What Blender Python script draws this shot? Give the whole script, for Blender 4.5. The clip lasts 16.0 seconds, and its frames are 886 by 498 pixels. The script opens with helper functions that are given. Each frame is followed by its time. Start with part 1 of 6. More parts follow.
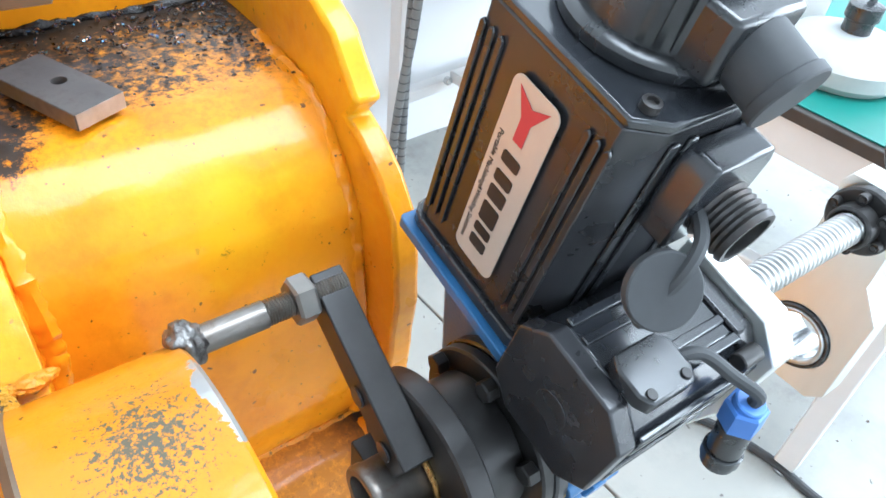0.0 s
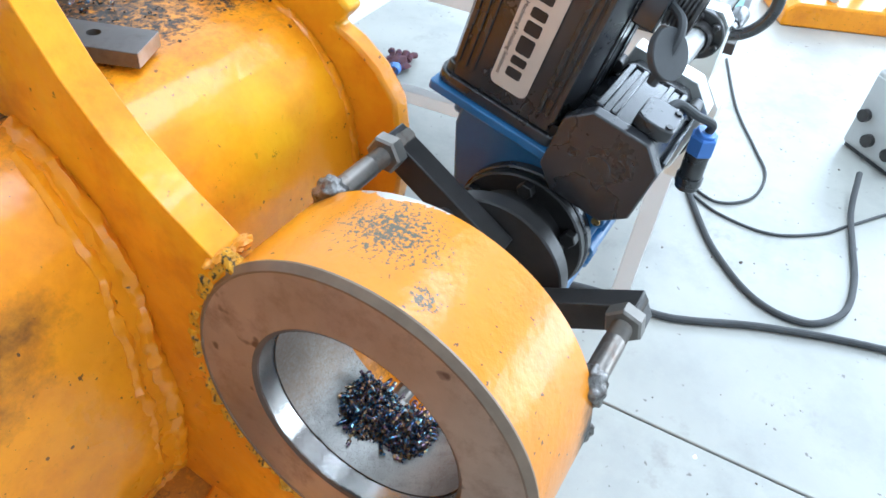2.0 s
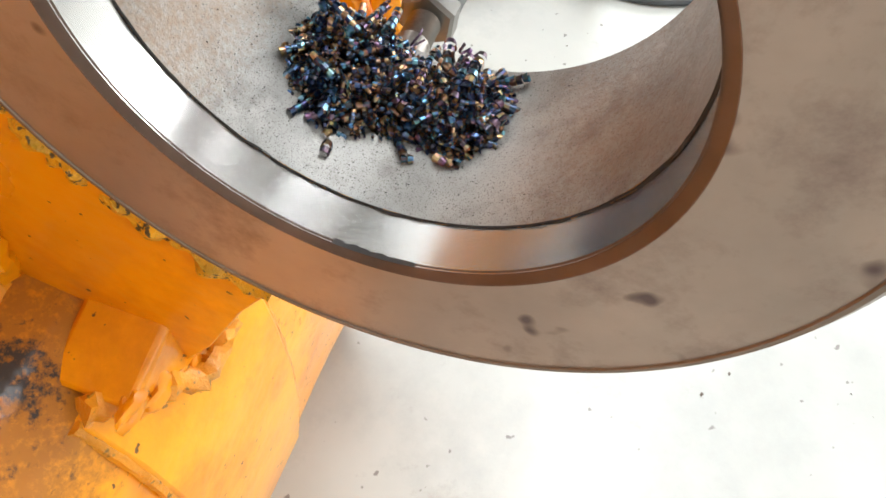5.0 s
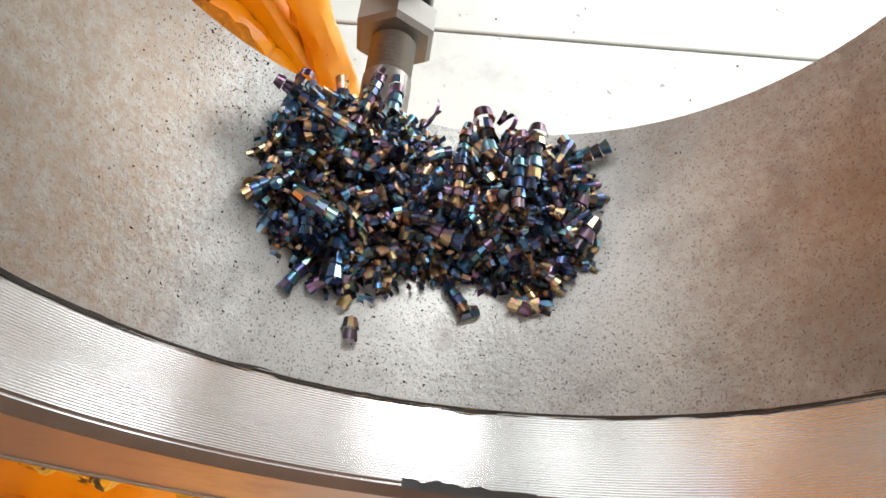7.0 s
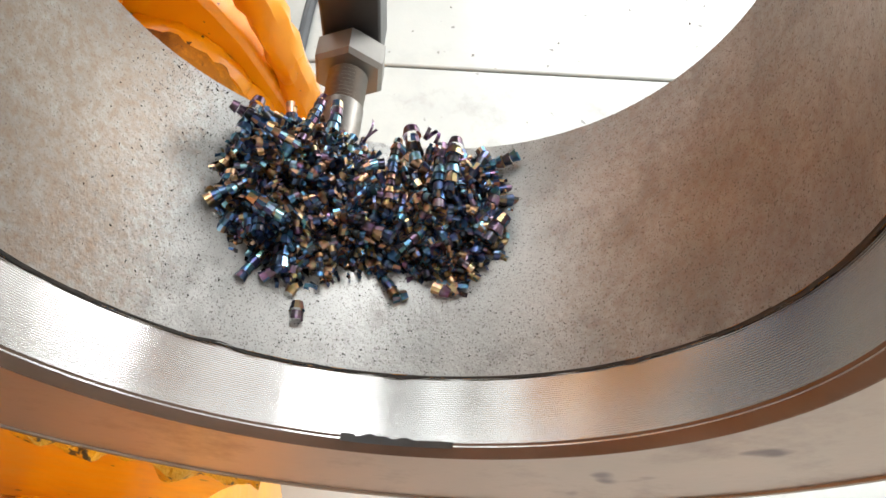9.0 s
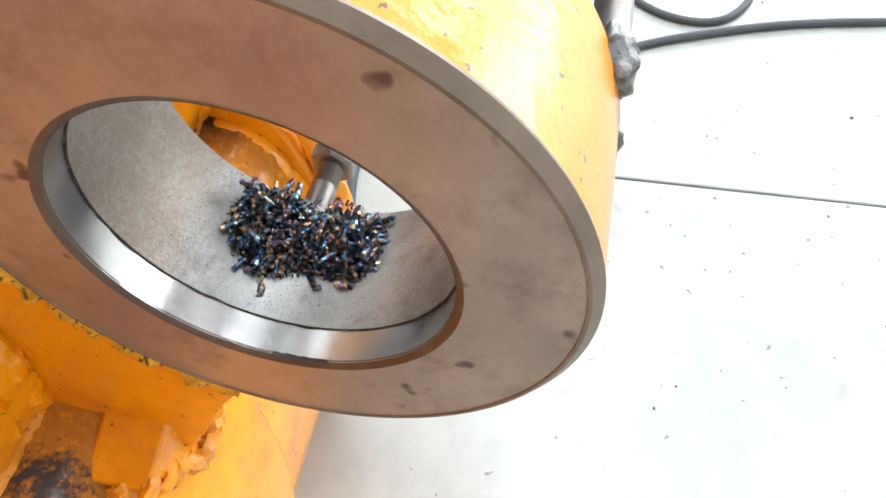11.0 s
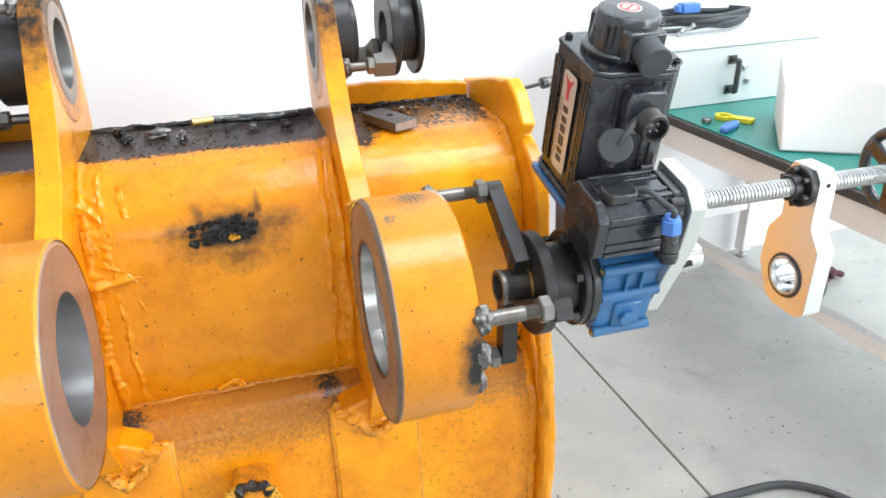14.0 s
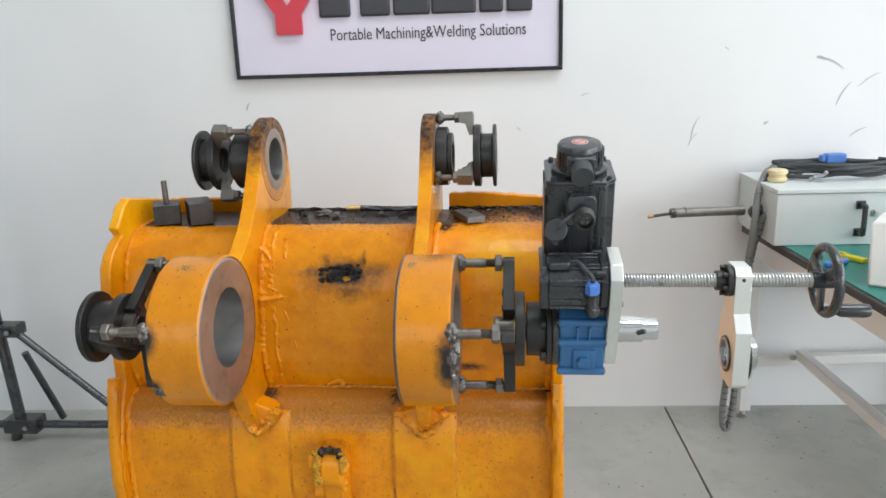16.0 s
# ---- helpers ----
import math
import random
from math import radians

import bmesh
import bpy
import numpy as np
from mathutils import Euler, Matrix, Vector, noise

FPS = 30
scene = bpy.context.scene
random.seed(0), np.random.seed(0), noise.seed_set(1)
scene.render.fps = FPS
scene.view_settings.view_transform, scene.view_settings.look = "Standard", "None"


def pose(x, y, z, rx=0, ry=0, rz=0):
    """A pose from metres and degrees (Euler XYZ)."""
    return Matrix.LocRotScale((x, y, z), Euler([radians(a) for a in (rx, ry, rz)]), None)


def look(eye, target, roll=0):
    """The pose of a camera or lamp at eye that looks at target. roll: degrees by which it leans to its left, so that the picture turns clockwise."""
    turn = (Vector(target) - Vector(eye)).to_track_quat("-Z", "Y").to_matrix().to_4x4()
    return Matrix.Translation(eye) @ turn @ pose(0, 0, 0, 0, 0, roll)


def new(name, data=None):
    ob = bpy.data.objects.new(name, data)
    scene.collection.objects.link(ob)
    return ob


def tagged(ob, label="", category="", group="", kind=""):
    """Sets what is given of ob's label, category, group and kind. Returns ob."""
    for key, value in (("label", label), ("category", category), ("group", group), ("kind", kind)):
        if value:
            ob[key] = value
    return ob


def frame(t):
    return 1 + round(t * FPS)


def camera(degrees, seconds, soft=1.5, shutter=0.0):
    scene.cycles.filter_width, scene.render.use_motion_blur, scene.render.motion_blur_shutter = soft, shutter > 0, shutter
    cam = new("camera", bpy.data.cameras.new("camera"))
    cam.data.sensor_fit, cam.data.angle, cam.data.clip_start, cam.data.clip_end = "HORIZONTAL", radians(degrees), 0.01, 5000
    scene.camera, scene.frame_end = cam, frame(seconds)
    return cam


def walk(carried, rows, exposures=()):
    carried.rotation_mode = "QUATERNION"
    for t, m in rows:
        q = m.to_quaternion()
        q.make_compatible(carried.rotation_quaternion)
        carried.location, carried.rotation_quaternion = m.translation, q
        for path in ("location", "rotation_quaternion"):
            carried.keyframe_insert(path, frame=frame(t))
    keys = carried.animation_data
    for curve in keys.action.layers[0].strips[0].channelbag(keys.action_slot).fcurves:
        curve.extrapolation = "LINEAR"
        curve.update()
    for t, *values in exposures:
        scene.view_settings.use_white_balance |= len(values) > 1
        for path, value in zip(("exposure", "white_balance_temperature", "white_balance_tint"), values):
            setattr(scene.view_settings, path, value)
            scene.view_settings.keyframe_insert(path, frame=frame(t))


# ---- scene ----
cam = camera(61.9, 16.0, soft=1.6)
PATH = [
    (0, (0.0360, -0.1955, 0.4152), (0.5107, 0.3794, -0.2513), 6.46),
    (0.5, (-0.0197, -0.1487, 0.4186), (0.5246, 0.3298, -0.2705), 4.45),
    (1, (-0.1105, -0.1386, 0.4137), (0.5176, 0.2523, -0.2591), 5.04),
    (1.5, (-0.1841, -0.1532, 0.4230), (0.4810, 0.1932, -0.2385), 5.92),
    (2, (-0.2354, -0.1600, 0.4162), (0.4438, 0.1607, -0.2440), 7.72),
    (2.5, (-0.2575, -0.1650, 0.4036), (0.4086, 0.1305, -0.2812), 9.96),
    (3, (-0.2496, -0.1573, 0.3652), (0.3918, 0.1092, -0.3542), 12.00),
    (3.5, (-0.2290, -0.1388, 0.3124), (0.3865, 0.0984, -0.4392), 13.14),
    (3.7, (-0.2238, -0.1315, 0.2881), (0.3824, 0.0962, -0.4740), 13.00),
    (5.8, (-0.0384, -0.0113, 0.0728), (0.4220, 0.0474, -0.8129), 4.29),
    (6, (-0.0296, -0.0043, 0.0743), (0.4202, 0.0373, -0.8178), 4.99),
    (6.5, (-0.0203, 0.0041, 0.0770), (0.4115, 0.0162, -0.8249), 6.81),
    (7, (-0.0221, 0.0046, 0.0782), (0.4275, 0.0109, -0.8150), 6.00),
    (7.5, (-0.0182, 0.0064, 0.0817), (0.4205, -0.0037, -0.8169), 8.41),
    (8, (-0.0211, 0.0039, 0.0865), (0.4273, -0.0089, -0.8072), 8.36),
    (8.5, (-0.0331, -0.0042, 0.0932), (0.4332, -0.0101, -0.7914), 6.95),
    (9, (-0.0447, -0.0135, 0.1018), (0.4475, -0.0087, -0.7687), 4.71),
    (9.2, (-0.0466, -0.0148, 0.1067), (0.4446, -0.0126, -0.7644), 5.02),
    (11.3, (-0.1712, -0.1321, 0.2757), (0.4227, 0.0461, -0.5089), -1.68),
    (11.5, (-0.1854, -0.1490, 0.3081), (0.4105, 0.0768, -0.4626), -2.32),
    (12, (-0.1885, -0.2060, 0.3610), (0.3893, 0.1647, -0.3661), -1.41),
    (12.5, (-0.1462, -0.3087, 0.3825), (0.3763, 0.2232, -0.2838), -0.16),
    (13, (-0.1299, -0.4319, 0.4046), (0.3232, 0.2405, -0.1807), -0.46),
    (13.2, (-0.1501, -0.4736, 0.4078), (0.2894, 0.2308, -0.1496), 0.07),
    (13.5, (-0.1507, -0.6006, 0.4209), (0.2092, 0.1792, -0.0914), -1.85),
    (14, (-0.1253, -0.7493, 0.4478), (0.1214, 0.1136, 0.0068), -1.37),
    (14.5, (-0.0266, -0.8425, 0.4660), (0.0827, 0.0707, 0.0734), -1.36),
    (15, (0.0903, -0.9435, 0.4690), (0.0946, -0.0074, 0.1172), -1.69),
    (15.5, (0.1368, -1.0557, 0.4765), (0.0838, -0.1045, 0.1728), -2.20),
    (16, (0.1992, -1.2243, 0.4725), (0.0996, -0.2631, 0.2155), -1.88),
]
EXPOSURES = [(0.0, 0.55, 5650, 6), (0.5, 0.52, 5550, 5), (1.0, 0.5, 5450, 5), (1.5, 0.27, 5350, 5), (2.5, 0.2, 5700, 7), (3.5, 0.24, 6200, 9), (5.8, 0.72, 6600, 10),
             (9.2, 0.70, 6600, 10), (11.3, 0.54, 6200, 9), (12.0, 0.14, 6300, 9), (13.0, 0.32, 6500, 9), (14.0, 0.22, 6250, 9), (14.3, -0.25, 6200, 9), (14.5, -0.50, 5900, 8), (15.0, -0.58, 6000, 8), (15.6, -0.60, 6300, 9), (16.0, -0.56, 6500, 9)]

walk(cam, [(t, look(eye, target, roll)) for t, eye, target, roll in PATH], EXPOSURES)

# ---- world and light ----
ZF = -0.775          # floor, below the lower bore axis at z = 0
ROOM = pose(0.72, 1.25, ZF, 0, 0, 2.7)   # room frame: x along the north wall, y into it, z from the floor
world = bpy.data.worlds.new("world")
scene.world = world
world.use_nodes = True
wn = world.node_tree.nodes
sky = wn.new("ShaderNodeTexSky")
sky.sky_type, sky.sun_disc = "NISHITA", False
sky.sun_elevation, sky.sun_rotation = radians(48), radians(150)
world.node_tree.links.new(sky.outputs[0], wn["Background"].inputs[0])
wn["Background"].inputs[1].default_value = 0.12


def window_light(name, m, w, h, watts, colour):
    d = bpy.data.lights.new(name, "AREA")
    d.shape, d.size, d.size_y, d.energy, d.color = "RECTANGLE", w, h, watts, colour
    o = new(name, d)
    o.matrix_world = ROOM @ m
    return o


def lamp_at(eye, target):
    return look(eye, target)


window_light("window_light_east", lamp_at((6.1, -3.2, 2.8), (0.0, -1.9, 0.9)), 5.0, 3.2, 350, (0.93, 0.97, 1.0))
window_light("window_light_south", lamp_at((4.4, -6.9, 1.65), (0.2, -1.6, 0.9)), 2.4, 2.6, 165, (0.95, 0.98, 1.0))
# added fill lamp without a known source, brightens the left side
window_light("added_fill_southwest", lamp_at((-2.8, -6.9, 2.5), (-0.6, -1.0, 0.9)), 3.4, 2.2, 60, (0.95, 0.98, 1.0))
window_light("skylight_lamp", lamp_at((0.9, -1.9, 4.75), (0.9, -1.8, 0.0)), 3.2, 1.6, 165, (0.94, 0.98, 1.0))

# ---- materials ----


def mat(name, colour, rough=0.5, metal=0.0, var=0.12, scale=8.0, fine=90.0, bump=0.15, dist=0.002, second=None,
        mix=(0.45, 0.65), rough_var=0.12, island=0.0, coat=0.0, stretch=(1, 1, 1), spots=None, spot_colour=(0.02, 0.015, 0.012), spot_scale=60.0, lump=0.0, lump_scale=30.0, stain=None, stain_mix=(0.52, 0.72), stain_scale=3.0, spec=0.5):
    """A two-scale procedural surface: broad tone drift, fine grain with relief, an optional second tone and specks."""
    m = bpy.data.materials.new(name)
    m.use_nodes = True
    nt = m.node_tree
    N, L = nt.nodes, nt.links
    b = N["Principled BSDF"]
    tc = N.new("ShaderNodeTexCoord")
    mp = N.new("ShaderNodeMapping")
    mp.inputs["Scale"].default_value = stretch
    L.new(tc.outputs["Object"], mp.inputs[0])

    def noise_node(s, detail=5.0, r=0.6):
        n = N.new("ShaderNodeTexNoise")
        n.inputs["Scale"].default_value, n.inputs["Detail"].default_value, n.inputs["Roughness"].default_value = s, detail, r
        L.new(mp.outputs[0], n.inputs["Vector"])
        return n

    broad, grain = noise_node(scale), noise_node(fine, 3.0)
    ramp = N.new("ShaderNodeValToRGB")
    c = colour
    lo = [max(0.0, v * (1 - var * 1.5)) for v in c]
    hi = [min(1.0, v * (1 + var)) for v in c]
    ramp.color_ramp.elements[0].position, ramp.color_ramp.elements[1].position = 0.3, 0.7
    ramp.color_ramp.elements[0].color, ramp.color_ramp.elements[1].color = (*lo, 1), (*hi, 1)
    L.new(broad.outputs["Fac"], ramp.inputs[0])
    out = ramp.outputs[0]

    def blend(fac, colour_b, a):
        x = N.new("ShaderNodeMix")
        x.data_type = "RGBA"
        L.new(fac, x.inputs["Factor"])
        L.new(a, x.inputs["A"])
        x.inputs["B"].default_value = (*colour_b, 1)
        return x.outputs["Result"]

    def threshold(src, a, z):
        r = N.new("ShaderNodeMapRange")
        r.inputs["From Min"].default_value, r.inputs["From Max"].default_value = a, z
        L.new(src, r.inputs["Value"])
        return r.outputs["Result"]

    if second:
        n2 = noise_node(scale * 2.3, 8.0, 0.7)
        out = blend(threshold(n2.outputs["Fac"], *mix), second, out)
    if stain:
        n4 = noise_node(stain_scale, 9.0, 0.72)
        out = blend(threshold(n4.outputs["Fac"], *stain_mix), stain, out)
    if spots:
        n3 = noise_node(spot_scale, 2.0, 0.5)
        out = blend(threshold(n3.outputs["Fac"], *spots), spot_colour, out)
    if island:
        g = N.new("ShaderNodeNewGeometry")
        h = N.new("ShaderNodeHueSaturation")
        r = N.new("ShaderNodeMapRange")
        r.inputs["To Min"].default_value, r.inputs["To Max"].default_value = 1 - island, 1 + island
        L.new(g.outputs["Random Per Island"], r.inputs["Value"])
        L.new(r.outputs["Result"], h.inputs["Value"])
        L.new(out, h.inputs["Color"])
        out = h.outputs["Color"]
    L.new(out, b.inputs["Base Color"])
    b.inputs["Metallic"].default_value = metal
    b.inputs["Specular IOR Level"].default_value = spec
    rr = N.new("ShaderNodeMapRange")
    rr.inputs["To Min"].default_value, rr.inputs["To Max"].default_value = max(0.03, rough - rough_var), min(1, rough + rough_var)
    L.new(broad.outputs["Fac"], rr.inputs["Value"])
    L.new(rr.outputs["Result"], b.inputs["Roughness"])
    if coat:
        b.inputs["Coat Weight"].default_value, b.inputs["Coat Roughness"].default_value = coat, 0.12
    if bump:
        bp = N.new("ShaderNodeBump")
        bp.inputs["Strength"].default_value, bp.inputs["Distance"].default_value = bump, dist
        L.new(grain.outputs["Fac"], bp.inputs["Height"])
        L.new(bp.outputs[0], b.inputs["Normal"])
        if lump:
            b2, nl = N.new("ShaderNodeBump"), noise_node(lump_scale, 2.0, 0.5)
            b2.inputs["Strength"].default_value, b2.inputs["Distance"].default_value = lump, 0.004
            L.new(nl.outputs["Fac"], b2.inputs["Height"])
            L.new(b2.outputs[0], bp.inputs["Normal"])
            if coat:
                L.new(bp.outputs[0], b.inputs["Coat Normal"])
    return m


def add_layer(m, attribute, colour, rough, breakup=140.0, lo=0.35, hi=0.6, gain=1.0, metal=None):
    """Lays grease, soot, scuffs or a painted-in lit tone over a material where the mesh carries that attribute, broken
    up by noise.
    """
    nt = m.node_tree
    N, L = nt.nodes, nt.links
    b = N["Principled BSDF"]
    a = N.new("ShaderNodeAttribute")
    a.attribute_name = attribute
    tc = N.new("ShaderNodeTexCoord")
    n = N.new("ShaderNodeTexNoise")
    n.inputs["Scale"].default_value, n.inputs["Detail"].default_value, n.inputs["Roughness"].default_value = breakup, 6.0, 0.7
    L.new(tc.outputs["Object"], n.inputs["Vector"])
    s = N.new("ShaderNodeMath")
    s.operation = "MULTIPLY_ADD"
    s.inputs[1].default_value, s.inputs[2].default_value = gain, -0.5
    L.new(a.outputs["Fac"], s.inputs[0])
    t = N.new("ShaderNodeMath")
    t.operation = "ADD"
    L.new(s.outputs[0], t.inputs[0])
    L.new(n.outputs["Fac"], t.inputs[1])
    r = N.new("ShaderNodeMapRange")
    r.inputs["From Min"].default_value, r.inputs["From Max"].default_value = lo, hi
    L.new(t.outputs[0], r.inputs["Value"])
    for socket, value in (("Base Color", (*colour, 1)), ("Roughness", rough), ("Metallic", metal)):
        if value is None:
            continue
        old = b.inputs[socket].links[0].from_socket if b.inputs[socket].links else None
        x = N.new("ShaderNodeMix")
        x.data_type = "RGBA" if socket == "Base Color" else "FLOAT"
        A, B = (x.inputs[6], x.inputs[7]) if socket == "Base Color" else (x.inputs[2], x.inputs[3])
        L.new(r.outputs["Result"], x.inputs[0])
        if old:
            L.new(old, A)
        else:
            A.default_value = b.inputs[socket].default_value
        B.default_value = value
        L.new(x.outputs[2] if socket == "Base Color" else x.outputs[0], b.inputs[socket])
    return m


def rings(m, scale, strength, axis="X", distance=0.0004):
    """Fine turning marks round an axis."""
    nt = m.node_tree
    N, L = nt.nodes, nt.links
    tc = N.new("ShaderNodeTexCoord")
    w = N.new("ShaderNodeTexWave")
    w.bands_direction = axis
    w.inputs["Scale"].default_value, w.inputs["Distortion"].default_value, w.inputs["Detail"].default_value = scale, 0.35, 2.0
    L.new(tc.outputs["Object"], w.inputs["Vector"])
    bp = N.new("ShaderNodeBump")
    bp.inputs["Strength"].default_value, bp.inputs["Distance"].default_value = strength, distance
    L.new(w.outputs["Fac"], bp.inputs["Height"])
    b = N["Principled BSDF"]
    if b.inputs["Normal"].links:
        L.new(b.inputs["Normal"].links[0].from_socket, bp.inputs["Normal"])
    L.new(bp.outputs[0], b.inputs["Normal"])
    return m


YELLOW = (0.84, 0.305, 0.002)
paint = mat("yellow_paint", YELLOW, 0.30, 0, 0.09, 5, 150, 0.22, 0.001, second=(0.62, 0.185, 0.002), mix=(0.47, 0.72), spots=(0.715, 0.735), spot_scale=130, spot_colour=(0.13, 0.05, 0.012), coat=0.28, lump=0.34, lump_scale=34, spec=0.28)
# lighter yellow that puts the fall of light into the paint colour
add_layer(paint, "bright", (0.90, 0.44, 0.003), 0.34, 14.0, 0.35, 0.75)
add_layer(paint, "dust", (0.40, 0.145, 0.010), 0.62, 160.0, 0.40, 0.75)
add_layer(paint, "stain", (0.20, 0.085, 0.022), 0.55, 42.0, 0.38, 0.75)
add_layer(paint, "grease", (0.034, 0.024, 0.017), 0.5, 150.0, 0.44, 0.60)
add_layer(paint, "soot", (0.018, 0.014, 0.012), 0.7, 70.0, 0.18, 0.92)
boss_paint = mat("boss_paint", (0.715, 0.252, 0.003), 0.34, 0, 0.10, 9, 210, 0.30, 0.001, second=(0.58, 0.195, 0.006), mix=(0.50, 0.80), spots=(0.69, 0.715), spot_scale=210, spot_colour=(0.13, 0.055, 0.02), coat=0.38, lump=0.20, lump_scale=60, spec=0.3)
add_layer(boss_paint, "chip", (0.11, 0.095, 0.06), 0.45, 330.0, 0.52, 0.56)
add_layer(boss_paint, "bare", (0.55, 0.55, 0.53), 0.35, 90.0, 0.48, 0.52, metal=0.8)
add_layer(boss_paint, "soot", (0.02, 0.017, 0.016), 0.7, 40.0, 0.30, 0.85)
weld_paint = mat("painted_weld", (0.72, 0.27, 0.008), 0.38, 0, 0.18, 40, 420, 0.5, 0.002, spots=(0.60, 0.68), spot_scale=160, spot_colour=(0.16, 0.08, 0.012))
weld_yellow = mat("mottled_weld_bead", (0.70, 0.33, 0.006), 0.5, 0, 0.25, 60, 420, 0.6, 0.003, spots=(0.57, 0.62), spot_scale=300, spot_colour=(0.07, 0.045, 0.015))
face_steel = mat("brown_turned_steel", (0.37, 0.285, 0.22), 0.36, 0.5, 0.14, 14, 300, 0.08, 0.0006, second=(0.22, 0.155, 0.12), mix=(0.50, 0.72), spots=(0.66, 0.72), spot_scale=42, spot_colour=(0.10, 0.06, 0.05))
bore_steel = mat("dusty_bore_steel", (0.46, 0.45, 0.425), 0.42, 0.55, 0.22, 22, 700, 0.30, 0.0006, second=(0.25, 0.23, 0.21), mix=(0.5, 0.75), spots=(0.56, 0.72), spot_scale=2000, spot_colour=(0.14, 0.12, 0.11))
# darker brown tone, laid on by the bore's mask
add_layer(bore_steel, "side_brown", (0.30, 0.205, 0.145), 0.45, 420.0, 0.30, 0.80)
band_steel = mat("bright_bored_steel", (0.74, 0.73, 0.71), 0.20, 1.0, 0.05, 14, 500, 0.05, 0.0004, rough_var=0.05, stretch=(1, 0.1, 0.1))
rings(band_steel, 620, 0.16)
left_bore = mat("clean_bore_steel", (0.36, 0.35, 0.345), 0.36, 0.9, 0.10, 20, 300, 0.06, 0.0004)
rings(left_bore, 500, 0.2)
black_oxide = mat("black_oxide_steel", (0.034, 0.032, 0.031), 0.38, 0.15, 0.3, 22, 260, 0.12, 0.0006, second=(0.045, 0.040, 0.037), mix=(0.55, 0.8))
black_paint = mat("black_anodised", (0.032, 0.033, 0.037), 0.28, 0.15, 0.25, 16, 520, 0.10, 0.0004, spec=0.9)
black_gloss = mat("black_enamel", (0.027, 0.030, 0.036), 0.17, 0.0, 0.25, 16, 420, 0.05, 0.0004, spec=1.0)
black_plastic = mat("black_plastic", (0.022, 0.024, 0.027), 0.27, 0, 0.2, 20, 600, 0.10, 0.0004, spec=0.9, rough_var=0.06)
rubber = mat("grey_black_rubber", (0.050, 0.053, 0.056), 0.62, 0, 0.2, 20, 400, 0.12, 0.0005)
blue_paint = mat("blue_cast_paint", (0.035, 0.145, 0.33), 0.34, 0, 0.14, 18, 380, 0.30, 0.0008, coat=0.3)
blue_plastic = mat("blue_plastic", (0.08, 0.21, 0.58), 0.4, 0, 0.1, 20, 300, 0.1, 0.0004)
aluminium = mat("machined_aluminium", (0.78, 0.80, 0.77), 0.34, 0.75, 0.05, 16, 420, 0.08, 0.0004, stretch=(1, 1, 0.25))
zinc = mat("zinc_steel", (0.52, 0.52, 0.51), 0.30, 0.95, 0.14, 40, 420, 0.12, 0.0005)
rod_steel = mat("worn_stud_steel", (0.22, 0.20, 0.18), 0.38, 0.85, 0.2, 30, 420, 0.2, 0.0006, second=(0.14, 0.09, 0.06), mix=(0.52, 0.75))
chrome = mat("ground_shaft_steel", (0.74, 0.75, 0.76), 0.14, 1.0, 0.04, 12, 300, 0.03, 0.0003, rough_var=0.04)
weld_steel = mat("raw_weld_metal", (0.25, 0.24, 0.23), 0.42, 0.9, 0.3, 70, 260, 0.6, 0.002, second=(0.10, 0.085, 0.075), mix=(0.46, 0.62))
brass = mat("brass_screw", (0.62, 0.42, 0.16), 0.3, 1.0, 0.1, 30, 300, 0.05)
rim_steel = mat("dark_brown_rim_steel", (0.20, 0.145, 0.10), 0.42, 0.4, 0.2, 24, 300, 0.1, 0.0005)
# matt dark brown for the line at the end of the cut
dark_line = mat("dark_cut_line", (0.045, 0.036, 0.03), 0.85, 0, 0.3, 40, 300, 0.3, 0.0005)
chamfer_steel = mat("brown_chamfer_steel", (0.13, 0.085, 0.06), 0.42, 0.5, 0.2, 30, 300, 0.1, 0.0005)
dark_steel = mat("dark_bar_steel", (0.075, 0.072, 0.07), 0.45, 0.7, 0.2, 25, 380, 0.12, 0.0005, second=(0.10, 0.075, 0.06), mix=(0.5, 0.8))
grey_face = mat("grey_turned_steel", (0.46, 0.41, 0.385), 0.34, 0.75, 0.12, 14, 300, 0.08, 0.0006, second=(0.26, 0.215, 0.195), mix=(0.5, 0.75))
saw_steel = mat("grey_plate_steel", (0.155, 0.14, 0.13), 0.5, 0.45, 0.15, 30, 480, 0.15, 0.0005, second=(0.095, 0.08, 0.07), mix=(0.5, 0.8))
cut_steel = mat("sawn_edge_steel", (0.55, 0.55, 0.55), 0.34, 0.8, 0.12, 60, 600, 0.3, 0.0006)
dull_nickel = mat("dull_nickel_bracket", (0.24, 0.225, 0.205), 0.46, 0.8, 0.12, 30, 380, 0.12, 0.0005)
concrete = mat("concrete", (0.392, 0.392, 0.358), 0.40, 0, 0.12, 1.8, 120, 0.16, 0.001, second=(0.30, 0.305, 0.285), mix=(0.48, 0.72), stain=(0.235, 0.225, 0.20), stain_mix=(0.58, 0.75), stain_scale=4.5, spots=(0.70, 0.73), spot_scale=46, spot_colour=(0.17, 0.16, 0.145), rough_var=0.16)
joint_dirt = mat("joint_dirt", (0.11, 0.085, 0.07), 0.9, 0, 0.3, 30, 200, 0.3)
wall_paint = mat("white_wall_paint", (0.80, 0.805, 0.81), 0.62, 0, 0.025, 1.2, 180, 0.10, 0.0008, spots=(0.80, 0.83), spot_scale=9, spot_colour=(0.66, 0.66, 0.65))
ceiling_paint = mat("ceiling_sheet", (0.72, 0.73, 0.74), 0.6, 0, 0.04, 2, 60, 0.1)
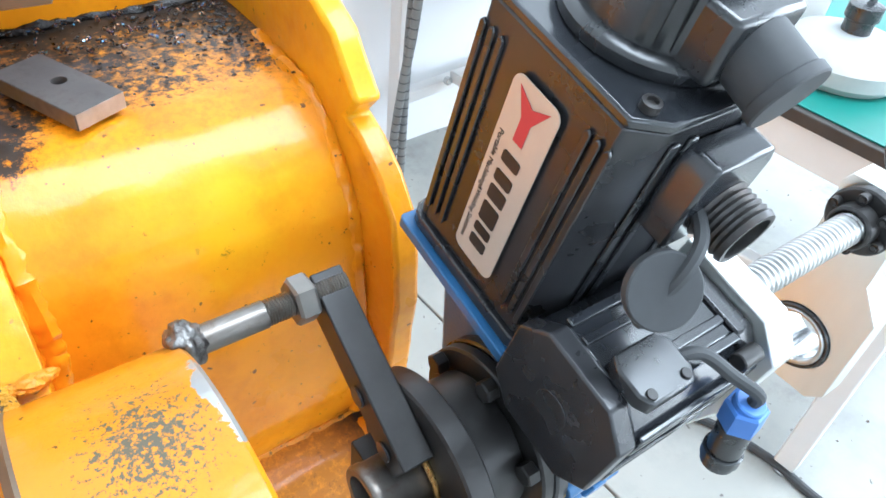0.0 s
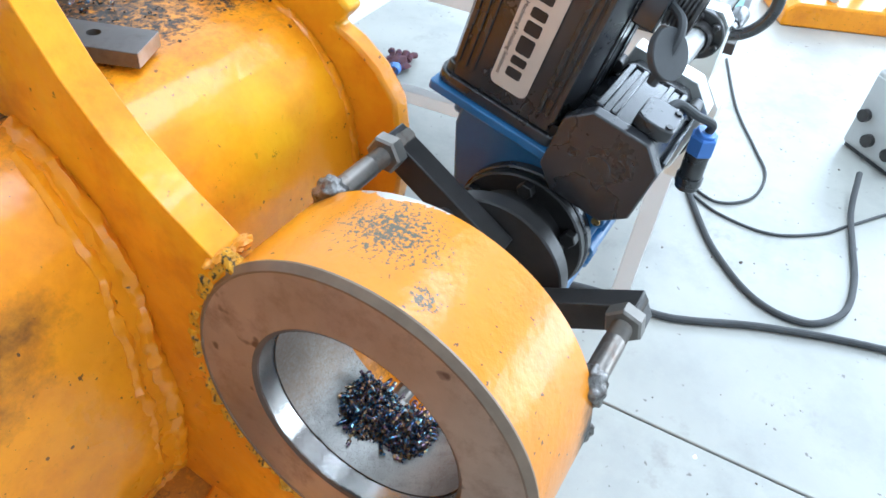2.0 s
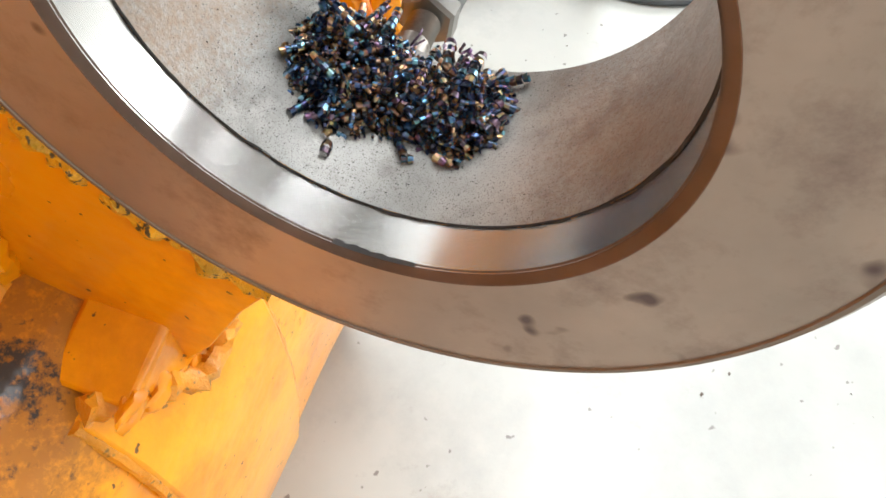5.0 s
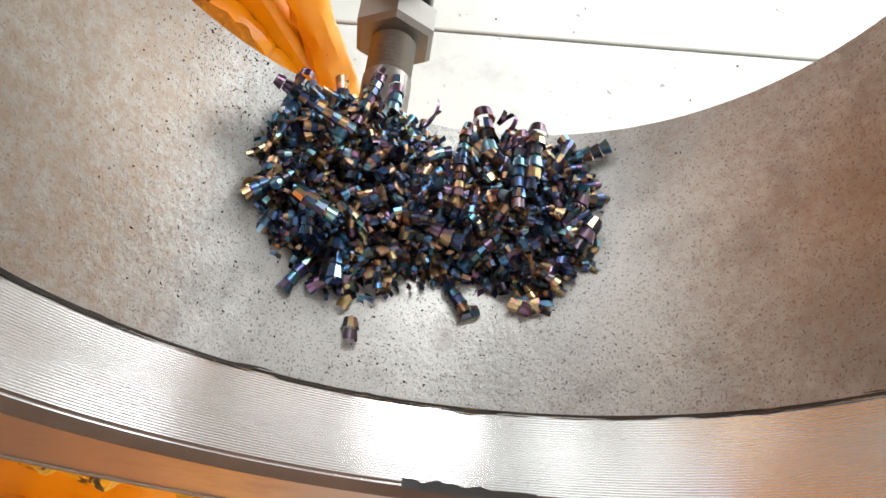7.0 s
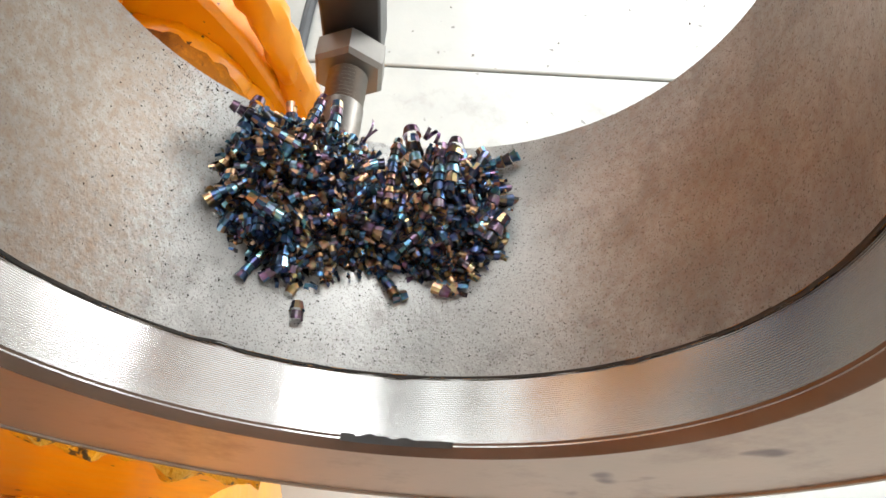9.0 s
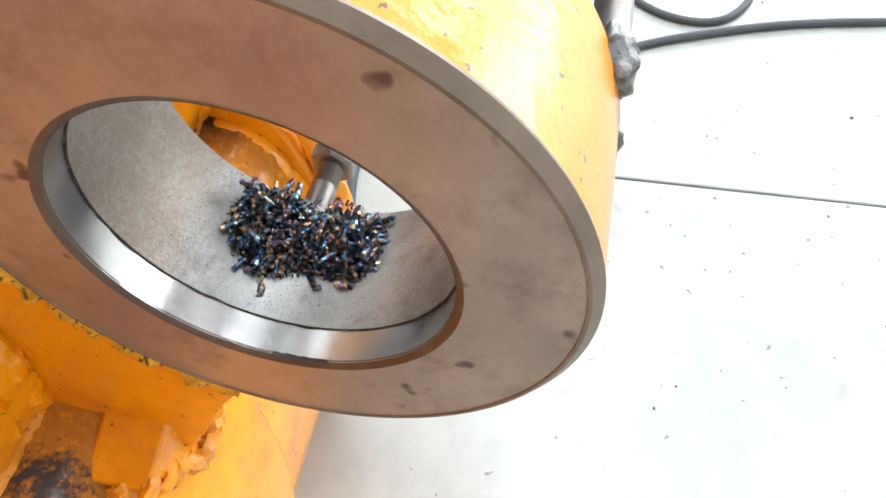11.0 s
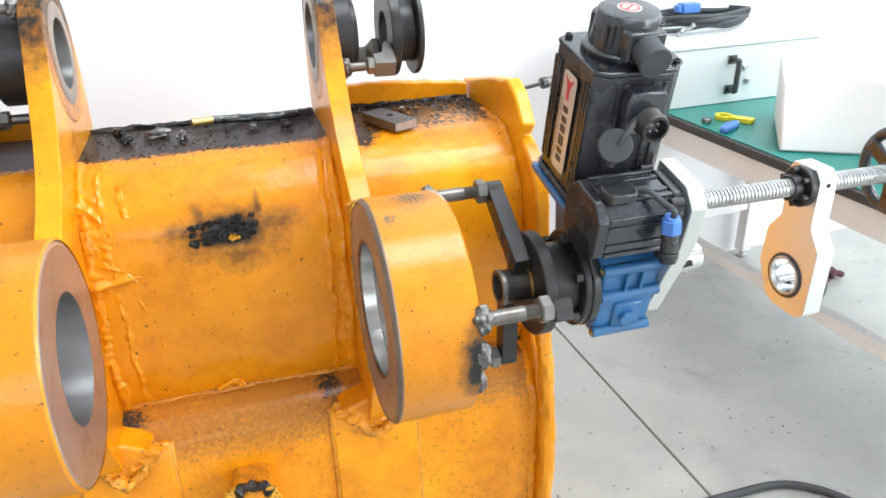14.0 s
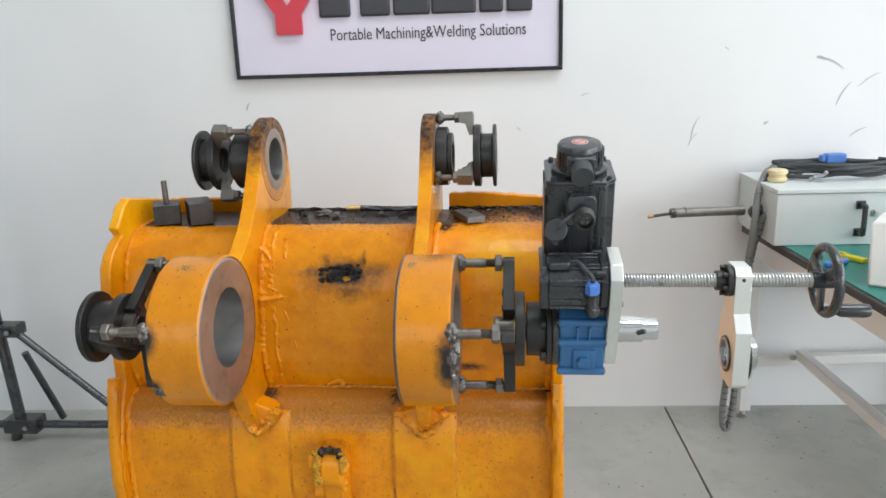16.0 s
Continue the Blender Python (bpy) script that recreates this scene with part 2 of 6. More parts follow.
sign_face = mat("sign_face", (0.72, 0.68, 0.80), 0.32, 0, 0.02, 3, 200, 0.03, 0.0003)
sign_red = mat("sign_red", (0.62, 0.035, 0.06), 0.35, 0, 0.05, 10, 200, 0.03)
sign_dark = mat("sign_letter", (0.045, 0.043, 0.05), 0.4, 0, 0.05, 10, 200, 0.03)
sign_frame = mat("black_sign_frame", (0.02, 0.02, 0.024), 0.3, 0.3, 0.1, 20, 300, 0.05)
label_cream = mat("label_silver", (0.62, 0.56, 0.49), 0.35, 0.25, 0.04, 30, 400, 0.04, 0.0002)
label_red = mat("label_red", (0.60, 0.05, 0.07), 0.4, 0, 0.05, 30, 300, 0.02)
label_black = mat("label_print", (0.02, 0.02, 0.022), 0.4, 0, 0.05, 30, 300, 0.02)
bench_white = mat("white_enamel_tube", (0.76, 0.75, 0.73), 0.38, 0, 0.04, 6, 300, 0.06, 0.0004, spots=(0.77, 0.80), spot_scale=30, spot_colour=(0.35, 0.30, 0.25))
bench_edge = mat("dark_bench_edge", (0.045, 0.038, 0.034), 0.5, 0, 0.2, 20, 300, 0.1)
mat_green = mat("green_rubber_mat", (0.015, 0.20, 0.165), 0.34, 0, 0.10, 6, 300, 0.08, 0.0004)
cabinet = mat("pale_grey_powder_coat", (0.63, 0.67, 0.66), 0.42, 0, 0.03, 4, 600, 0.12, 0.0004)
hose_grey = mat("grey_hose", (0.20, 0.205, 0.20), 0.55, 0, 0.15, 20, 300, 0.15)
cream = mat("cream_nylon", (0.72, 0.61, 0.36), 0.4, 0, 0.06, 20, 300, 0.06)
white_bag = mat("white_foam_sheet", (0.80, 0.78, 0.76), 0.6, 0, 0.04, 6, 120, 0.2, 0.002)
tool_yellow = mat("yellow_plastic", (0.72, 0.60, 0.03), 0.4, 0, 0.08, 20, 300, 0.06)
cloth_mat = mat("maroon_cloth", (0.10, 0.035, 0.045), 0.9, 0, 0.3, 30, 200, 0.4, 0.003, second=(0.03, 0.05, 0.14), mix=(0.55, 0.65))
machine_grey = mat("grey_machine_case", (0.48, 0.49, 0.48), 0.5, 0, 0.08, 8, 300, 0.1)
copper = mat("copper_tip", (0.55, 0.24, 0.13), 0.35, 1.0, 0.1, 30, 300, 0.05)
grease_lump = mat("greasy_black_swarf", (0.018, 0.014, 0.012), 0.28, 0.3, 0.4, 40, 400, 0.5, 0.002, island=0.5)

# tempered swarf: each curl takes its own heat colour
swarf = bpy.data.materials.new("tempered_swarf")
swarf.use_nodes = True
sN, sL = swarf.node_tree.nodes, swarf.node_tree.links
sg, sr = sN.new("ShaderNodeNewGeometry"), sN.new("ShaderNodeValToRGB")
sr.color_ramp.interpolation = "CONSTANT"
for k, (p, c) in enumerate([(0.0, (0.06, 0.08, 0.15)), (0.20, (0.07, 0.15, 0.25)), (0.36, (0.30, 0.18, 0.11)), (0.54, (0.13, 0.085, 0.12)),
                            (0.66, (0.055, 0.055, 0.065)), (0.80, (0.44, 0.29, 0.16)), (0.93, (0.22, 0.38, 0.46))]):
    e = sr.color_ramp.elements[k] if k < 2 else sr.color_ramp.elements.new(p)
    e.position, e.color = p, (*c, 1)
sL.new(sg.outputs["Random Per Island"], sr.inputs[0])
stc, sno, smx = sN.new("ShaderNodeTexCoord"), sN.new("ShaderNodeTexNoise"), sN.new("ShaderNodeMix")
sno.inputs["Scale"].default_value = 420
sL.new(stc.outputs["Object"], sno.inputs["Vector"])
smx.data_type, smx.blend_type = "RGBA", "OVERLAY"
smx.inputs[0].default_value = 0.6
sL.new(sr.outputs[0], smx.inputs[6])
sL.new(sno.outputs["Color"], smx.inputs[7])
sb = sN["Principled BSDF"]
sL.new(smx.outputs[2], sb.inputs["Base Color"])
sb.inputs["Metallic"].default_value, sb.inputs["Roughness"].default_value = 0.90, 0.28

# ---- building helpers ----


def finish(name, bm, material, smooth=0.6):
    bmesh.ops.recalc_face_normals(bm, faces=bm.faces)
    me = bpy.data.meshes.new(name)
    bm.to_mesh(me)
    bm.free()
    me.materials.append(material)
    me.polygons.foreach_set("use_smooth", [True] * len(me.polygons))
    me.set_sharp_from_angle(angle=smooth)
    return me


def part(name, bm, material, parent=None, label="", bevel=0.0, at=None, smooth=0.6):
    me = finish(name, bm, material, smooth) if isinstance(bm, bmesh.types.BMesh) else bm
    o = new(name, me)
    if at is not None:
        o.matrix_basis = at
    if parent:
        o.parent = parent
    if label:
        tagged(o, label)
    if bevel:
        b = o.modifiers.new("edge", "BEVEL")
        b.width, b.segments, b.limit_method, b.angle_limit, b.harden_normals = bevel, 2, "ANGLE", radians(35), False
    return o


def thing(name, label, category, m=None, group=""):
    e = new(name)
    e.empty_display_size = 0.05
    if m is not None:
        e.matrix_basis = m
    return tagged(e, label, category, group)


def box(bm, lo, hi, m=None):
    c = [(a + b) / 2 for a, b in zip(lo, hi)]
    s = [b - a for a, b in zip(lo, hi)]
    t = Matrix.Translation(c) @ Matrix.Diagonal((*s, 1))
    r = bmesh.ops.create_cube(bm, size=1.0, matrix=(m @ t) if m is not None else t)
    return r["verts"]


def prism(bm, outline, a, b, axis="x", m=None):
    """A flat outline pushed from a to b along an axis; outline pairs are the two other axes in order."""
    def at(p, v):
        q = {"x": (v, p[0], p[1]), "y": (p[0], v, p[1]), "z": (p[0], p[1], v)}[axis]
        return m @ Vector(q) if m is not None else Vector(q)
    lo, hi = [bm.verts.new(at(p, a)) for p in outline], [bm.verts.new(at(p, b)) for p in outline]
    n = len(outline)
    bm.faces.new(lo[::-1])
    bm.faces.new(hi)
    for k in range(n):
        bm.faces.new((lo[k], lo[(k + 1) % n], hi[(k + 1) % n], hi[k]))


def lathe(bm, profile, seg=48, m=None, close=False, arc=(0, 2 * math.pi), jitter=0.0):
    """Turns (x, r) pairs round the x axis."""
    a0, a1 = arc
    full = abs(a1 - a0) > 6.28
    k = seg if full else seg + 1
    rows = []
    for x, r in profile:
        row = []
        for i in range(k):
            a = a0 + (a1 - a0) * i / seg
            p = Vector((x, r * math.cos(a), r * math.sin(a)))
            if jitter:
                p *= 1 + jitter * noise.noise(p * 60)
            row.append(bm.verts.new(m @ p if m is not None else p))
        rows.append(row)
    pairs = list(zip(rows, rows[1:])) + ([(rows[-1], rows[0])] if close else [])
    for p, q in pairs:
        for i in range(seg if full else seg):
            j = (i + 1) % k
            if not full and i + 1 >= k:
                continue
            bm.faces.new((p[i], p[j], q[j], q[i]))
    if not close and full:
        for row in (rows[0], rows[-1]):
            if max(abs((v.co - row[0].co).length) for v in row) > 1e-6:
                bm.faces.new(row if row is rows[0] else row[::-1])


def ring_solid(bm, x0, x1, r0, r1, seg=64, m=None, ch=0.0015):
    """A thick ring along x with small chamfers."""
    lathe(bm, [(x0 + ch, r1), (x1 - ch, r1), (x1, r1 - ch), (x1, r0 + ch), (x1 - ch, r0), (x0 + ch, r0), (x0, r0 + ch), (x0, r1 - ch)], seg, m, close=True)


def rod(bm, p, q, r, seg=20, m=None, ch=0.0008):
    """A round bar from p to q with broken edges."""
    p, q = Vector(p), Vector(q)
    d = q - p
    t = Matrix.Translation(p) @ d.to_track_quat("X", "Z").to_matrix().to_4x4()
    if m is not None:
        t = m @ t
    n = d.length
    ch = min(ch, r * 0.4, n * 0.3)
    lathe(bm, [(0, r - ch), (ch, r), (n - ch, r), (n, r - ch)], seg, t)


def hexagon(bm, p, q, r, m=None, turn=0.0):
    """A hexagonal nut or head with rounded corners, r across the corners."""
    p, q = Vector(p), Vector(q)
    d = q - p
    t = Matrix.Translation(p) @ d.to_track_quat("X", "Z").to_matrix().to_4x4() @ Matrix.Rotation(turn, 4, "X")
    if m is not None:
        t = m @ t
    n, c = d.length, r * 0.12
    rows = [(0, r * 0.88), (c, r), (n - c, r), (n, r * 0.88)]
    lathe(bm, rows, 6, t)


def tube(bm, points, r, seg=10, m=None, bumpy=0.0, steps=8, caps=True):
    """A smooth cable through the points (Catmull-Rom)."""
    P = [Vector(p) for p in points]
    path = []
    ext = [2 * P[0] - P[1], *P, 2 * P[-1] - P[-2]]
    for i in range(len(P) - 1):
        a, b, c, d = ext[i:i + 4]
        for k in range(steps):
            t = k / steps
            path.append(0.5 * ((2 * b) + (c - a) * t + (2 * a - 5 * b + 4 * c - d) * t * t + (3 * b - a - 3 * c + d) * t ** 3))
    path.append(P[-1])
    up, rows = None, []
    for i, p in enumerate(path):
        d = (path[min(i + 1, len(path) - 1)] - path[max(i - 1, 0)]).normalized()
        if up is None:
            up = d.orthogonal().normalized()
        up = (up - d * up.dot(d)).normalized()
        side = d.cross(up)
        row = []
        for k in range(seg):
            a = 2 * math.pi * k / seg
            rr = r * (1 + bumpy * noise.noise(p * 140 + Vector((a * 0.8, 0, 0)))) if bumpy else r
            q = p + rr * (math.cos(a) * up + math.sin(a) * side)
            row.append(bm.verts.new(m @ q if m is not None else q))
        rows.append(row)
    for p, q in zip(rows, rows[1:]):
        for k in range(seg):
            j = (k + 1) % seg
            bm.faces.new((p[k], p[j], q[j], q[k]))
    if caps:
        bm.faces.new(rows[0][::-1])
        bm.faces.new(rows[-1])


def blob(bm, c, r, seed=0, squash=(1, 1, 1), rough=0.35, sub=3, freq=1.6):
    v = bmesh.ops.create_icosphere(bm, subdivisions=sub, radius=1.0)["verts"]
    for p in v:
        n = p.co.normalized()
        k = 1 + rough * noise.noise(n * freq + Vector((seed * 7.3, seed * 3.1, 0))) + 0.3 * rough * noise.noise(n * freq * 3.5 + Vector((0, seed * 5.0, 0)))
        p.co = Vector(c) + Vector([n[i] * r * k * squash[i] for i in range(3)])


def words(name, text, size, depth, material, parent, m, label="", align="CENTER", extent=None):
    cu = bpy.data.curves.new(name, "FONT")
    cu.body, cu.size, cu.extrude, cu.align_x = text, size, depth, align
    cu.resolution_u = 3
    tmp = new(name + "_curve", cu)
    dg = bpy.context.evaluated_depsgraph_get()
    me = bpy.data.meshes.new_from_object(tmp.evaluated_get(dg))
    bpy.data.objects.remove(tmp)
    bpy.data.curves.remove(cu)
    me.materials.clear()
    me.materials.append(material)
    if extent:
        xs = [v.co.x for v in me.vertices]
        k = extent / (max(xs) - min(xs))
        for v in me.vertices:
            v.co.x *= k
            v.co.y *= 1.0
    return part(name, me, material, parent, label, at=m)


def paint_attr(ob, name, fn):
    me = ob.data
    a = me.attributes.new(name, "FLOAT", "POINT")
    a.data.foreach_set("value", [fn(v.co) for v in me.vertices])


def bump_at(p, c, rad, power=1.0):
    d = math.sqrt(sum(((p[i] - c[i]) / rad[i]) ** 2 for i in range(3)))
    return max(0.0, 1 - d) ** power


def smooth01(v, a, b):
    t = min(1, max(0, (v - a) / (b - a)))
    return t * t * (3 - 2 * t)


def holed_plate(bm, outline, c, r, a, b, n=72):
    """A plate pushed along x with one round hole; the outline must be seen whole from the hole's centre."""
    ends = sorted({round(math.atan2(z - c[1], y - c[0]) % (2 * math.pi), 6) for y, z in outline} | {round(2 * math.pi * k / n, 6) for k in range(n)})
    edge = []
    for t in ends:
        d, best = (math.cos(t), math.sin(t)), None
        for (y0, z0), (y1, z1) in zip(outline, outline[1:] + outline[:1]):
            ey, ez = y1 - y0, z1 - z0
            det = d[0] * -ez + ey * d[1]
            if abs(det) < 1e-12:
                continue
            k = ((y0 - c[0]) * -ez + ey * (z0 - c[1])) / det
            w = (d[0] * (z0 - c[1]) - d[1] * (y0 - c[0])) / det
            if k > 0 and -1e-6 <= w <= 1 + 1e-6 and (best is None or k < best):
                best = k
        edge.append((c[0] + best * d[0], c[1] + best * d[1]))
    inner = [(c[0] + r * math.cos(t), c[1] + r * math.sin(t)) for t in ends]
    V = [[bm.verts.new((x, y, z)) for y, z in ring] for x in (a, b) for ring in (edge, inner)]
    m = len(ends)
    for i in range(m):
        j = (i + 1) % m
        for p, q in ((V[0], V[1]), (V[1], V[3]), (V[3], V[2]), (V[2], V[0])):
            bm.faces.new((p[i], p[j], q[j], q[i]))

# ---- structure: the workshop ----

def slab(name, x0, x1, y0, y1):
    bm = bmesh.new()
    box(bm, (x0, y0, -0.12), (x1, y1, 0.0))
    o = part(name, bm, concrete, floor_root, bevel=0.003)
    return o


bm = bmesh.new()
box(bm, (-6, -7.2, -0.2), (6.4, 0.3, -0.009))
floor_root = tagged(part("floor", bm, joint_dirt, at=ROOM), "grey concrete workshop floor with dirty saw-cut joints", "floor", kind="structure")
for x0, x1 in ((-6, -4.003), (-3.997, -0.0025), (0.0025, 4.2), (4.206, 6.4)):
    for y0, y1 in ((-7.2, -4.456), (-4.45, 0.0)):
        slab("slab", x0, x1, y0, y1)

bm = bmesh.new()
box(bm, (-6.2, 0.0, -0.12), (6.6, 0.2, 5.0))
tagged(part("wall_north", bm, wall_paint, at=ROOM), "white painted wall with small scuffs behind the bucket", "wall", kind="structure")


def wall_with_opening(name, axis, a, b, lo, hi, o0, o1, z0, z1, label):
    """A wall with one window opening; axis is the direction it runs along."""
    bm = bmesh.new()
    for u0, u1, w0, w1 in ((lo, o0, -0.12, 5.0), (o1, hi, -0.12, 5.0), (o0, o1, -0.12, z0), (o0, o1, z1, 5.0)):
        if axis == "x":
            box(bm, (u0, a, w0), (u1, b, w1))
        else:
            box(bm, (a, u0, w0), (b, u1, w1))
    return tagged(part(name, bm, wall_paint, at=ROOM), label, "wall", kind="structure")


wall_with_opening("wall_east", "y", 6.4, 6.6, -7.4, 0.0, -5.9, -0.5, 1.0, 4.6, "white painted wall with a large window opening")
bm = bmesh.new()
# the western opening is made up to hold the southwest fill lamp
for u0, u1, w0, w1 in ((-6.2, -4.6, -0.12, 5.0), (-1.0, 3.1, -0.12, 5.0), (5.7, 6.6, -0.12, 5.0), (-4.6, -1.0, -0.12, 1.3), (-4.6, -1.0, 3.7, 5.0), (3.1, 5.7, -0.12, 0.25), (3.1, 5.7, 3.05, 5.0)):
    box(bm, (u0, -7.4, w0), (u1, -7.2, w1))
tagged(part("wall_south", bm, wall_paint, at=ROOM), "white painted wall with a tall glazed opening and an added fill-light window", "wall", kind="structure")
bm = bmesh.new()
box(bm, (-6.2, -7.2, -0.12), (-6.0, 0.0, 5.0))
tagged(part("wall_west", bm, wall_paint, at=ROOM), "plain white painted workshop wall", "wall", kind="structure")
bm = bmesh.new()
for lo, hi in (((-6.2, -7.4, 4.9), (-0.8, 0.2, 5.05)), ((2.6, -7.4, 4.9), (6.6, 0.2, 5.05)), ((-0.8, -7.4, 4.9), (2.6, -2.8, 5.05)), ((-0.8, -1.0, 4.9), (2.6, 0.2, 5.05))):
    box(bm, lo, hi)
tagged(part("ceiling", bm, ceiling_paint, at=ROOM), "pale sheet ceiling with a skylight opening", "ceiling", kind="structure")


def window_unit(name, m, w, h, n):
    root = new(name)
    root.matrix_basis = ROOM @ m
    tagged(root, "unseen steel framed workshop window with clear glass", "window", kind="structure")
    bm = bmesh.new()
    for k in range(n + 1):
        u = -w / 2 + w * k / n
        box(bm, (u - 0.03, -0.03, -h / 2), (u + 0.03, 0.03, h / 2))
    for z in (-h / 2, 0, h / 2):
        box(bm, (-w / 2, -0.025, z - 0.03), (w / 2, 0.025, z + 0.03))
    part("window_frame", bm, bench_white, root)
    return root


window_unit("window_1", pose(6.5, -3.2, 2.8, 0, 0, 90), 5.4, 3.6, 4)
window_unit("window_2", pose(4.4, -7.3, 1.65), 2.6, 2.8, 2)
# unseen window, added only to go with the southwest fill
window_unit("fill_window", pose(-2.8, -7.3, 2.5), 3.6, 2.4, 3)
window_unit("window_3", pose(0.9, -1.9, 4.97, 90), 3.4, 1.8, 3)

# scuffs on the north wall
for x, z, l, turn, w in ((0.46, 1.175, 0.098, -30, 0.006), (0.432, 1.192, 0.03, -28, 0.009), (0.516, 1.08, 0.084, 55, 0.005), (0.59, 1.12, 0.08, 28, 0.003), (0.058, 0.985, 0.075, 66, 0.0035), (0.050, 0.947, 0.05, 52, 0.003),
                         (0.279, 0.995, 0.018, 30, 0.009), (0.57, 0.957, 0.06, 24, 0.004), (-0.515, 0.997, 0.02, -50, 0.003), (-1.402, 1.094, 0.03, 60, 0.006), (0.14, 1.23, 0.02, -40, 0.003), (-0.30, 1.1, 0.03, 10, 0.003)):
    bm = bmesh.new()
    c = [(l * (k / 6 - 0.5), 0.25 * l * math.sin(k / 6 * 2.4) * 0.5) for k in range(7)]
    taper = [0.25, 0.7, 1, 0.9, 0.7, 0.5, 0.15]
    prism(bm, [(p[0], p[1] - w / 2 * t) for p, t in zip(c, taper)] + [(p[0], p[1] + w / 2 * t) for p, t in zip(c, taper)][::-1], -0.0014, -0.0004, "y")
    tagged(part("wall_scuff", bm, machine_grey, at=ROOM @ pose(x, 0, z, 0, -turn, 0)), "thin grey scuff mark on the white wall", "scuff", kind="structure")

# ---- the bucket ----
bucket = thing("excavator_bucket", "worn orange-yellow excavator bucket with welded ears, standing on the concrete floor", "bucket", pose(0, 0, 0))
XL, XR = -0.6245, 0.266
FRONT = [(0.43, 0.125), (0.35, 0.126), (0.275, 0.125), (0.252, 0.117), (0.228, 0.100), (0.207, 0.078), (0.193, 0.05), (0.184, 0.01), (0.177, -0.04), (0.171, -0.09),
         (0.170, -0.14), (0.178, -0.18), (0.188, -0.205), (0.150, -0.214), (0.126, -0.235), (0.112, -0.275), (0.105, -0.33), (0.102, -0.40), (0.105, -0.48), (0.117, -0.58), (0.141, -0.68), (0.172, -0.773)]


def refine(pts, step):
    out = []
    for a, b in zip(pts, pts[1:]):
        n = max(1, int(math.hypot(b[0] - a[0], b[1] - a[1]) / step))
        out += [(a[0] + (b[0] - a[0]) * k / n, a[1] + (b[1] - a[1]) * k / n) for k in range(n)]
    return out + [pts[-1]]


prof = refine(FRONT, 0.008)
closing = [(0.62, -0.773), (0.60, -0.20), (0.47, 0.06)]
bm = bmesh.new()
nx = 118
rows = []
for i in range(nx + 1):
    x = XL + (XR - XL) * i / nx
    row = []
    for y, z in prof:
        p = Vector((x, y, z))
        d = 0.0022 * noise.noise(p * 9) + 0.0007 * noise.noise(p * 34)
        row.append(bm.verts.new((x, y + d * (1 if z < 0.10 else 0.2), z + d * (0.2 if z < 0.10 else 1) if z > -0.77 else z)))
    row += [bm.verts.new((x, y, z)) for y, z in closing]
    rows.append(row)
n = len(rows[0])
for a, b in zip(rows, rows[1:]):
    for k in range(n):
        bm.faces.new((a[k], b[k], b[(k + 1) % n], a[(k + 1) % n]))
bm.faces.new(rows[0])
bm.faces.new(rows[-1][::-1])
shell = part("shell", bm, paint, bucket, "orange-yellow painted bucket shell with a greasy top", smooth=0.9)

# burn patch at the cut-off lug, sooty marks, grease on the flat top
BURNS = [((-0.150, 0.187, 0.034), (0.120, 0.09, 0.056), 0.72), ((-0.150, 0.187, 0.042), (0.066, 0.09, 0.034), 1.5), ((-0.205, 0.187, 0.046), (0.050, 0.08, 0.022), 0.85), ((-0.095, 0.187, 0.048), (0.060, 0.08, 0.024), 0.8),
         ((-0.190, 0.19, 0.064), (0.009, 0.07, 0.026), 1.0), ((-0.112, 0.19, 0.068), (0.010, 0.07, 0.03), 1.0), ((-0.140, 0.18, 0.010), (0.055, 0.08, 0.040), 0.75),
         ((0.27, 0.18, -0.205), (0.05, 0.05, 0.03), 1.0), ((0.10, 0.18, -0.15), (0.05, 0.05, 0.012), 1.2)]


def grease(p):
    if p.z < 0.09:
        return max(0.31 + 0.05 * smooth01(-p.z, 0.19, 0.22), 0.74 * bump_at(p, (-0.046, 0.168, -0.218), (0.036, 0.05, 0.034), 0.5), 0.76 * bump_at(p, (-0.325, 0.168, -0.216), (0.042, 0.04, 0.016), 0.4), 0.35 * bump_at(p, (-0.2, 0.17, -0.22), (0.16, 0.05, 0.03), 0.4), 0.7 * bump_at(p, (0.09, 0.17, -0.15), (0.035, 0.03, 0.006), 0.45), 0.75 * bump_at(p, (0.159, 0.185, 0.053), (0.009, 0.02, 0.006), 0.4), 0.7 * bump_at(p, (0.20, 0.24, 0.113), (0.0045, 0.02, 0.007), 0.4))
    v = smooth01(p.y, 0.235, 0.31) * (0.585 if p.x > 0.03 else 0.74)
    v += 0.5 * bump_at(p, (0.16, 0.43, 0.125), (0.2, 0.03, 0.05)) + 0.55 * bump_at(p, (0.045, 0.26, 0.12), (0.05, 0.05, 0.06)) - 0.08 * bump_at(p, (0.21, 0.31, 0.125), (0.09, 0.09, 0.05))
    return v


paint_attr(shell, "grease", grease)
paint_attr(shell, "soot", lambda p: max(min(1.2, g * bump_at(p, c, r, 0.8)) for c, r, g in BURNS))
paint_attr(shell, "stain", lambda p: 0.0 if p.z < 0.09 else 0.62 * smooth01(p.y, 0.25, 0.36) + 0.3 * bump_at(p, (0.05, 0.3, 0.12), (0.06, 0.1, 0.06)))
paint_attr(shell, "dust", lambda p: 0.75 * smooth01(-p.z, 0.19, 0.21) * (1 - smooth01(-p.z, 0.23, 0.33)) + 0.45 * smooth01(p.z, 0.09, 0.12) + 0.34 * bump_at(p, (-0.12, 0.18, -0.06), (0.26, 0.2, 0.16), 0.6))
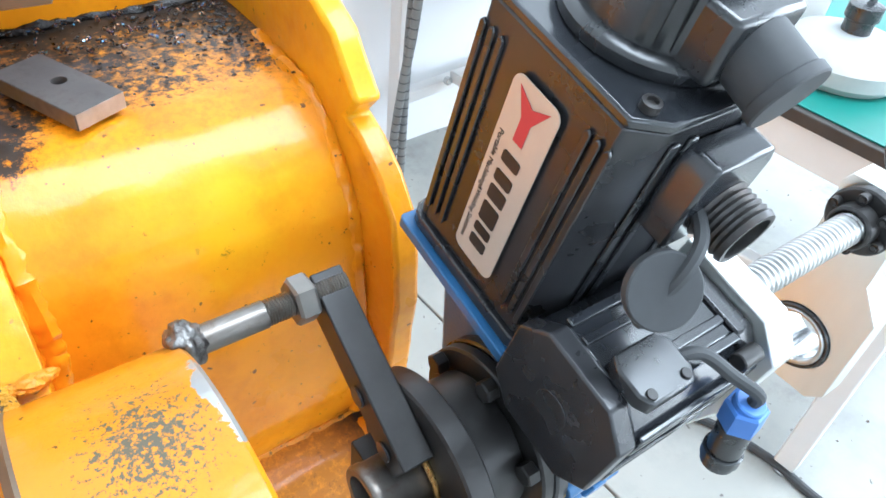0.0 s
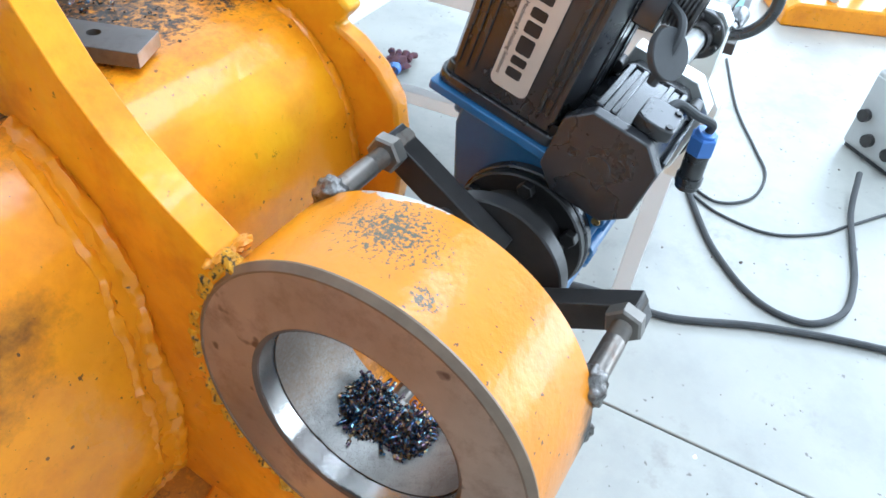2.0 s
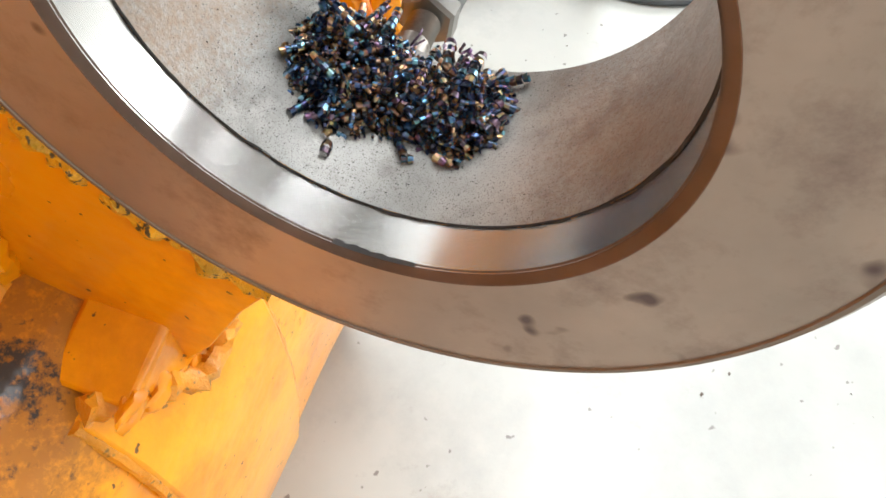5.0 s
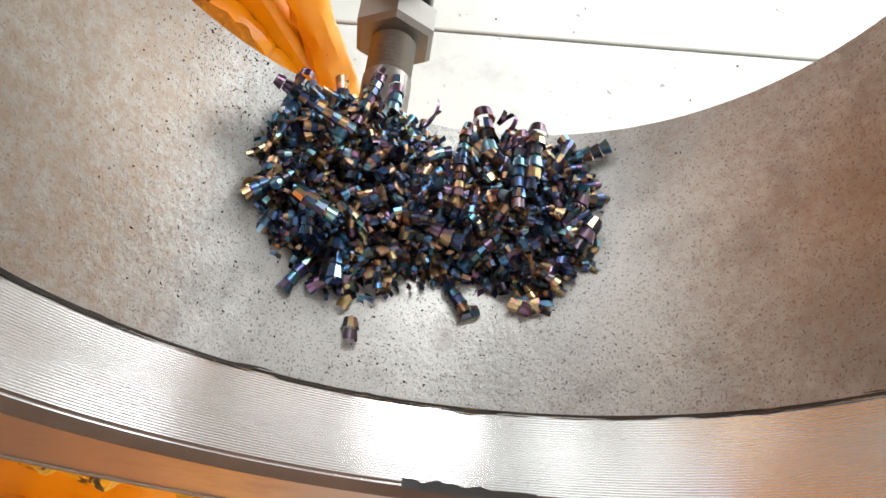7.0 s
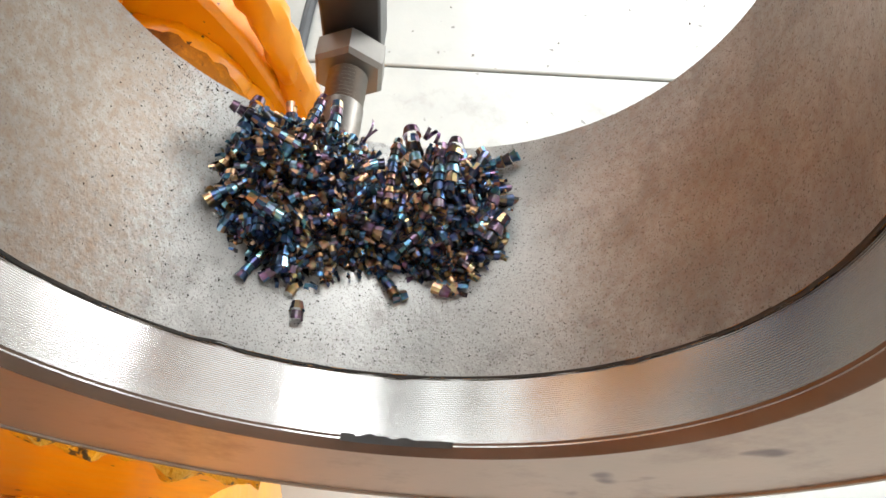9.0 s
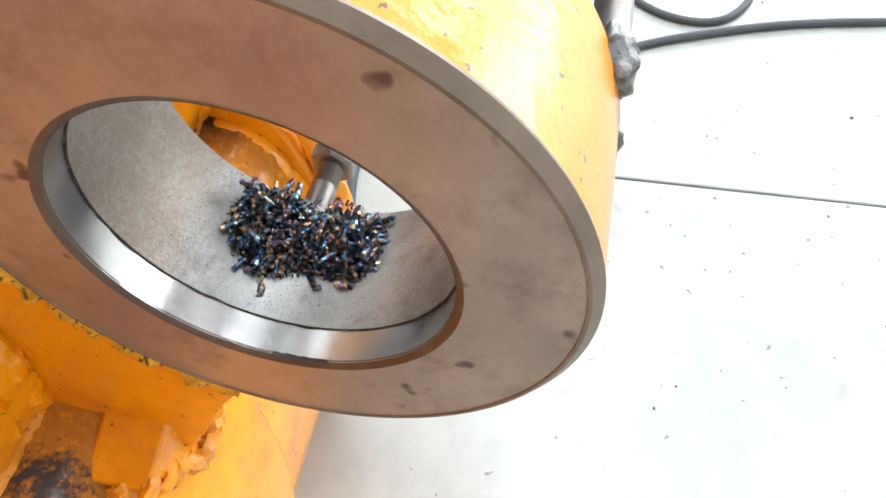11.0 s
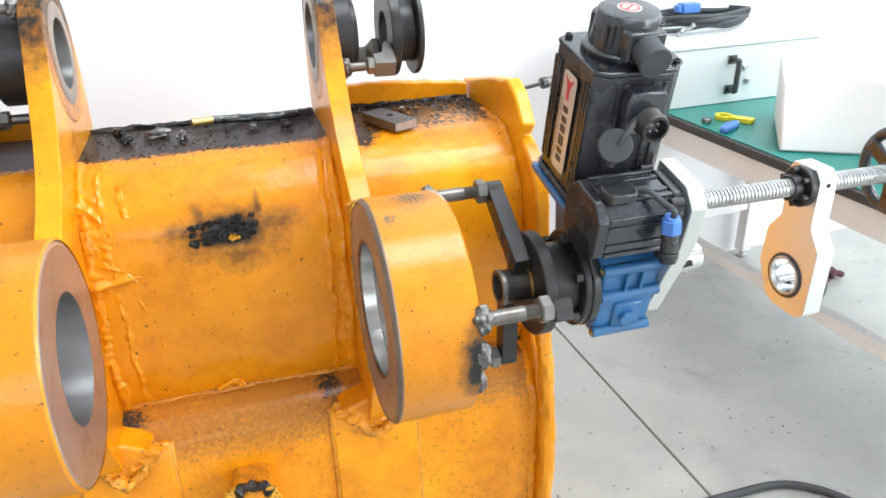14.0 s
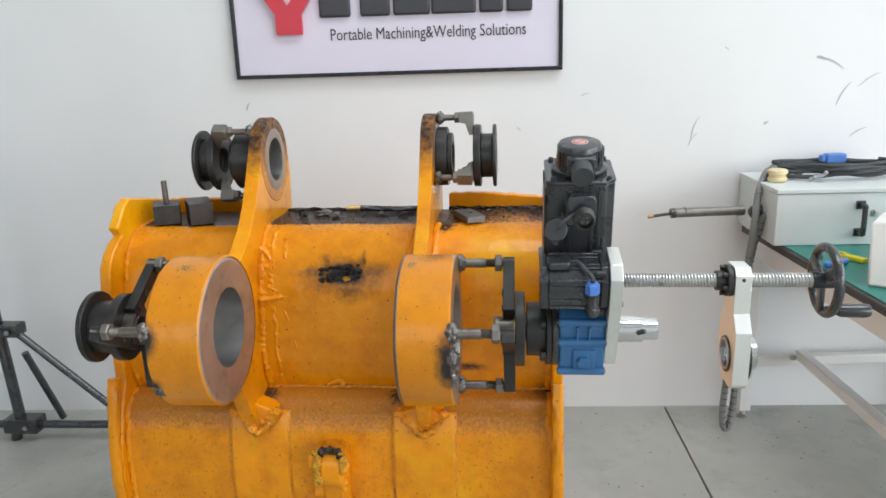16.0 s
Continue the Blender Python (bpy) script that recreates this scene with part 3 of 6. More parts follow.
# lit stretches of the shell, painted in as lighter yellow
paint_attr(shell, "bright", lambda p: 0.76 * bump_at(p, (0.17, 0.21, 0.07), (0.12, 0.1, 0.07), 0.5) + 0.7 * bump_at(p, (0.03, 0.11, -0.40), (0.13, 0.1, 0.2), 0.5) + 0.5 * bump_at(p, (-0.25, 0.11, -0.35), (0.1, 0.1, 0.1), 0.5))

SIDE = [(0.262, 0.192), (0.232, 0.178), (0.204, 0.146), (0.197, 0.140), (0.211, 0.121), (0.190, 0.113), (0.166, 0.095), (0.145, 0.067), (0.137, 0.03), (0.134, -0.01), (0.138, -0.07), (0.142, -0.13), (0.140, -0.18), (0.116, -0.225), (0.091, -0.30),
        (0.082, -0.40), (0.088, -0.50), (0.104, -0.60), (0.130, -0.69), (0.166, -0.775), (0.64, -0.775), (0.62, -0.2), (0.50, 0.11), (0.47, 0.148), (0.34, 0.178)]


def side_plate(x0, x1, seed):
    bm = bmesh.new()
    pts = refine(SIDE + SIDE[:1], 0.02)[:-1]
    pts = [(y + 0.0025 * noise.noise(Vector((y * 30, z * 30, seed))), max(z + 0.0025 * noise.noise(Vector((y * 30, z * 30, seed + 5))), -0.775)) for y, z in pts]
    prism(bm, pts, x0, x1)
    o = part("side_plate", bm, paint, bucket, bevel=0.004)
    # light on the plate's upper part, put into its colour
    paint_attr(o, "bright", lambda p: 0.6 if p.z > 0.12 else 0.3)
    return o


side_plate(0.2665, 0.289, 1.0)
side_plate(-0.648, -0.625, 4.0)

# weld fillets between shell and side plates, wavering
for x, s in ((0.262, 1), (-0.6205, 2)):
    bm = bmesh.new()
    tube(bm, [(x + 0.0012 * math.sin(k * 1.7 + s), y + 0.005, z - 0.006) for k, (y, z) in enumerate(refine(FRONT[1:-1], 0.02))], 0.0088, 10, bumpy=0.35, steps=6)
    part("weld_bead", bm, paint, bucket)
# heavy rolled edge on the right side plate, low down
for x in (0.276, -0.637):
    bm = bmesh.new()
    tube(bm, [(x, 0.118, -0.16), (x, 0.100, -0.22), (x, 0.086, -0.30), (x, 0.081, -0.40), (x, 0.087, -0.50), (x, 0.103, -0.60), (x, 0.128, -0.68)], 0.0120, 10, bumpy=0.26, steps=8)
    part("rolled_edge", bm, paint, bucket)

# rear lip behind the flat top
for x0, x1, h in ((0.045, 0.262, 0.034), (-0.622, -0.39, 0.03)):
    bm = bmesh.new()
    n = 22
    pts = [(x0, 0.10)]
    for k in range(n + 1):
        t = k / n
        x = x0 + (x1 - x0) * t
        pts.append((x, 0.127 + h * (0.65 + 0.45 * math.sin(math.pi * (0.25 + 0.7 * t)) * (1 - 0.5 * t)) + 0.0035 * noise.noise(Vector((x * 60, 0, 0)))))
    pts.append((x1, 0.10))
    prism(bm, pts, 0.432, 0.452, "y")
    part("rear_lip", bm, paint, bucket, bevel=0.003)
for pts in ([(x, 0.431 + 0.002 * math.sin(x * 60), 0.127) for x in (0.045, 0.09, 0.14, 0.19, 0.24, 0.26)], [(x, 0.431, 0.127) for x in (-0.34, -0.25, -0.15, -0.05, 0.0)]):
    bm = bmesh.new()
    tube(bm, pts, 0.0042, 8, bumpy=0.9)
    part("weld_bead", bm, grease_lump, bucket)

# ears
UC = (0.37, 0.255)


def arc_pts(c, r, a0, a1, n):
    return [(c[0] + r * math.cos(radians(a0 + (a1 - a0) * k / n)), c[1] + r * math.sin(radians(a0 + (a1 - a0) * k / n))) for k in range(n + 1)]


def ear(x0, x1, seed):
    web = [(0.247, 0.222), (0.218, 0.180), (0.186, 0.146), (0.145, 0.116), (0.108, 0.094)] + arc_pts((0, 0), 0.112, 40, -78, 14)
    web += [(0.055, -0.16), (0.082, -0.215), (0.112, -0.262), (0.15, -0.27), (0.26, -0.2), (0.38, 0.05), (0.46, 0.128), (0.468, 0.2)]
    web += arc_pts(UC, 0.092, 0, -196, 30)
    bm = bmesh.new()
    prism(bm, web, x0, x1)
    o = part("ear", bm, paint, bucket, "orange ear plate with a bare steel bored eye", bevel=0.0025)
    # ear painted lighter upwards, as the light falls on it
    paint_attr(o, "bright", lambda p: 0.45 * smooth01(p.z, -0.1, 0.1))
    paint_attr(o, "dust", lambda p: 0.5 * bump_at(p, (x0, 0.30, 0.19), (0.2, 0.1, 0.1)))
    paint_attr(o, "soot", lambda p: 0.86 * smooth01(p.z, 0.20, 0.31))
    bm = bmesh.new()
    ring_solid(bm, x0, x1, 0.046, 0.0919, 64, pose(0, UC[0], UC[1]), 0.002)
    eye = part("eye_ring", bm, paint, o)
    paint_attr(eye, "soot", lambda p: 0.34 + 0.50 * smooth01(p.z, 0.22, 0.31))
    for x, d in ((x0, -1), (x1, 1)):
        bm = bmesh.new()
        lathe(bm, [(x + d * 0.0004, 0.047), (x + d * 0.0012, 0.0475), (x + d * 0.0012, 0.066), (x + d * 0.0002, 0.068)], 56, pose(0, UC[0], UC[1]))
        bmesh.ops.delete(bm, geom=[f for f in bm.faces if len(f.verts) > 4], context="FACES_ONLY")
        part("spot_face", bm, face_steel, o, "brown spot-faced steel ring")
    bm = bmesh.new()
    lathe(bm, [(x0 - 0.0005, 0.0458), (x1 + 0.0005, 0.0458)], 56, pose(0, UC[0], UC[1]))
    bmesh.ops.delete(bm, geom=[f for f in bm.faces if len(f.verts) > 4], context="FACES_ONLY")
    part("bore", bm, left_bore, o, "clean bored steel")
    return o


ear(0.0015, 0.0280, 1)
ear(-0.3625, -0.3335, 2)

# welds along the ears
for x, s in ((-0.004, 1), (0.035, 2), (-0.328, 3), (-0.368, 4)):
    bm = bmesh.new()
    tube(bm, [(x + 0.002 * math.sin(k * 1.3 + s), y + 0.0045, z - 0.003) for k, (y, z) in enumerate(refine(FRONT[2:13], 0.02))], 0.0085, 10, bumpy=0.5, steps=6)
    part("weld_bead", bm, paint, bucket)
for x, s in ((-0.019, 1), (-0.306, 3)):
    bm = bmesh.new()
    d = 1 if s == 1 else -1
    tube(bm, [(x - d * 0.004 * k / 6 + 0.002 * math.sin(k * 2.1 + s), y + 0.0044, z) for k, (y, z) in enumerate(refine(FRONT[3:13], 0.02))], 0.0062, 8, bumpy=0.6, steps=6)
    part("weld_bead", bm, paint, bucket)
# fold weld between upper and lower shell
bm = bmesh.new()
tube(bm, [(x, 0.190 + 0.002 * math.sin(x * 70), -0.206) for x in (-0.34, -0.29, -0.24, -0.19, -0.14, -0.09, -0.03, 0.0)], 0.006, 8, bumpy=0.6)
part("weld_bead", bm, weld_paint, bucket)
bm = bmesh.new()
tube(bm, [(x, 0.190, -0.206) for x in (0.045, 0.10, 0.15, 0.2, 0.26)], 0.006, 8, bumpy=0.6)
part("weld_bead", bm, weld_paint, bucket)
# messy weld runs near the ear and on the middle panel
for pts, r in (([(-0.325, 0.196, 0.058), (-0.31, 0.186, 0.02), (-0.285, 0.183, 0.0), (-0.26, 0.180, -0.035), (-0.245, 0.177, -0.06), (-0.225, 0.173, -0.10), (-0.222, 0.172, -0.14), (-0.235, 0.18, -0.18)], 0.0052),
               ([(-0.28, 0.232, 0.105), (-0.279, 0.215, 0.088), (-0.276, 0.203, 0.070)], 0.006),
               ([(-0.335, 0.215, 0.088), (-0.315, 0.205, 0.075), (-0.30, 0.195, 0.05)], 0.009),
               ([(-0.325, 0.19, 0.0), (-0.30, 0.187, 0.002), (-0.275, 0.186, -0.002)], 0.007),
               ([(-0.20, 0.18, -0.20), (-0.18, 0.178, -0.188), (-0.165, 0.18, -0.198)], 0.005)):
    bm = bmesh.new()
    tube(bm, [(x, y + 0.68 * r, z) for x, y, z in pts], r, 8, bumpy=0.7)
    part("weld_bead", bm, paint, bucket)

# broad uneven smear of weld metal beside the ear, running down in a diagonal ridge
def shell_y(z):
    k = next(i for i, v in enumerate(prof) if v[1] <= z and i > 0)
    (y0, z0), (y1, z1) = prof[k - 1], prof[k]
    return y0 + (y1 - y0) * (z - z0) / (z1 - z0 if abs(z1 - z0) > 1e-9 else 1.0)


bm = bmesh.new()
nu, nv = 70, 150
rows = []
for iv in range(nv + 1):
    z = 0.098 - 0.270 * iv / nv
    row = []
    for iu in range(nu + 1):
        x = -0.332 + 0.150 * iu / nu
        p = Vector((x, z, 0.0))
        band = 1 - smooth01(x, -0.312 + 0.012 * noise.noise(p * 22), -0.284 + 0.016 * noise.noise(p * 18))
        band *= 1 - smooth01(-z, 0.012, 0.045)
        line = -0.300 + 0.30 * max(0.0, 0.035 - z) + 0.006 * noise.noise(Vector((0, z * 30, 3)))
        ridge = max(0.0, 1 - abs(x - line) / 0.011) * smooth01(-z, -0.04, 0.0) * (1 - smooth01(-z, 0.11, 0.165))
        tail = max(0.0, 1 - abs(z + 0.006 - 0.10 * (x + 0.30)) / 0.008) * (1 - smooth01(x, -0.275, -0.258))
        ripple = 0.55 + 0.25 * math.sin(z * 480 + x * 160 + 5.0 * noise.noise(p * 34)) * (0.4 + 0.6 * noise.noise(p * 26 + Vector((5, 0, 0)))) + 0.5 * noise.noise(p * 48)
        h = 0.0062 * band * ripple + 0.0050 * ridge * (0.6 + 0.5 * noise.noise(p * 70)) + 0.0045 * tail + 0.0016 * band * noise.noise(p * 90)
        row.append(bm.verts.new((x, shell_y(z) + 0.0042 - max(0.0, h) * 1.45, z)))
    rows.append(row)
for p, q in zip(rows, rows[1:]):
    for k in range(nu):
        bm.faces.new((p[k], p[k + 1], q[k + 1], q[k]))
smear = part("weld_smear", bm, paint, bucket, "lumpy painted weld smear beside the ear", smooth=1.2)
paint_attr(smear, "dust", lambda p: 0.34 * bump_at(p, (-0.12, 0.18, -0.06), (0.26, 0.2, 0.16), 0.6))
# wear strips with their edge welds on the lower shell
LOW = [(0.128, -0.232), (0.110, -0.275), (0.1025, -0.33), (0.0995, -0.40), (0.1025, -0.48), (0.1145, -0.58), (0.1385, -0.68), (0.165, -0.75)]
for x0, x1 in ((-0.052, 0.072), (-0.392, -0.272)):
    bm = bmesh.new()
    back = [(y + 0.012, z + 0.001) for y, z in LOW]
    prism(bm, [(y - 0.005, z) for y, z in LOW] + back[::-1], x0, x1)
    o = part("wear_strip", bm, paint, bucket, bevel=0.003)
    # painted-in light, stronger on the right-hand strip
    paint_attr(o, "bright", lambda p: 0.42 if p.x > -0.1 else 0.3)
    for x in (x0, x1):
        bm = bmesh.new()
        tube(bm, [(x, y + 0.001, z) for y, z in LOW], 0.0042, 8, bumpy=0.3)
        part("weld_bead", bm, weld_paint, bucket)
    xm = (x0 + x1) / 2
    bm = bmesh.new()
    tube(bm, [(xm - 0.055, 0.125, -0.222), (xm - 0.03, 0.108, -0.243), (xm, 0.098, -0.268), (xm + 0.028, 0.103, -0.246), (xm + 0.045, 0.12, -0.225)], 0.008, 8, bumpy=0.9)
    part("weld_bead", bm, weld_paint, bucket)
    bm = bmesh.new()
    prism(bm, [(xm - 0.050, -0.222), (xm - 0.026, -0.243), (xm, -0.265), (xm + 0.025, -0.246), (xm + 0.041, -0.225), (xm, -0.206)], 0.103, 0.150, "y")
    part("ear_foot", bm, paint, bucket, bevel=0.004)
    for k in range(7):
        bm = bmesh.new()
        t = k / 6
        blob(bm, (xm - 0.046 + 0.084 * t, 0.106, -0.226 - 0.036 * (1 - abs(2 * t - 1))), 0.0085 + 0.002 * math.sin(k * 2.1), 90 + k, (1.3, 0.7, 0.9), 0.5, 3)
        part("weld_blob", bm, paint, bucket)

# lifting hook stub
bm = bmesh.new()
prism(bm, [(0.13, -0.288), (0.072, -0.286), (0.055, -0.294), (0.046, -0.312), (0.047, -0.352), (0.064, -0.366), (0.070, -0.44), (0.13, -0.44)], -0.200, -0.146)
hook = part("hook_stub", bm, paint, bucket, "torch-cut lug stub with a sooty top", bevel=0.012)
paint_attr(hook, "soot", lambda p: 0.40 * smooth01(p.z, -0.312, -0.286))
bm = bmesh.new()
tube(bm, [(-0.204, 0.066, -0.288), (-0.196, 0.05, -0.298), (-0.199, 0.046, -0.325), (-0.196, 0.05, -0.356)], 0.008, 8, bumpy=0.8)
tube(bm, [(-0.15, 0.06, -0.288), (-0.146, 0.05, -0.304), (-0.148, 0.05, -0.33)], 0.006, 8, bumpy=0.8)
part("weld_bead", bm, weld_yellow, hook)
for k, (x, y, z, r) in enumerate(((-0.205, 0.062, -0.312, 0.016), (-0.200, 0.058, -0.345, 0.013), (-0.148, 0.058, -0.318, 0.014), (-0.206, 0.070, -0.380, 0.012), (-0.150, 0.062, -0.36, 0.011))):
    bm = bmesh.new()
    blob(bm, (x, y, z), r, 120 + k, (0.9, 0.8, 1.3), 0.5, 3)
    part("weld_blob", bm, paint, hook)

bm = bmesh.new()
tube(bm, [(-0.198, 0.052, -0.297), (-0.190, 0.060, -0.288), (-0.174, 0.063, -0.285), (-0.158, 0.060, -0.288), (-0.148, 0.054, -0.296)], 0.0068, 8, bumpy=0.95, steps=9)
part("burnt_crown", bm, grease_lump, hook, "black torch-cut crust")
# torch-cut remains of a lug in the burn patch
random.seed(5)
for row in range(3):
    for k in range(7):
        x = -0.197 + k * 0.0125 + random.uniform(-0.003, 0.003)
        z = 0.030 + row * 0.012 + random.uniform(-0.002, 0.002) + 0.001 * k
        bm = bmesh.new()
        blob(bm, (x, 0.188, z), random.uniform(0.0042, 0.0072), row * 9 + k, (1.1, 0.6, 0.8), 0.8, 3)
        part("weld_spatter", bm, weld_yellow if (k == 4 and row == 0) else grease_lump, bucket)

# lower bosses


def boss_mesh(x0, x1, ro, drop):
    bm = bmesh.new()
    n = 30
    outer = [(x0, ro - 0.0035), (x0 + 0.0035, ro)] + [(x0 + 0.0035 + (x1 - x0 - 0.006) * k / n, ro) for k in range(1, n + 1)] + [(x1, ro - 0.0025)]
    lathe(bm, outer, 160, pose(0, 0, -drop))
    bmesh.ops.delete(bm, geom=[f for f in bm.faces if len(f.verts) > 4], context="FACES_ONLY")
    return bm


def flat_ring(x, r0, r1, seg=128, drop=0.0):
    """A flat annulus whose outer edge may sit lower than its hole."""
    bm = bmesh.new()
    rows = []
    for k in range(7):
        t = k / 6
        r = r0 + (r1 - r0) * t
        rows.append([bm.verts.new((x, r * math.cos(2 * math.pi * i / seg), r * math.sin(2 * math.pi * i / seg) - drop * t)) for i in range(seg)])
    for p, q in zip(rows, rows[1:]):
        for i in range(seg):
            bm.faces.new((p[i], p[(i + 1) % seg], q[(i + 1) % seg], q[i]))
    return bm


def polar(p):
    return math.degrees(math.atan2(p.z, p.y))


RB, RO, DROP = 0.0795, 0.1335, 0.003
o = part("lower_boss", boss_mesh(0.0, 0.0925, RO, DROP), boss_paint, bucket, "chipped yellow painted boss with a brown machined face")
boss_r = o
paint_attr(o, "chip", lambda p: 0.60 * bump_at(p, (0.056, 0.014, 0.13), (0.062, 0.085, 0.06), 0.45) + 0.40 * bump_at(p, (0.018, -0.034, 0.125), (0.016, 0.018, 0.04), 1.0))
paint_attr(o, "bare", lambda p: 1.0 * 0.72 * bump_at(p, (0.090, 0.025, 0.127), (0.009, 0.05, 0.03), 0.35))
paint_attr(o, "soot", lambda p: max(1.3 * bump_at(p, (0.092, -0.126, -0.01), (0.04, 0.05, 0.075), 0.9), 1.1 * bump_at(p, (0.09, -0.05, -0.12), (0.03, 0.04, 0.04)), 0.9 * bump_at(p, (0.09, 0.09, 0.095), (0.02, 0.03, 0.03))))
part("face_ring", flat_ring(0.0002, RB + 0.0040, RO - 0.0052, 128, DROP), face_steel, o, "brown turned steel face with dark blotches")
bm = bmesh.new()
lathe(bm, [(0.0001, RO - 0.0056), (-0.0005, RO - 0.0052), (-0.0005, RO - 0.0036), (0.0036, RO + 0.0007), (0.0056, RO + 0.0002)], 128, pose(0, 0, -DROP))
bmesh.ops.delete(bm, geom=[f for f in bm.faces if len(f.verts) > 4], context="FACES_ONLY")
part("rim_chamfer", bm, rim_steel, o, "dark brown bevelled rim")
part("back_face", flat_ring(0.0924, RB, RO - 0.0025, 128, DROP), face_steel, o)
bm = bmesh.new()
lathe(bm, [(0.0001, RB + 0.0042), (0.0022, RB + 0.0010), (0.0030, RB + 0.0004)], 160)
bmesh.ops.delete(bm, geom=[f for f in bm.faces if len(f.verts) > 4], context="FACES_ONLY")
part("bore_chamfer", bm, chamfer_steel, o, "dark brown chamfer round the bore")
# freshly bored band with a ragged inner edge
bm = bmesh.new()
seg = 720
rows = []
for k, x in enumerate((0.0021, 0.008, 0.014, 0.0195)):
    row = []
    for i in range(seg):
        a = 2 * math.pi * i / seg
        w = 0.0007 * noise.noise(Vector((math.cos(a) * 9, math.sin(a) * 9, 2))) + 0.0004 * noise.noise(Vector((math.cos(a) * 60, math.sin(a) * 60, 4)))
        r = RB + 0.0008
        row.append(bm.verts.new((x + (w if k == 3 else 0), r * math.cos(a), r * math.sin(a))))
    rows.append(row)
for p, q in zip(rows, rows[1:]):
    for i in range(seg):
        bm.faces.new((p[i], p[(i + 1) % seg], q[(i + 1) % seg], q[i]))
part("bored_band", bm, band_steel, o, "bright freshly bored steel band")
# ragged dark line where the cut ends
bm = bmesh.new()
tube(bm, [(0.0197 + 0.0006 * noise.noise(Vector((math.cos(2 * math.pi * k / 160) * 9, math.sin(2 * math.pi * k / 160) * 9, 2))), (RB + 0.0004) * math.cos(2 * math.pi * k / 160), (RB + 0.0004) * math.sin(2 * math.pi * k / 160)) for k in range(161)], 0.00045, 6, bumpy=0.9, steps=4)
part("cut_edge", bm, dark_line, o)
# torn burr at the lip
bm = bmesh.new()
a0 = math.radians(-84)
pts = []
for k in range(30):
    a = a0 - 0.012 * k * (1.0)
    pts.append((0.0020 + 0.0022 * max(0, noise.noise(Vector((k * 0.33, 3, 1))) + 0.25) * (1 - k / 30), a))
low = [bm.verts.new((0.0016, (RB + 0.0004) * math.cos(a), (RB + 0.0004) * math.sin(a))) for _, a in pts]
top = [bm.verts.new((x + 0.0012, (RB + 0.0004) * math.cos(a), (RB + 0.0004) * math.sin(a))) for x, a in pts]
for k in range(29):
    bm.faces.new((low[k], low[k + 1], top[k + 1], top[k]))
part("burr", bm, dark_steel, o)
bm = bmesh.new()
lathe(bm, [(0.0198, RB - 0.0001), (0.045, RB - 0.0002), (0.07, RB - 0.0002), (0.0924, RB)], 160)
bmesh.ops.delete(bm, geom=[f for f in bm.faces if len(f.verts) > 4], context="FACES_ONLY")
bore = part("bore", bm, bore_steel, o, "dusty grey bore with fine swarf")
# browner and darker towards both sides of the bore, most at +y
paint_attr(bore, "side_brown", lambda p: 0.40 * smooth01(-p.y, 0.005, 0.06) + 0.60 * smooth01(p.y, 0.035, 0.07))
# mottled weld ring round the boss at the ear
bm = bmesh.new()
tube(bm, [(0.0055, 0.1365 * math.cos(radians(a)), 0.1365 * math.sin(radians(a)) - DROP) for a in range(46, -80, -6)], 0.0060, 10, bumpy=0.9, steps=9)
part("weld_ring", bm, weld_yellow, o, "rough mottled yellow weld bead")
for k in range(6):
    t = k / 5
    bm = bmesh.new()
    blob(bm, (0.002 + 0.028 * t, 0.110 - 0.010 * math.sin(math.pi * t), 0.089 + 0.008 * math.sin(math.pi * t)), 0.0046 + 0.0012 * math.sin(k * 2.3), 70 + k, (1.4, 0.9, 0.8), 0.45, 3)
    part("weld_blob", bm, weld_paint, o)

LB0, LB1, RB2, RO2, DROP2 = -0.418, -0.3245, 0.0730, 0.1362, 0.005
o = part("lower_boss", boss_mesh(LB0, LB1, RO2, DROP2), boss_paint, bucket, "yellow painted boss with a brown faced end and clean bore")
paint_attr(o, "chip", lambda p: 0.6 * bump_at(p, (-0.375, -0.04, 0.122), (0.05, 0.03, 0.05), 0.6))
paint_attr(o, "bare", lambda p: 0.0)
paint_attr(o, "soot", lambda p: max(1.2 * bump_at(p, (LB0, -0.126, 0.02), (0.035, 0.05, 0.05), 0.9), 1.2 * bump_at(p, (LB0, -0.12, -0.06), (0.03, 0.05, 0.03)), 1.0 * bump_at(p, (LB0, 0.03, -0.128), (0.03, 0.05, 0.04))))
part("face_ring", flat_ring(LB1 + 0.0002, RB2, RO2 - 0.0078, 128, DROP2), grey_face, o, "grey-brown turned steel face")
bm = bmesh.new()
lathe(bm, [(LB1 + 0.0002, RO2 - 0.0080), (LB1 - 0.0005, RO2 - 0.0060), (LB1 - 0.004, RO2 + 0.0001)], 128, pose(0, 0, -DROP2))
bmesh.ops.delete(bm, geom=[f for f in bm.faces if len(f.verts) > 4], context="FACES_ONLY")
part("rim_chamfer", bm, cut_steel, o, "bright turned rim")
part("back_face", flat_ring(LB0, RB2, RO2 - 0.0025, 128, DROP2), face_steel, o)
bm = bmesh.new()
lathe(bm, [(LB0, RB2), (LB1 + 0.0002, RB2)], 128)
bmesh.ops.delete(bm, geom=[f for f in bm.faces if len(f.verts) > 4], context="FACES_ONLY")
part("bore", bm, left_bore, o, "clean bored steel")

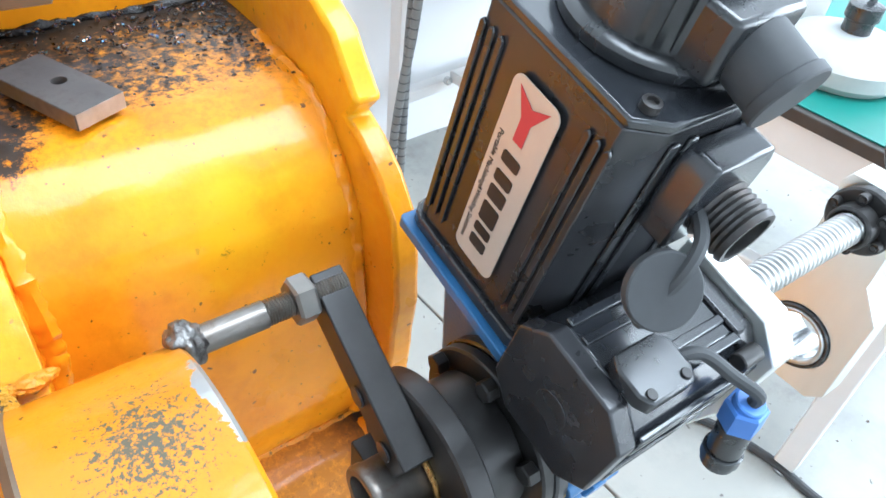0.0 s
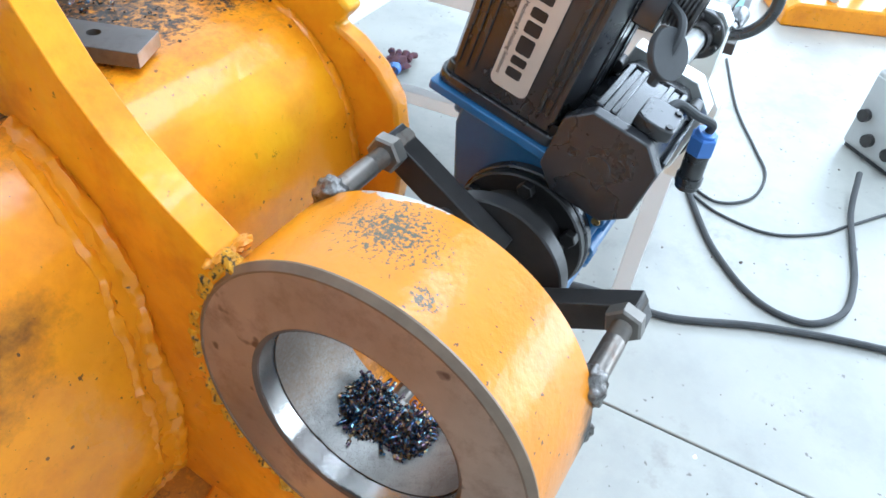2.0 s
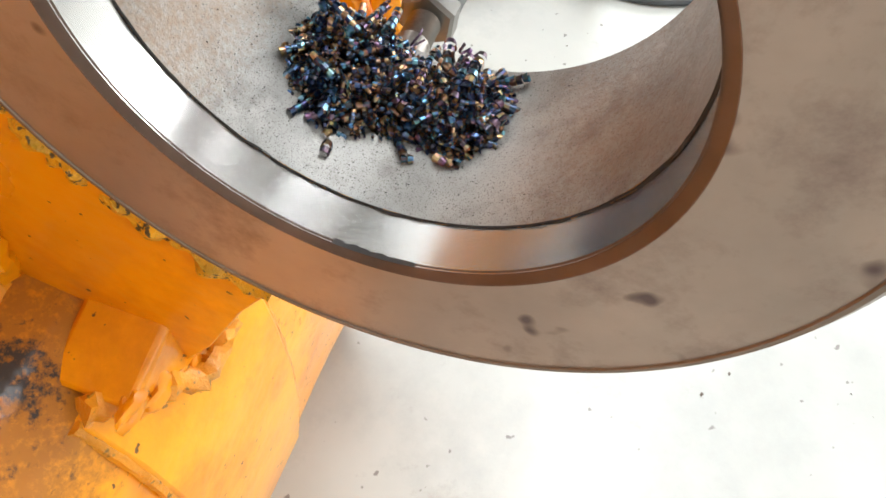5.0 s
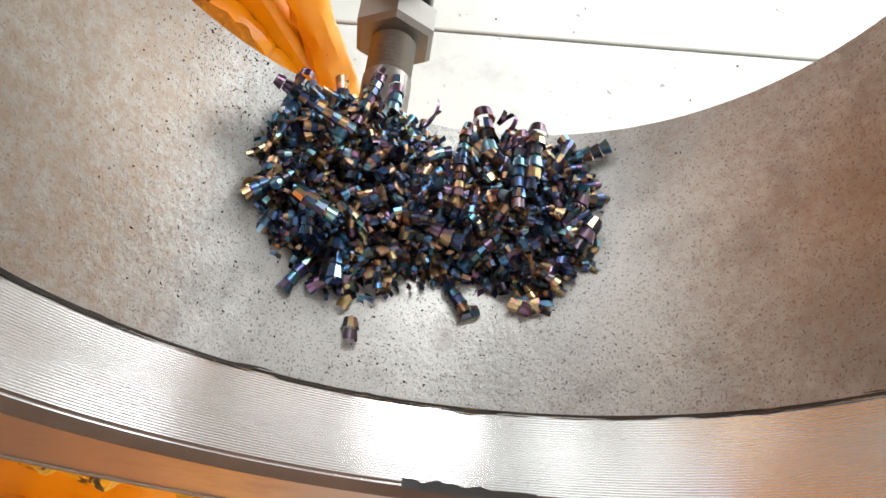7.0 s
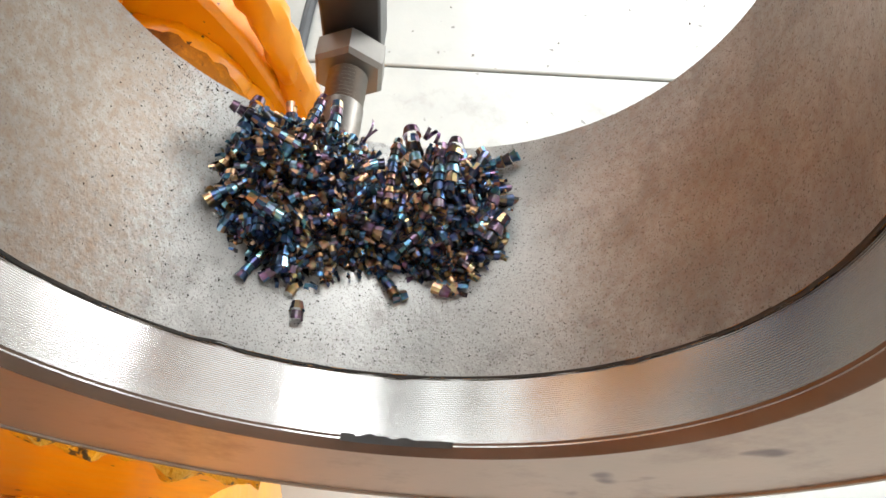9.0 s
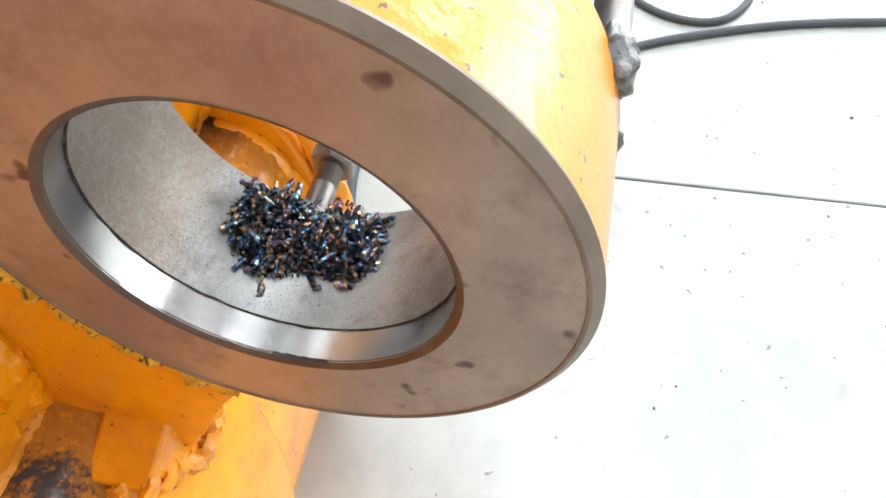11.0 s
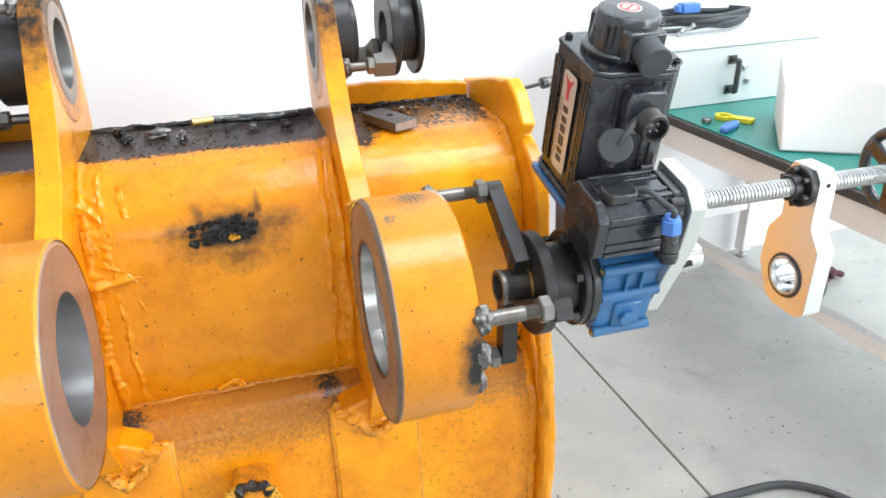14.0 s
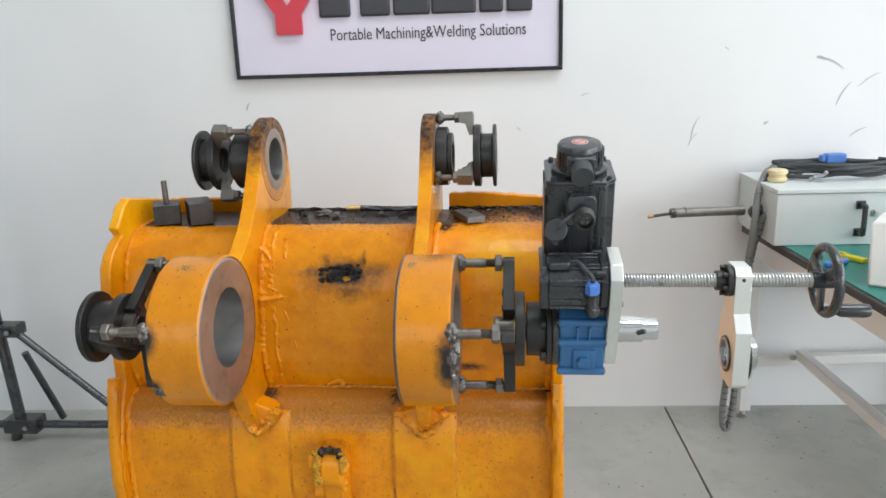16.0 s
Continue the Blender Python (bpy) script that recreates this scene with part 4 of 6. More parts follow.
# ---- bearing supports clamped to the bosses ----


def stud(parent, p, q, thread, r=0.0085):
    """A welded stud from the boss to an arm, with thread and nut."""
    p, q = Vector(p), Vector(q)
    d = (q - p).normalized()
    n = (q - p).length
    bm = bmesh.new()
    rod(bm, p, p + d * (n - thread), r)
    k = int(thread / 0.0018)
    m = Matrix.Translation(p + d * (n - thread)) @ d.to_track_quat("X", "Z").to_matrix().to_4x4()
    lathe(bm, [(i * thread / (2 * k), r * (0.96 if i % 2 else 0.85)) for i in range(2 * k + 1)], 18, m)
    s = part("stud", bm, rod_steel, parent)
    return s


def weld_lump(parent, c, r, seed, squash=(0.9, 1, 1.3)):
    bm = bmesh.new()
    blob(bm, c, r, seed, squash, 0.30, 4, 2.2)
    part("stud_weld", bm, weld_steel, parent, "raw lumpy weld metal", smooth=1.2)


SPIDER_ANGLES = (47.5, 163.0, 284.5)


def spider(parent, x_boss, d, nut_at, arm_a, arm_b, hub):
    """Three flat arms on a hub, held by studs; d is +1 or -1 along x away from the boss."""
    for k, deg in enumerate(SPIDER_ANGLES):
        a = radians(deg)
        u, v = Vector((0, math.cos(a), math.sin(a))), Vector((0, -math.sin(a), math.cos(a)))
        c = 0.1285 * u
        stud(parent, Vector((x_boss - d * 0.004, 0, 0)) + c, Vector((arm_b, 0, 0)) + c, abs(arm_b - nut_at) + 0.016)
        weld_lump(parent, (x_boss + d * 0.003, c.y, c.z), 0.0125, k + (3 if d > 0 else 9))
        bm = bmesh.new()
        hexagon(bm, Vector((nut_at, 0, 0)) + c, Vector((nut_at + d * 0.0135, 0, 0)) + c, 0.0155, turn=0.3 * k)
        part("nut", bm, dull_nickel, parent)
        m = Matrix.Rotation(radians(120.0 * k), 4, "X")
        bm = bmesh.new()
        prism(bm, [(-0.005, 0.018), (0.1045, 0.0845), (0.0925, 0.1052), (-0.017, 0.041)], min(arm_a, arm_b), max(arm_a, arm_b), "x", m)
        part("arm", bm, black_oxide, parent, bevel=0.0012)
        for cy, cz in ((0.004, 0.036), (0.034, 0.0545)):
            bm = bmesh.new()
            rod(bm, m @ Vector((arm_a - d * 0.0003, cy, cz)), m @ Vector((arm_a - d * 0.002, cy, cz)), 0.0068)
            part("arm_bolt", bm, black_paint, parent)
    for x0, x1, r0, r1 in hub:
        bm = bmesh.new()
        ring_solid(bm, min(x0, x1), max(x0, x1), r0, r1)
        part("hub_ring", bm, black_oxide, parent)


support = thing("bearing_support", "black steel three-arm bearing support welded by studs to the bucket boss", "bearing support", group="bearing supports")
spider(support, 0.092, 1, 0.1585, 0.174, 0.195, [(0.1955, 0.212, 0.026, 0.0655), (0.2145, 0.247, 0.03, 0.047)])
# second weld lump below the front stud
weld_lump(support, (0.094, -0.124, -0.005), 0.013, 21, (0.8, 0.9, 1.3))
weld_lump(support, (0.094, -0.116, -0.045), 0.011, 22, (0.7, 0.9, 1.3))
bm = bmesh.new()
ring_solid(bm, 0.1925, 0.1965, 0.0235, 0.029)
part("bearing_seal", bm, brass, support, "bronze bearing lip")

support_l = thing("bearing_support", "black steel bearing support on the far boss with a flanged cap", "bearing support", group="bearing supports")
spider(support_l, LB0, -1, -0.478, -0.493, -0.512, [(-0.5125, -0.53, 0.026, 0.062), (-0.5305, -0.572, 0.03, 0.048), (-0.5725, -0.583, 0.03, 0.066)])
bm = bmesh.new()
ring_solid(bm, -0.494, -0.5125, 0.02, 0.034)
part("bearing_seal", bm, rod_steel, support_l)
weld_lump(support_l, (-0.413, -0.112, -0.045), 0.014, 33, (0.8, 0.9, 1.25))
weld_lump(support_l, (-0.411, -0.112, -0.066), 0.013, 35, (0.9, 0.8, 1.3))

# upper supports on the ear eyes


def upper_support(parent, x_face, d, angles=(84, 205, 322), gap=0.011, tube_end=0.012):
    x_ear = x_face + d * gap
    base = pose(0, UC[0], UC[1])
    spec = [(-gap, tube_end, 0.0, 0.063), (tube_end + 0.0005, tube_end + 0.010, 0.0, 0.05)]
    for a, b, r0, r1 in spec:
        bm = bmesh.new()
        ring_solid(bm, min(x_ear + d * a, x_ear + d * b), max(x_ear + d * a, x_ear + d * b), 0.03, r1, 48, base)
        part("inner_ring", bm, black_oxide, parent)
    for a, b, r1 in ((0.068, 0.083, 0.0665), (0.0835, 0.108, 0.047), (0.1085, 0.116, 0.0665)):
        bm = bmesh.new()
        ring_solid(bm, min(x_ear + d * a, x_ear + d * b), max(x_ear + d * a, x_ear + d * b), 0.028, r1, 56, base)
        f = part("hub_ring", bm, black_oxide, parent)
        if b > 0.112:
            for k in range(4):
                t = radians(45 + 90 * k)
                bm = bmesh.new()
                rod(bm, (x_ear + d * 0.1159, UC[0] + 0.057 * math.cos(t), UC[1] + 0.057 * math.sin(t)), (x_ear + d * 0.1166, UC[0] + 0.057 * math.cos(t), UC[1] + 0.057 * math.sin(t)), 0.0042, 14)
                part("bolt_hole", bm, black_plastic, f)
    for k, deg in enumerate(angles):
        a = radians(deg)
        u, v = Vector((0, math.cos(a), math.sin(a))), Vector((0, -math.sin(a), math.cos(a)))
        m = Matrix(((1, 0, 0, 0), (0, u.y, v.y, UC[0]), (0, u.z, v.z, UC[1]), (0, 0, 0, 1)))
        r = 0.082
        stud(parent, m @ Vector((x_face - d * 0.002, r, 0)), m @ Vector((x_ear + d * 0.036, r, 0)), 0.012, 0.0065)
        weld_lump(parent, tuple(m @ Vector((x_face + d * 0.006, r, 0))), 0.0105, 40 + k)
        bm = bmesh.new()
        hexagon(bm, m @ Vector((x_ear + d * 0.0265, r, 0)), m @ Vector((x_ear + d * 0.0375, r, 0)), 0.0125)
        part("nut", bm, dull_nickel, parent)
        bm = bmesh.new()
        o0 = [(0.036, r + 0.011), (0.066, r + 0.012), (0.0675, r + 0.004), (0.0675, 0.044), (0.058, 0.044), (0.050, r - 0.014), (0.036, r - 0.011)]
        prism(bm, [(x_ear + d * px, py) for px, py in o0], -0.0125, 0.0125, "z", m)
        part("arm", bm, dull_nickel, parent, "dull nickel angled bracket", bevel=0.0015)


us = thing("upper_bearing_support", "dark flanged bearing support with nickel brackets on the upper ear eye", "bearing support", group="upper bearing supports")
upper_support(us, 0.030, 1)
us2 = thing("upper_bearing_support", "dark flanged bearing support with nickel brackets on the upper ear eye", "bearing support", group="upper bearing supports")
upper_support(us2, -0.363, -1, (125, 246, 5), 0.020, 0.030)

# ---- boring machine, rolled about the bore axis ----
LEAN_M = pose(0, 0, 0, 13.0, 0, 0)
machine = thing("boring_machine", "portable line boring machine with black motors, blue gearbox and aluminium plate", "boring machine", LEAN_M)


def mpart(name, bm, material, label="", bevel=0.0, parent=None):
    return part(name, bm, material, parent or machine, label, bevel)


# boring spindle tube and end sleeve
bm = bmesh.new()
lathe(bm, [(0.158, 0.0165), (0.158, 0.0215), (0.1595, 0.0225), (0.165, 0.0225), (0.167, 0.0215), (0.20, 0.0215), (0.36, 0.0215), (0.36, 0.0165)], 40, close=True)
mpart("spindle", bm, rod_steel, "dark steel hollow spindle")
bm = bmesh.new()
lathe(bm, [(0.3655, 0.0225), (0.412, 0.0225), (0.413, 0.0185), (0.437, 0.0185), (0.4385, 0.017), (0.4385, 0.010), (0.38, 0.010)], 44)
sleeve = mpart("end_sleeve", bm, chrome, "polished steel end sleeve")
bm = bmesh.new()
rod(bm, (0.402, -0.0212, 0.006), (0.414, -0.0262, 0.013), 0.0042)
mpart("set_screw", bm, black_oxide, parent=sleeve)
# flange stack
for x0, x1, r0, r1, mt in ((0.2475, 0.257, 0.03, 0.062, black_oxide), (0.2575, 0.268, 0.03, 0.0635, black_paint)):
    bm = bmesh.new()
    ring_solid(bm, x0, x1, r0, r1)
    mpart("flange", bm, mt)
for k in range(6):
    a = radians(20 + 60 * k)
    bm = bmesh.new()
    hexagon(bm, (0.238, 0.0545 * math.cos(a), 0.0545 * math.sin(a)), (0.2472, 0.0545 * math.cos(a), 0.0545 * math.sin(a)), 0.0075, turn=k)
    mpart("flange_bolt", bm, black_oxide)
# blue gearbox
bm = bmesh.new()
prism(bm, [(-0.056, -0.046), (-0.046, -0.056), (0.05, -0.056), (0.066, -0.045), (0.098, 0.052), (0.098, 0.075), (0.012, 0.075), (-0.02, 0.060), (-0.044, 0.054), (-0.056, 0.042)], 0.2685, 0.344)
gear = mpart("gearbox", bm, blue_paint, "glossy blue cast gearbox", 0.004)
for y, z in ((-0.0575, -0.047), (-0.0585, 0.012), (-0.052, 0.047), (0.03, -0.0585)):
    bm = bmesh.new()
    rod(bm, (0.267, y, z), (0.345, y, z), 0.0072, 16)
    mpart("bolt_boss", bm, blue_paint, parent=gear)
    for x in (0.2648, 0.3452):
        bm = bmesh.new()
        rod(bm, (x, y, z), (x + 0.0022, y, z), 0.0042, 12)
        mpart("screw", bm, brass, parent=gear)
bm = bmesh.new()
hexagon(bm, (0.309, -0.056, -0.026), (0.309, -0.067, -0.026), 0.0115)
mpart("oil_plug", bm, blue_paint, parent=gear)
for x in (0.298, 0.318):
    bm = bmesh.new()
    box(bm, (x - 0.0018, -0.062, 0.006), (x + 0.0018, -0.05, 0.042))
    mpart("rib", bm, blue_paint, parent=gear, bevel=0.001)
bm = bmesh.new()
box(bm, (0.290, -0.0605, -0.045), (0.330, -0.05, -0.004))
mpart("rib", bm, blue_paint, parent=gear, bevel=0.004)
# blue adapter plate and motor above
MX, MY = 0.3015, 0.0625
bm = bmesh.new()
prism(bm, [(0.2385, 0.006), (0.2405, 0.0035), (0.3565, 0.0035), (0.3585, 0.006), (0.3585, 0.119), (0.356, 0.1215), (0.241, 0.1215), (0.2385, 0.119)], 0.0905, 0.0985, "z")
mpart("adapter_plate", bm, blue_paint, "blue motor adapter plate", 0.001)
bm = bmesh.new()
prism(bm, [(0.270, 0.02), (0.330, 0.02), (0.330, 0.105), (0.270, 0.105)], 0.060, 0.0902, "z")
mpart("adapter_neck", bm, blue_paint, bevel=0.004)
bm = bmesh.new()
r = 0.012
fl = [(MX + sx * (0.058 - r) + r * math.cos(radians(a)), MY + sy * (0.058 - r) + r * math.sin(radians(a))) for sx, sy, a0 in ((1, 1, 0), (-1, 1, 90), (-1, -1, 180), (1, -1, 270)) for a in range(a0, a0 + 91, 30)]
prism(bm, fl, 0.0988, 0.1085, "z")
mpart("motor_flange", bm, black_paint, "black motor flange", 0.001)
for sx in (-1, 1):
    for sy in (-1, 1):
        bm = bmesh.new()
        x, y = MX + sx * 0.0475, MY + sy * 0.0475
        lathe(bm, [(0.1086, 0.0062), (0.1165, 0.0062), (0.117, 0.0055), (0.117, 0.0036), (0.1135, 0.0032)], 18, pose(x, y, 0, 0, -90, 0))
        mpart("socket_screw", bm, dark_steel)
# motor body: block with cut corners, grooved faces
bm = bmesh.new()
w, c = 0.0548, 0.016
bo = [(MX - w + c, MY - w), (MX + w - c, MY - w), (MX + w - c * 0.7, MY - w + c * 0.55), (MX + w, MY - w + c), (MX + w, MY + w - c), (MX + w - c, MY + w), (MX - w + c, MY + w), (MX - w, MY + w - c * 0.6), (MX - w, MY - w + c * 0.6)]
prism(bm, bo, 0.1087, 0.2665, "z")
motor = mpart("motor_body", bm, black_paint, "black anodised servo motor body", 0.0015)
for y0 in (-0.047, -0.0405, -0.034, 0.0285, 0.0355, 0.0425):
    bm = bmesh.new()
    prism(bm, [(MY + y0 + t * 0.0042, z) for t, z in ((0, 0.122), (0.5, 0.1195), (1, 0.122), (1, 0.252), (0.5, 0.2545), (0, 0.252))], MX - w - 0.0022, MX - w - 0.0003)
    mpart("cooling_rib", bm, black_plastic, parent=motor, bevel=0.0007)
for x0 in (-0.03, -0.018, 0.018, 0.03):
    bm = bmesh.new()
    box(bm, (MX + x0 - 0.003, MY - w - 0.002, 0.115), (MX + x0 + 0.003, MY - w - 0.0003, 0.258))
    mpart("cooling_rib", bm, black_plastic, parent=motor, bevel=0.0008)
# end bell and encoder cap
bm = bmesh.new()
prism(bm, [(MX + (x - MX) * 1.02, MY + (y - MY) * 1.02) for x, y in bo], 0.2668, 0.2725, "z")
mpart("end_bell", bm, black_gloss, "glossy black end plate", 0.0015)
for sx, sy in ((-1, -1), (-1, 1), (1, 1), (1, -1)):
    bm = bmesh.new()
    lathe(bm, [(0.2726, 0.0045), (0.2765, 0.0045), (0.2768, 0.0028), (0.275, 0.0024)], 16, pose(MX + sx * 0.044, MY + sy * 0.044, 0, 0, -90, 0))
    mpart("socket_screw", bm, black_oxide)
bm = bmesh.new()
seg = 64
lathe(bm, [(0.2728, 0.0445), (0.2745, 0.0455), (0.279, 0.0455), (0.281, 0.0435), (0.282, 0.0385), (0.314, 0.0355), (0.3185, 0.0335), (0.320, 0.030)], seg, pose(MX, MY, 0, 0, -90, 0))
cap = mpart("encoder_cap", bm, black_plastic, "black ribbed encoder cap")
for k in range(28):
    a = radians(-150 + k * 300 / 27 + 0)
    if -2.2 < a < -0.95:
        continue
    bm = bmesh.new()
    m = pose(MX, MY, 0) @ Matrix.Rotation(a, 4, "Z")
    box(bm, (0.0355, -0.0016, 0.284), (0.0395, 0.0016, 0.311), m)
    mpart("cap_rib", bm, black_plastic, parent=cap)
bm = bmesh.new()
rod(bm, (MX, MY, 0.3201), (MX, MY, 0.3206), 0.0135, 28)
st = mpart("warning_sticker", bm, label_cream, "round white and red warning sticker", parent=cap)
bm = bmesh.new()
lathe(bm, [(0.3207, 0.0085), (0.3207, 0.0115)], 28, pose(MX, MY, 0, 0, -90, 0))
bmesh.ops.delete(bm, geom=[f for f in bm.faces if len(f.verts) > 4], context="FACES_ONLY")
box(bm, (-0.009, -0.0015, 0.32075), (0.009, 0.0015, 0.3209), pose(MX, MY, 0, 0, 0, 40))
mpart("sticker_print", bm, label_red, parent=st)
# encoder connector block and cap, front of the end bell
bm = bmesh.new()
prism(bm, [(MX - 0.024, MY - 0.02), (MX + 0.024, MY - 0.02), (MX + 0.022, MY - 0.049), (MX - 0.022, MY - 0.049)], 0.279, 0.3105, "z")
mpart("connector_block", bm, black_plastic, parent=cap, bevel=0.003)
bm = bmesh.new()
rod(bm, (MX, MY - 0.045, 0.2935), (MX, MY - 0.068, 0.2885), 0.0165, 32)
rod(bm, (MX, MY - 0.0665, 0.2888), (MX, MY - 0.0725, 0.2876), 0.0178, 32)
mpart("connector_cap", bm, rubber, "grey-black rubber connector cap", parent=cap)
# power connector on the front face
bm = bmesh.new()
prism(bm, [(MX - 0.023, 0.205), (MX + 0.023, 0.205), (MX + 0.023, 0.248), (MX + 0.019, 0.256), (MX - 0.019, 0.256), (MX - 0.023, 0.248)], MY - w - 0.020, MY - w - 0.0005, "y")
pc = mpart("power_connector", bm, black_gloss, "black connector box with a threaded socket", 0.002)
bm = bmesh.new()
k = 10
prf = [(0.0, 0.017)] + [(0.002 + i * 0.0016, 0.0165 if i % 2 else 0.0152) for i in range(k)] + [(0.0195, 0.0155), (0.0195, 0.0128), (0.008, 0.0125)]
lathe(bm, prf, 36, pose(MX + 0.004, MY - w - 0.0202, 0.222, 0, 0, -90))
mpart("socket_shell", bm, dark_steel, "threaded metal socket shell", parent=pc)
bm = bmesh.new()
rod(bm, (MX + 0.004, MY - w - 0.029, 0.222), (MX + 0.004, MY - w - 0.031, 0.222), 0.0124, 28)
mpart("socket_insert", bm, black_plastic, parent=pc)
for a in range(4):
    bm = bmesh.new()
    t = radians(45 + 90 * a)
    rod(bm, (MX + 0.004 + 0.0055 * math.cos(t), MY - w - 0.031, 0.222 + 0.0055 * math.sin(t)), (MX + 0.004 + 0.0055 * math.cos(t), MY - w - 0.036, 0.222 + 0.0055 * math.sin(t)), 0.0013, 10)
    mpart("pin", bm, zinc, parent=pc)
# dust cap hanging on its strap
bm = bmesh.new()
rod(bm, (0.262, -0.028, 0.205), (0.2597, -0.0322, 0.2092), 0.0185, 36)
dc = mpart("dust_cap", bm, rubber, "round rubber dust cap on a strap", parent=pc)
bm = bmesh.new()
tube(bm, [(0.290, -0.012, 0.226), (0.280, -0.024, 0.225), (0.270, -0.03, 0.218), (0.262, -0.0315, 0.206)], 0.0035, 8)
tube(bm, [(0.26, -0.0315, 0.190), (0.259, -0.031, 0.183)], 0.004, 8)
mpart("strap", bm, rubber, parent=dc)
# label on the left face
lab = Matrix(((0, 0, -1, MX - w - 0.0024), (0, -1, 0, MY - 0.002), (-1, 0, 0, 0.187), (0, 0, 0, 1)))  # local x runs down the face, y towards the back
bm = bmesh.new()
r = 0.006
prism(bm, [(sx * (0.0625 - r) + r * math.cos(radians(a)), sy * (0.0165 - r) + r * math.sin(radians(a))) for sx, sy, a0 in ((1, 1, 0), (-1, 1, 90), (-1, -1, 180), (1, -1, 270)) for a in range(a0, a0 + 91, 18)], 0.0, 0.0007, "z")
plate = part("name_label", bm, label_cream, machine, "silver label with red mark and dark print", at=lab)
bm = bmesh.new()
prism(bm, [(-0.058, -0.011), (-0.044, -0.004), (-0.030, -0.004), (-0.030, 0.003), (-0.044, 0.003), (-0.058, 0.011), (-0.052, 0.0005)], 0.0008, 0.0011, "z")
part("label_mark", bm, label_red, plate)
x = -0.022
for wd in (0.010, 0.0105, 0.0125, 0.0165, 0.0095, 0.0105):
    bm = bmesh.new()
    prism(bm, [(x + 0.001, -0.0065), (x + wd - 0.0035, -0.0065), (x + wd - 0.0025, -0.0052), (x + wd - 0.0025, 0.0052), (x + wd - 0.0035, 0.0065), (x + 0.001, 0.0065), (x, 0.0052), (x, -0.0052)], 0.0008, 0.0011, "z")
    part("print_bar", bm, label_black, plate)
    x += wd + (0.003 if wd == 0.010 else 0.0006)
words("label_words", "Portable Machining&Welding Solutions", 0.0048, 0.0001, label_black, plate, pose(0.012, -0.0135, 0.0009), extent=0.082)

# feed motor lying along the axis, with cut corners
FY, FZ = -0.031, 0.1125
bm = bmesh.new()
h, c = 0.0408, 0.0175
oc = [(FY - h + c, FZ - h), (FY + h - c, FZ - h), (FY + h, FZ - h + c), (FY + h, FZ + h - c), (FY + h - c, FZ + h), (FY - h + c, FZ + h), (FY - h, FZ + h - c), (FY - h, FZ - h + c)]
prism(bm, oc, 0.236, 0.2485)
feed = mpart("feed_motor_bell", bm, black_paint, "black feed motor end cover", 0.0015)
bm = bmesh.new()
oc2 = [(FY + (y - FY) * 0.95, FZ + (z - FZ) * 0.95) for y, z in oc]
prism(bm, oc2, 0.2487, 0.331)
mpart("feed_motor_body", bm, black_gloss, "black ribbed feed motor body", 0.002)
bm = bmesh.new()
prism(bm, oc, 0.3312, 0.3438)
mpart("feed_motor_flange", bm, black_paint, bevel=0.0015)
for z in (-0.024, -0.012, 0.012, 0.024):
    bm = bmesh.new()
    box(bm, (0.250, FY - h - 0.0005, FZ + z - 0.0028), (0.330, FY - h + 0.003, FZ + z + 0.0028))
    mpart("cooling_rib", bm, black_gloss, bevel=0.001)
    bm = bmesh.new()
    box(bm, (0.250, FY + z - 0.0028, FZ + h - 0.003), (0.330, FY + z + 0.0028, FZ + h + 0.0005))
    mpart("cooling_rib", bm, black_gloss, bevel=0.001)
bm = bmesh.new()
rod(bm, (0.2362, FY, FZ), (0.2352, FY, FZ), 0.0115, 28)
mpart("cover_disc", bm, black_plastic, parent=feed)
for y, z in ((h, h), (-h, h), (h, -h), (-h, -h)):
    bm = bmesh.new()
    rod(bm, (0.338, FY + y * 0.86, FZ + z * 0.86), (0.322, FY + y * 0.86, FZ + z * 0.86), 0.0055, 16)
    mpart("socket_screw", bm, black_oxide)
# cable box on top of the feed motor, lead, gland and plug
bm = bmesh.new()
prism(bm, [(0.251, FY - 0.033), (0.279, FY - 0.033), (0.284, FY - 0.026), (0.284, FY - 0.010), (0.279, FY - 0.003), (0.251, FY - 0.003), (0.247, FY - 0.010), (0.247, FY - 0.026)], FZ + h, FZ + h + 0.011, "z")
cb = mpart("cable_box", bm, black_plastic, bevel=0.0015)
for x in (0.253, 0.277):
    bm = bmesh.new()
    rod(bm, (x, FY - 0.028, FZ + h + 0.0112), (x, FY - 0.028, FZ + h + 0.0124), 0.003, 12)
    mpart("screw", bm, black_oxide, parent=cb)
inv = LEAN_M.inverted()
G0, G1, G2 = inv @ Vector((0.3155, -0.114, 0.116)), inv @ Vector((0.3160, -0.1145, 0.101)), inv @ Vector((0.3165, -0.115, 0.066))
bm = bmesh.new()
tube(bm, [(0.283, FY - 0.018, FZ + h + 0.006), (0.295, FY - 0.024, FZ + h + 0.009), (0.307, FY - 0.040, FZ + h + 0.002), G0 + Vector((0.0, 0.0, 0.012)), G0], 0.0036, 10)
lead = mpart("motor_lead", bm, rubber, "short grey-black lead with a plug")
bm = bmesh.new()
hexagon(bm, G0 + Vector((0, 0, 0.002)), G1, 0.0115)
rod(bm, G0 + Vector((0, 0, 0.0055)), G0, 0.0085)
mpart("cable_gland", bm, blue_plastic, "blue cable gland nut", parent=lead)
bm = bmesh.new()
d = (G2 - G1).normalized()
rod(bm, G1, G1 + d * 0.022, 0.0098, 22)
rod(bm, G1 + d * 0.022, G1 + d * 0.030, 0.0112, 22)
rod(bm, G1 + d * 0.030, G2, 0.0098, 22)
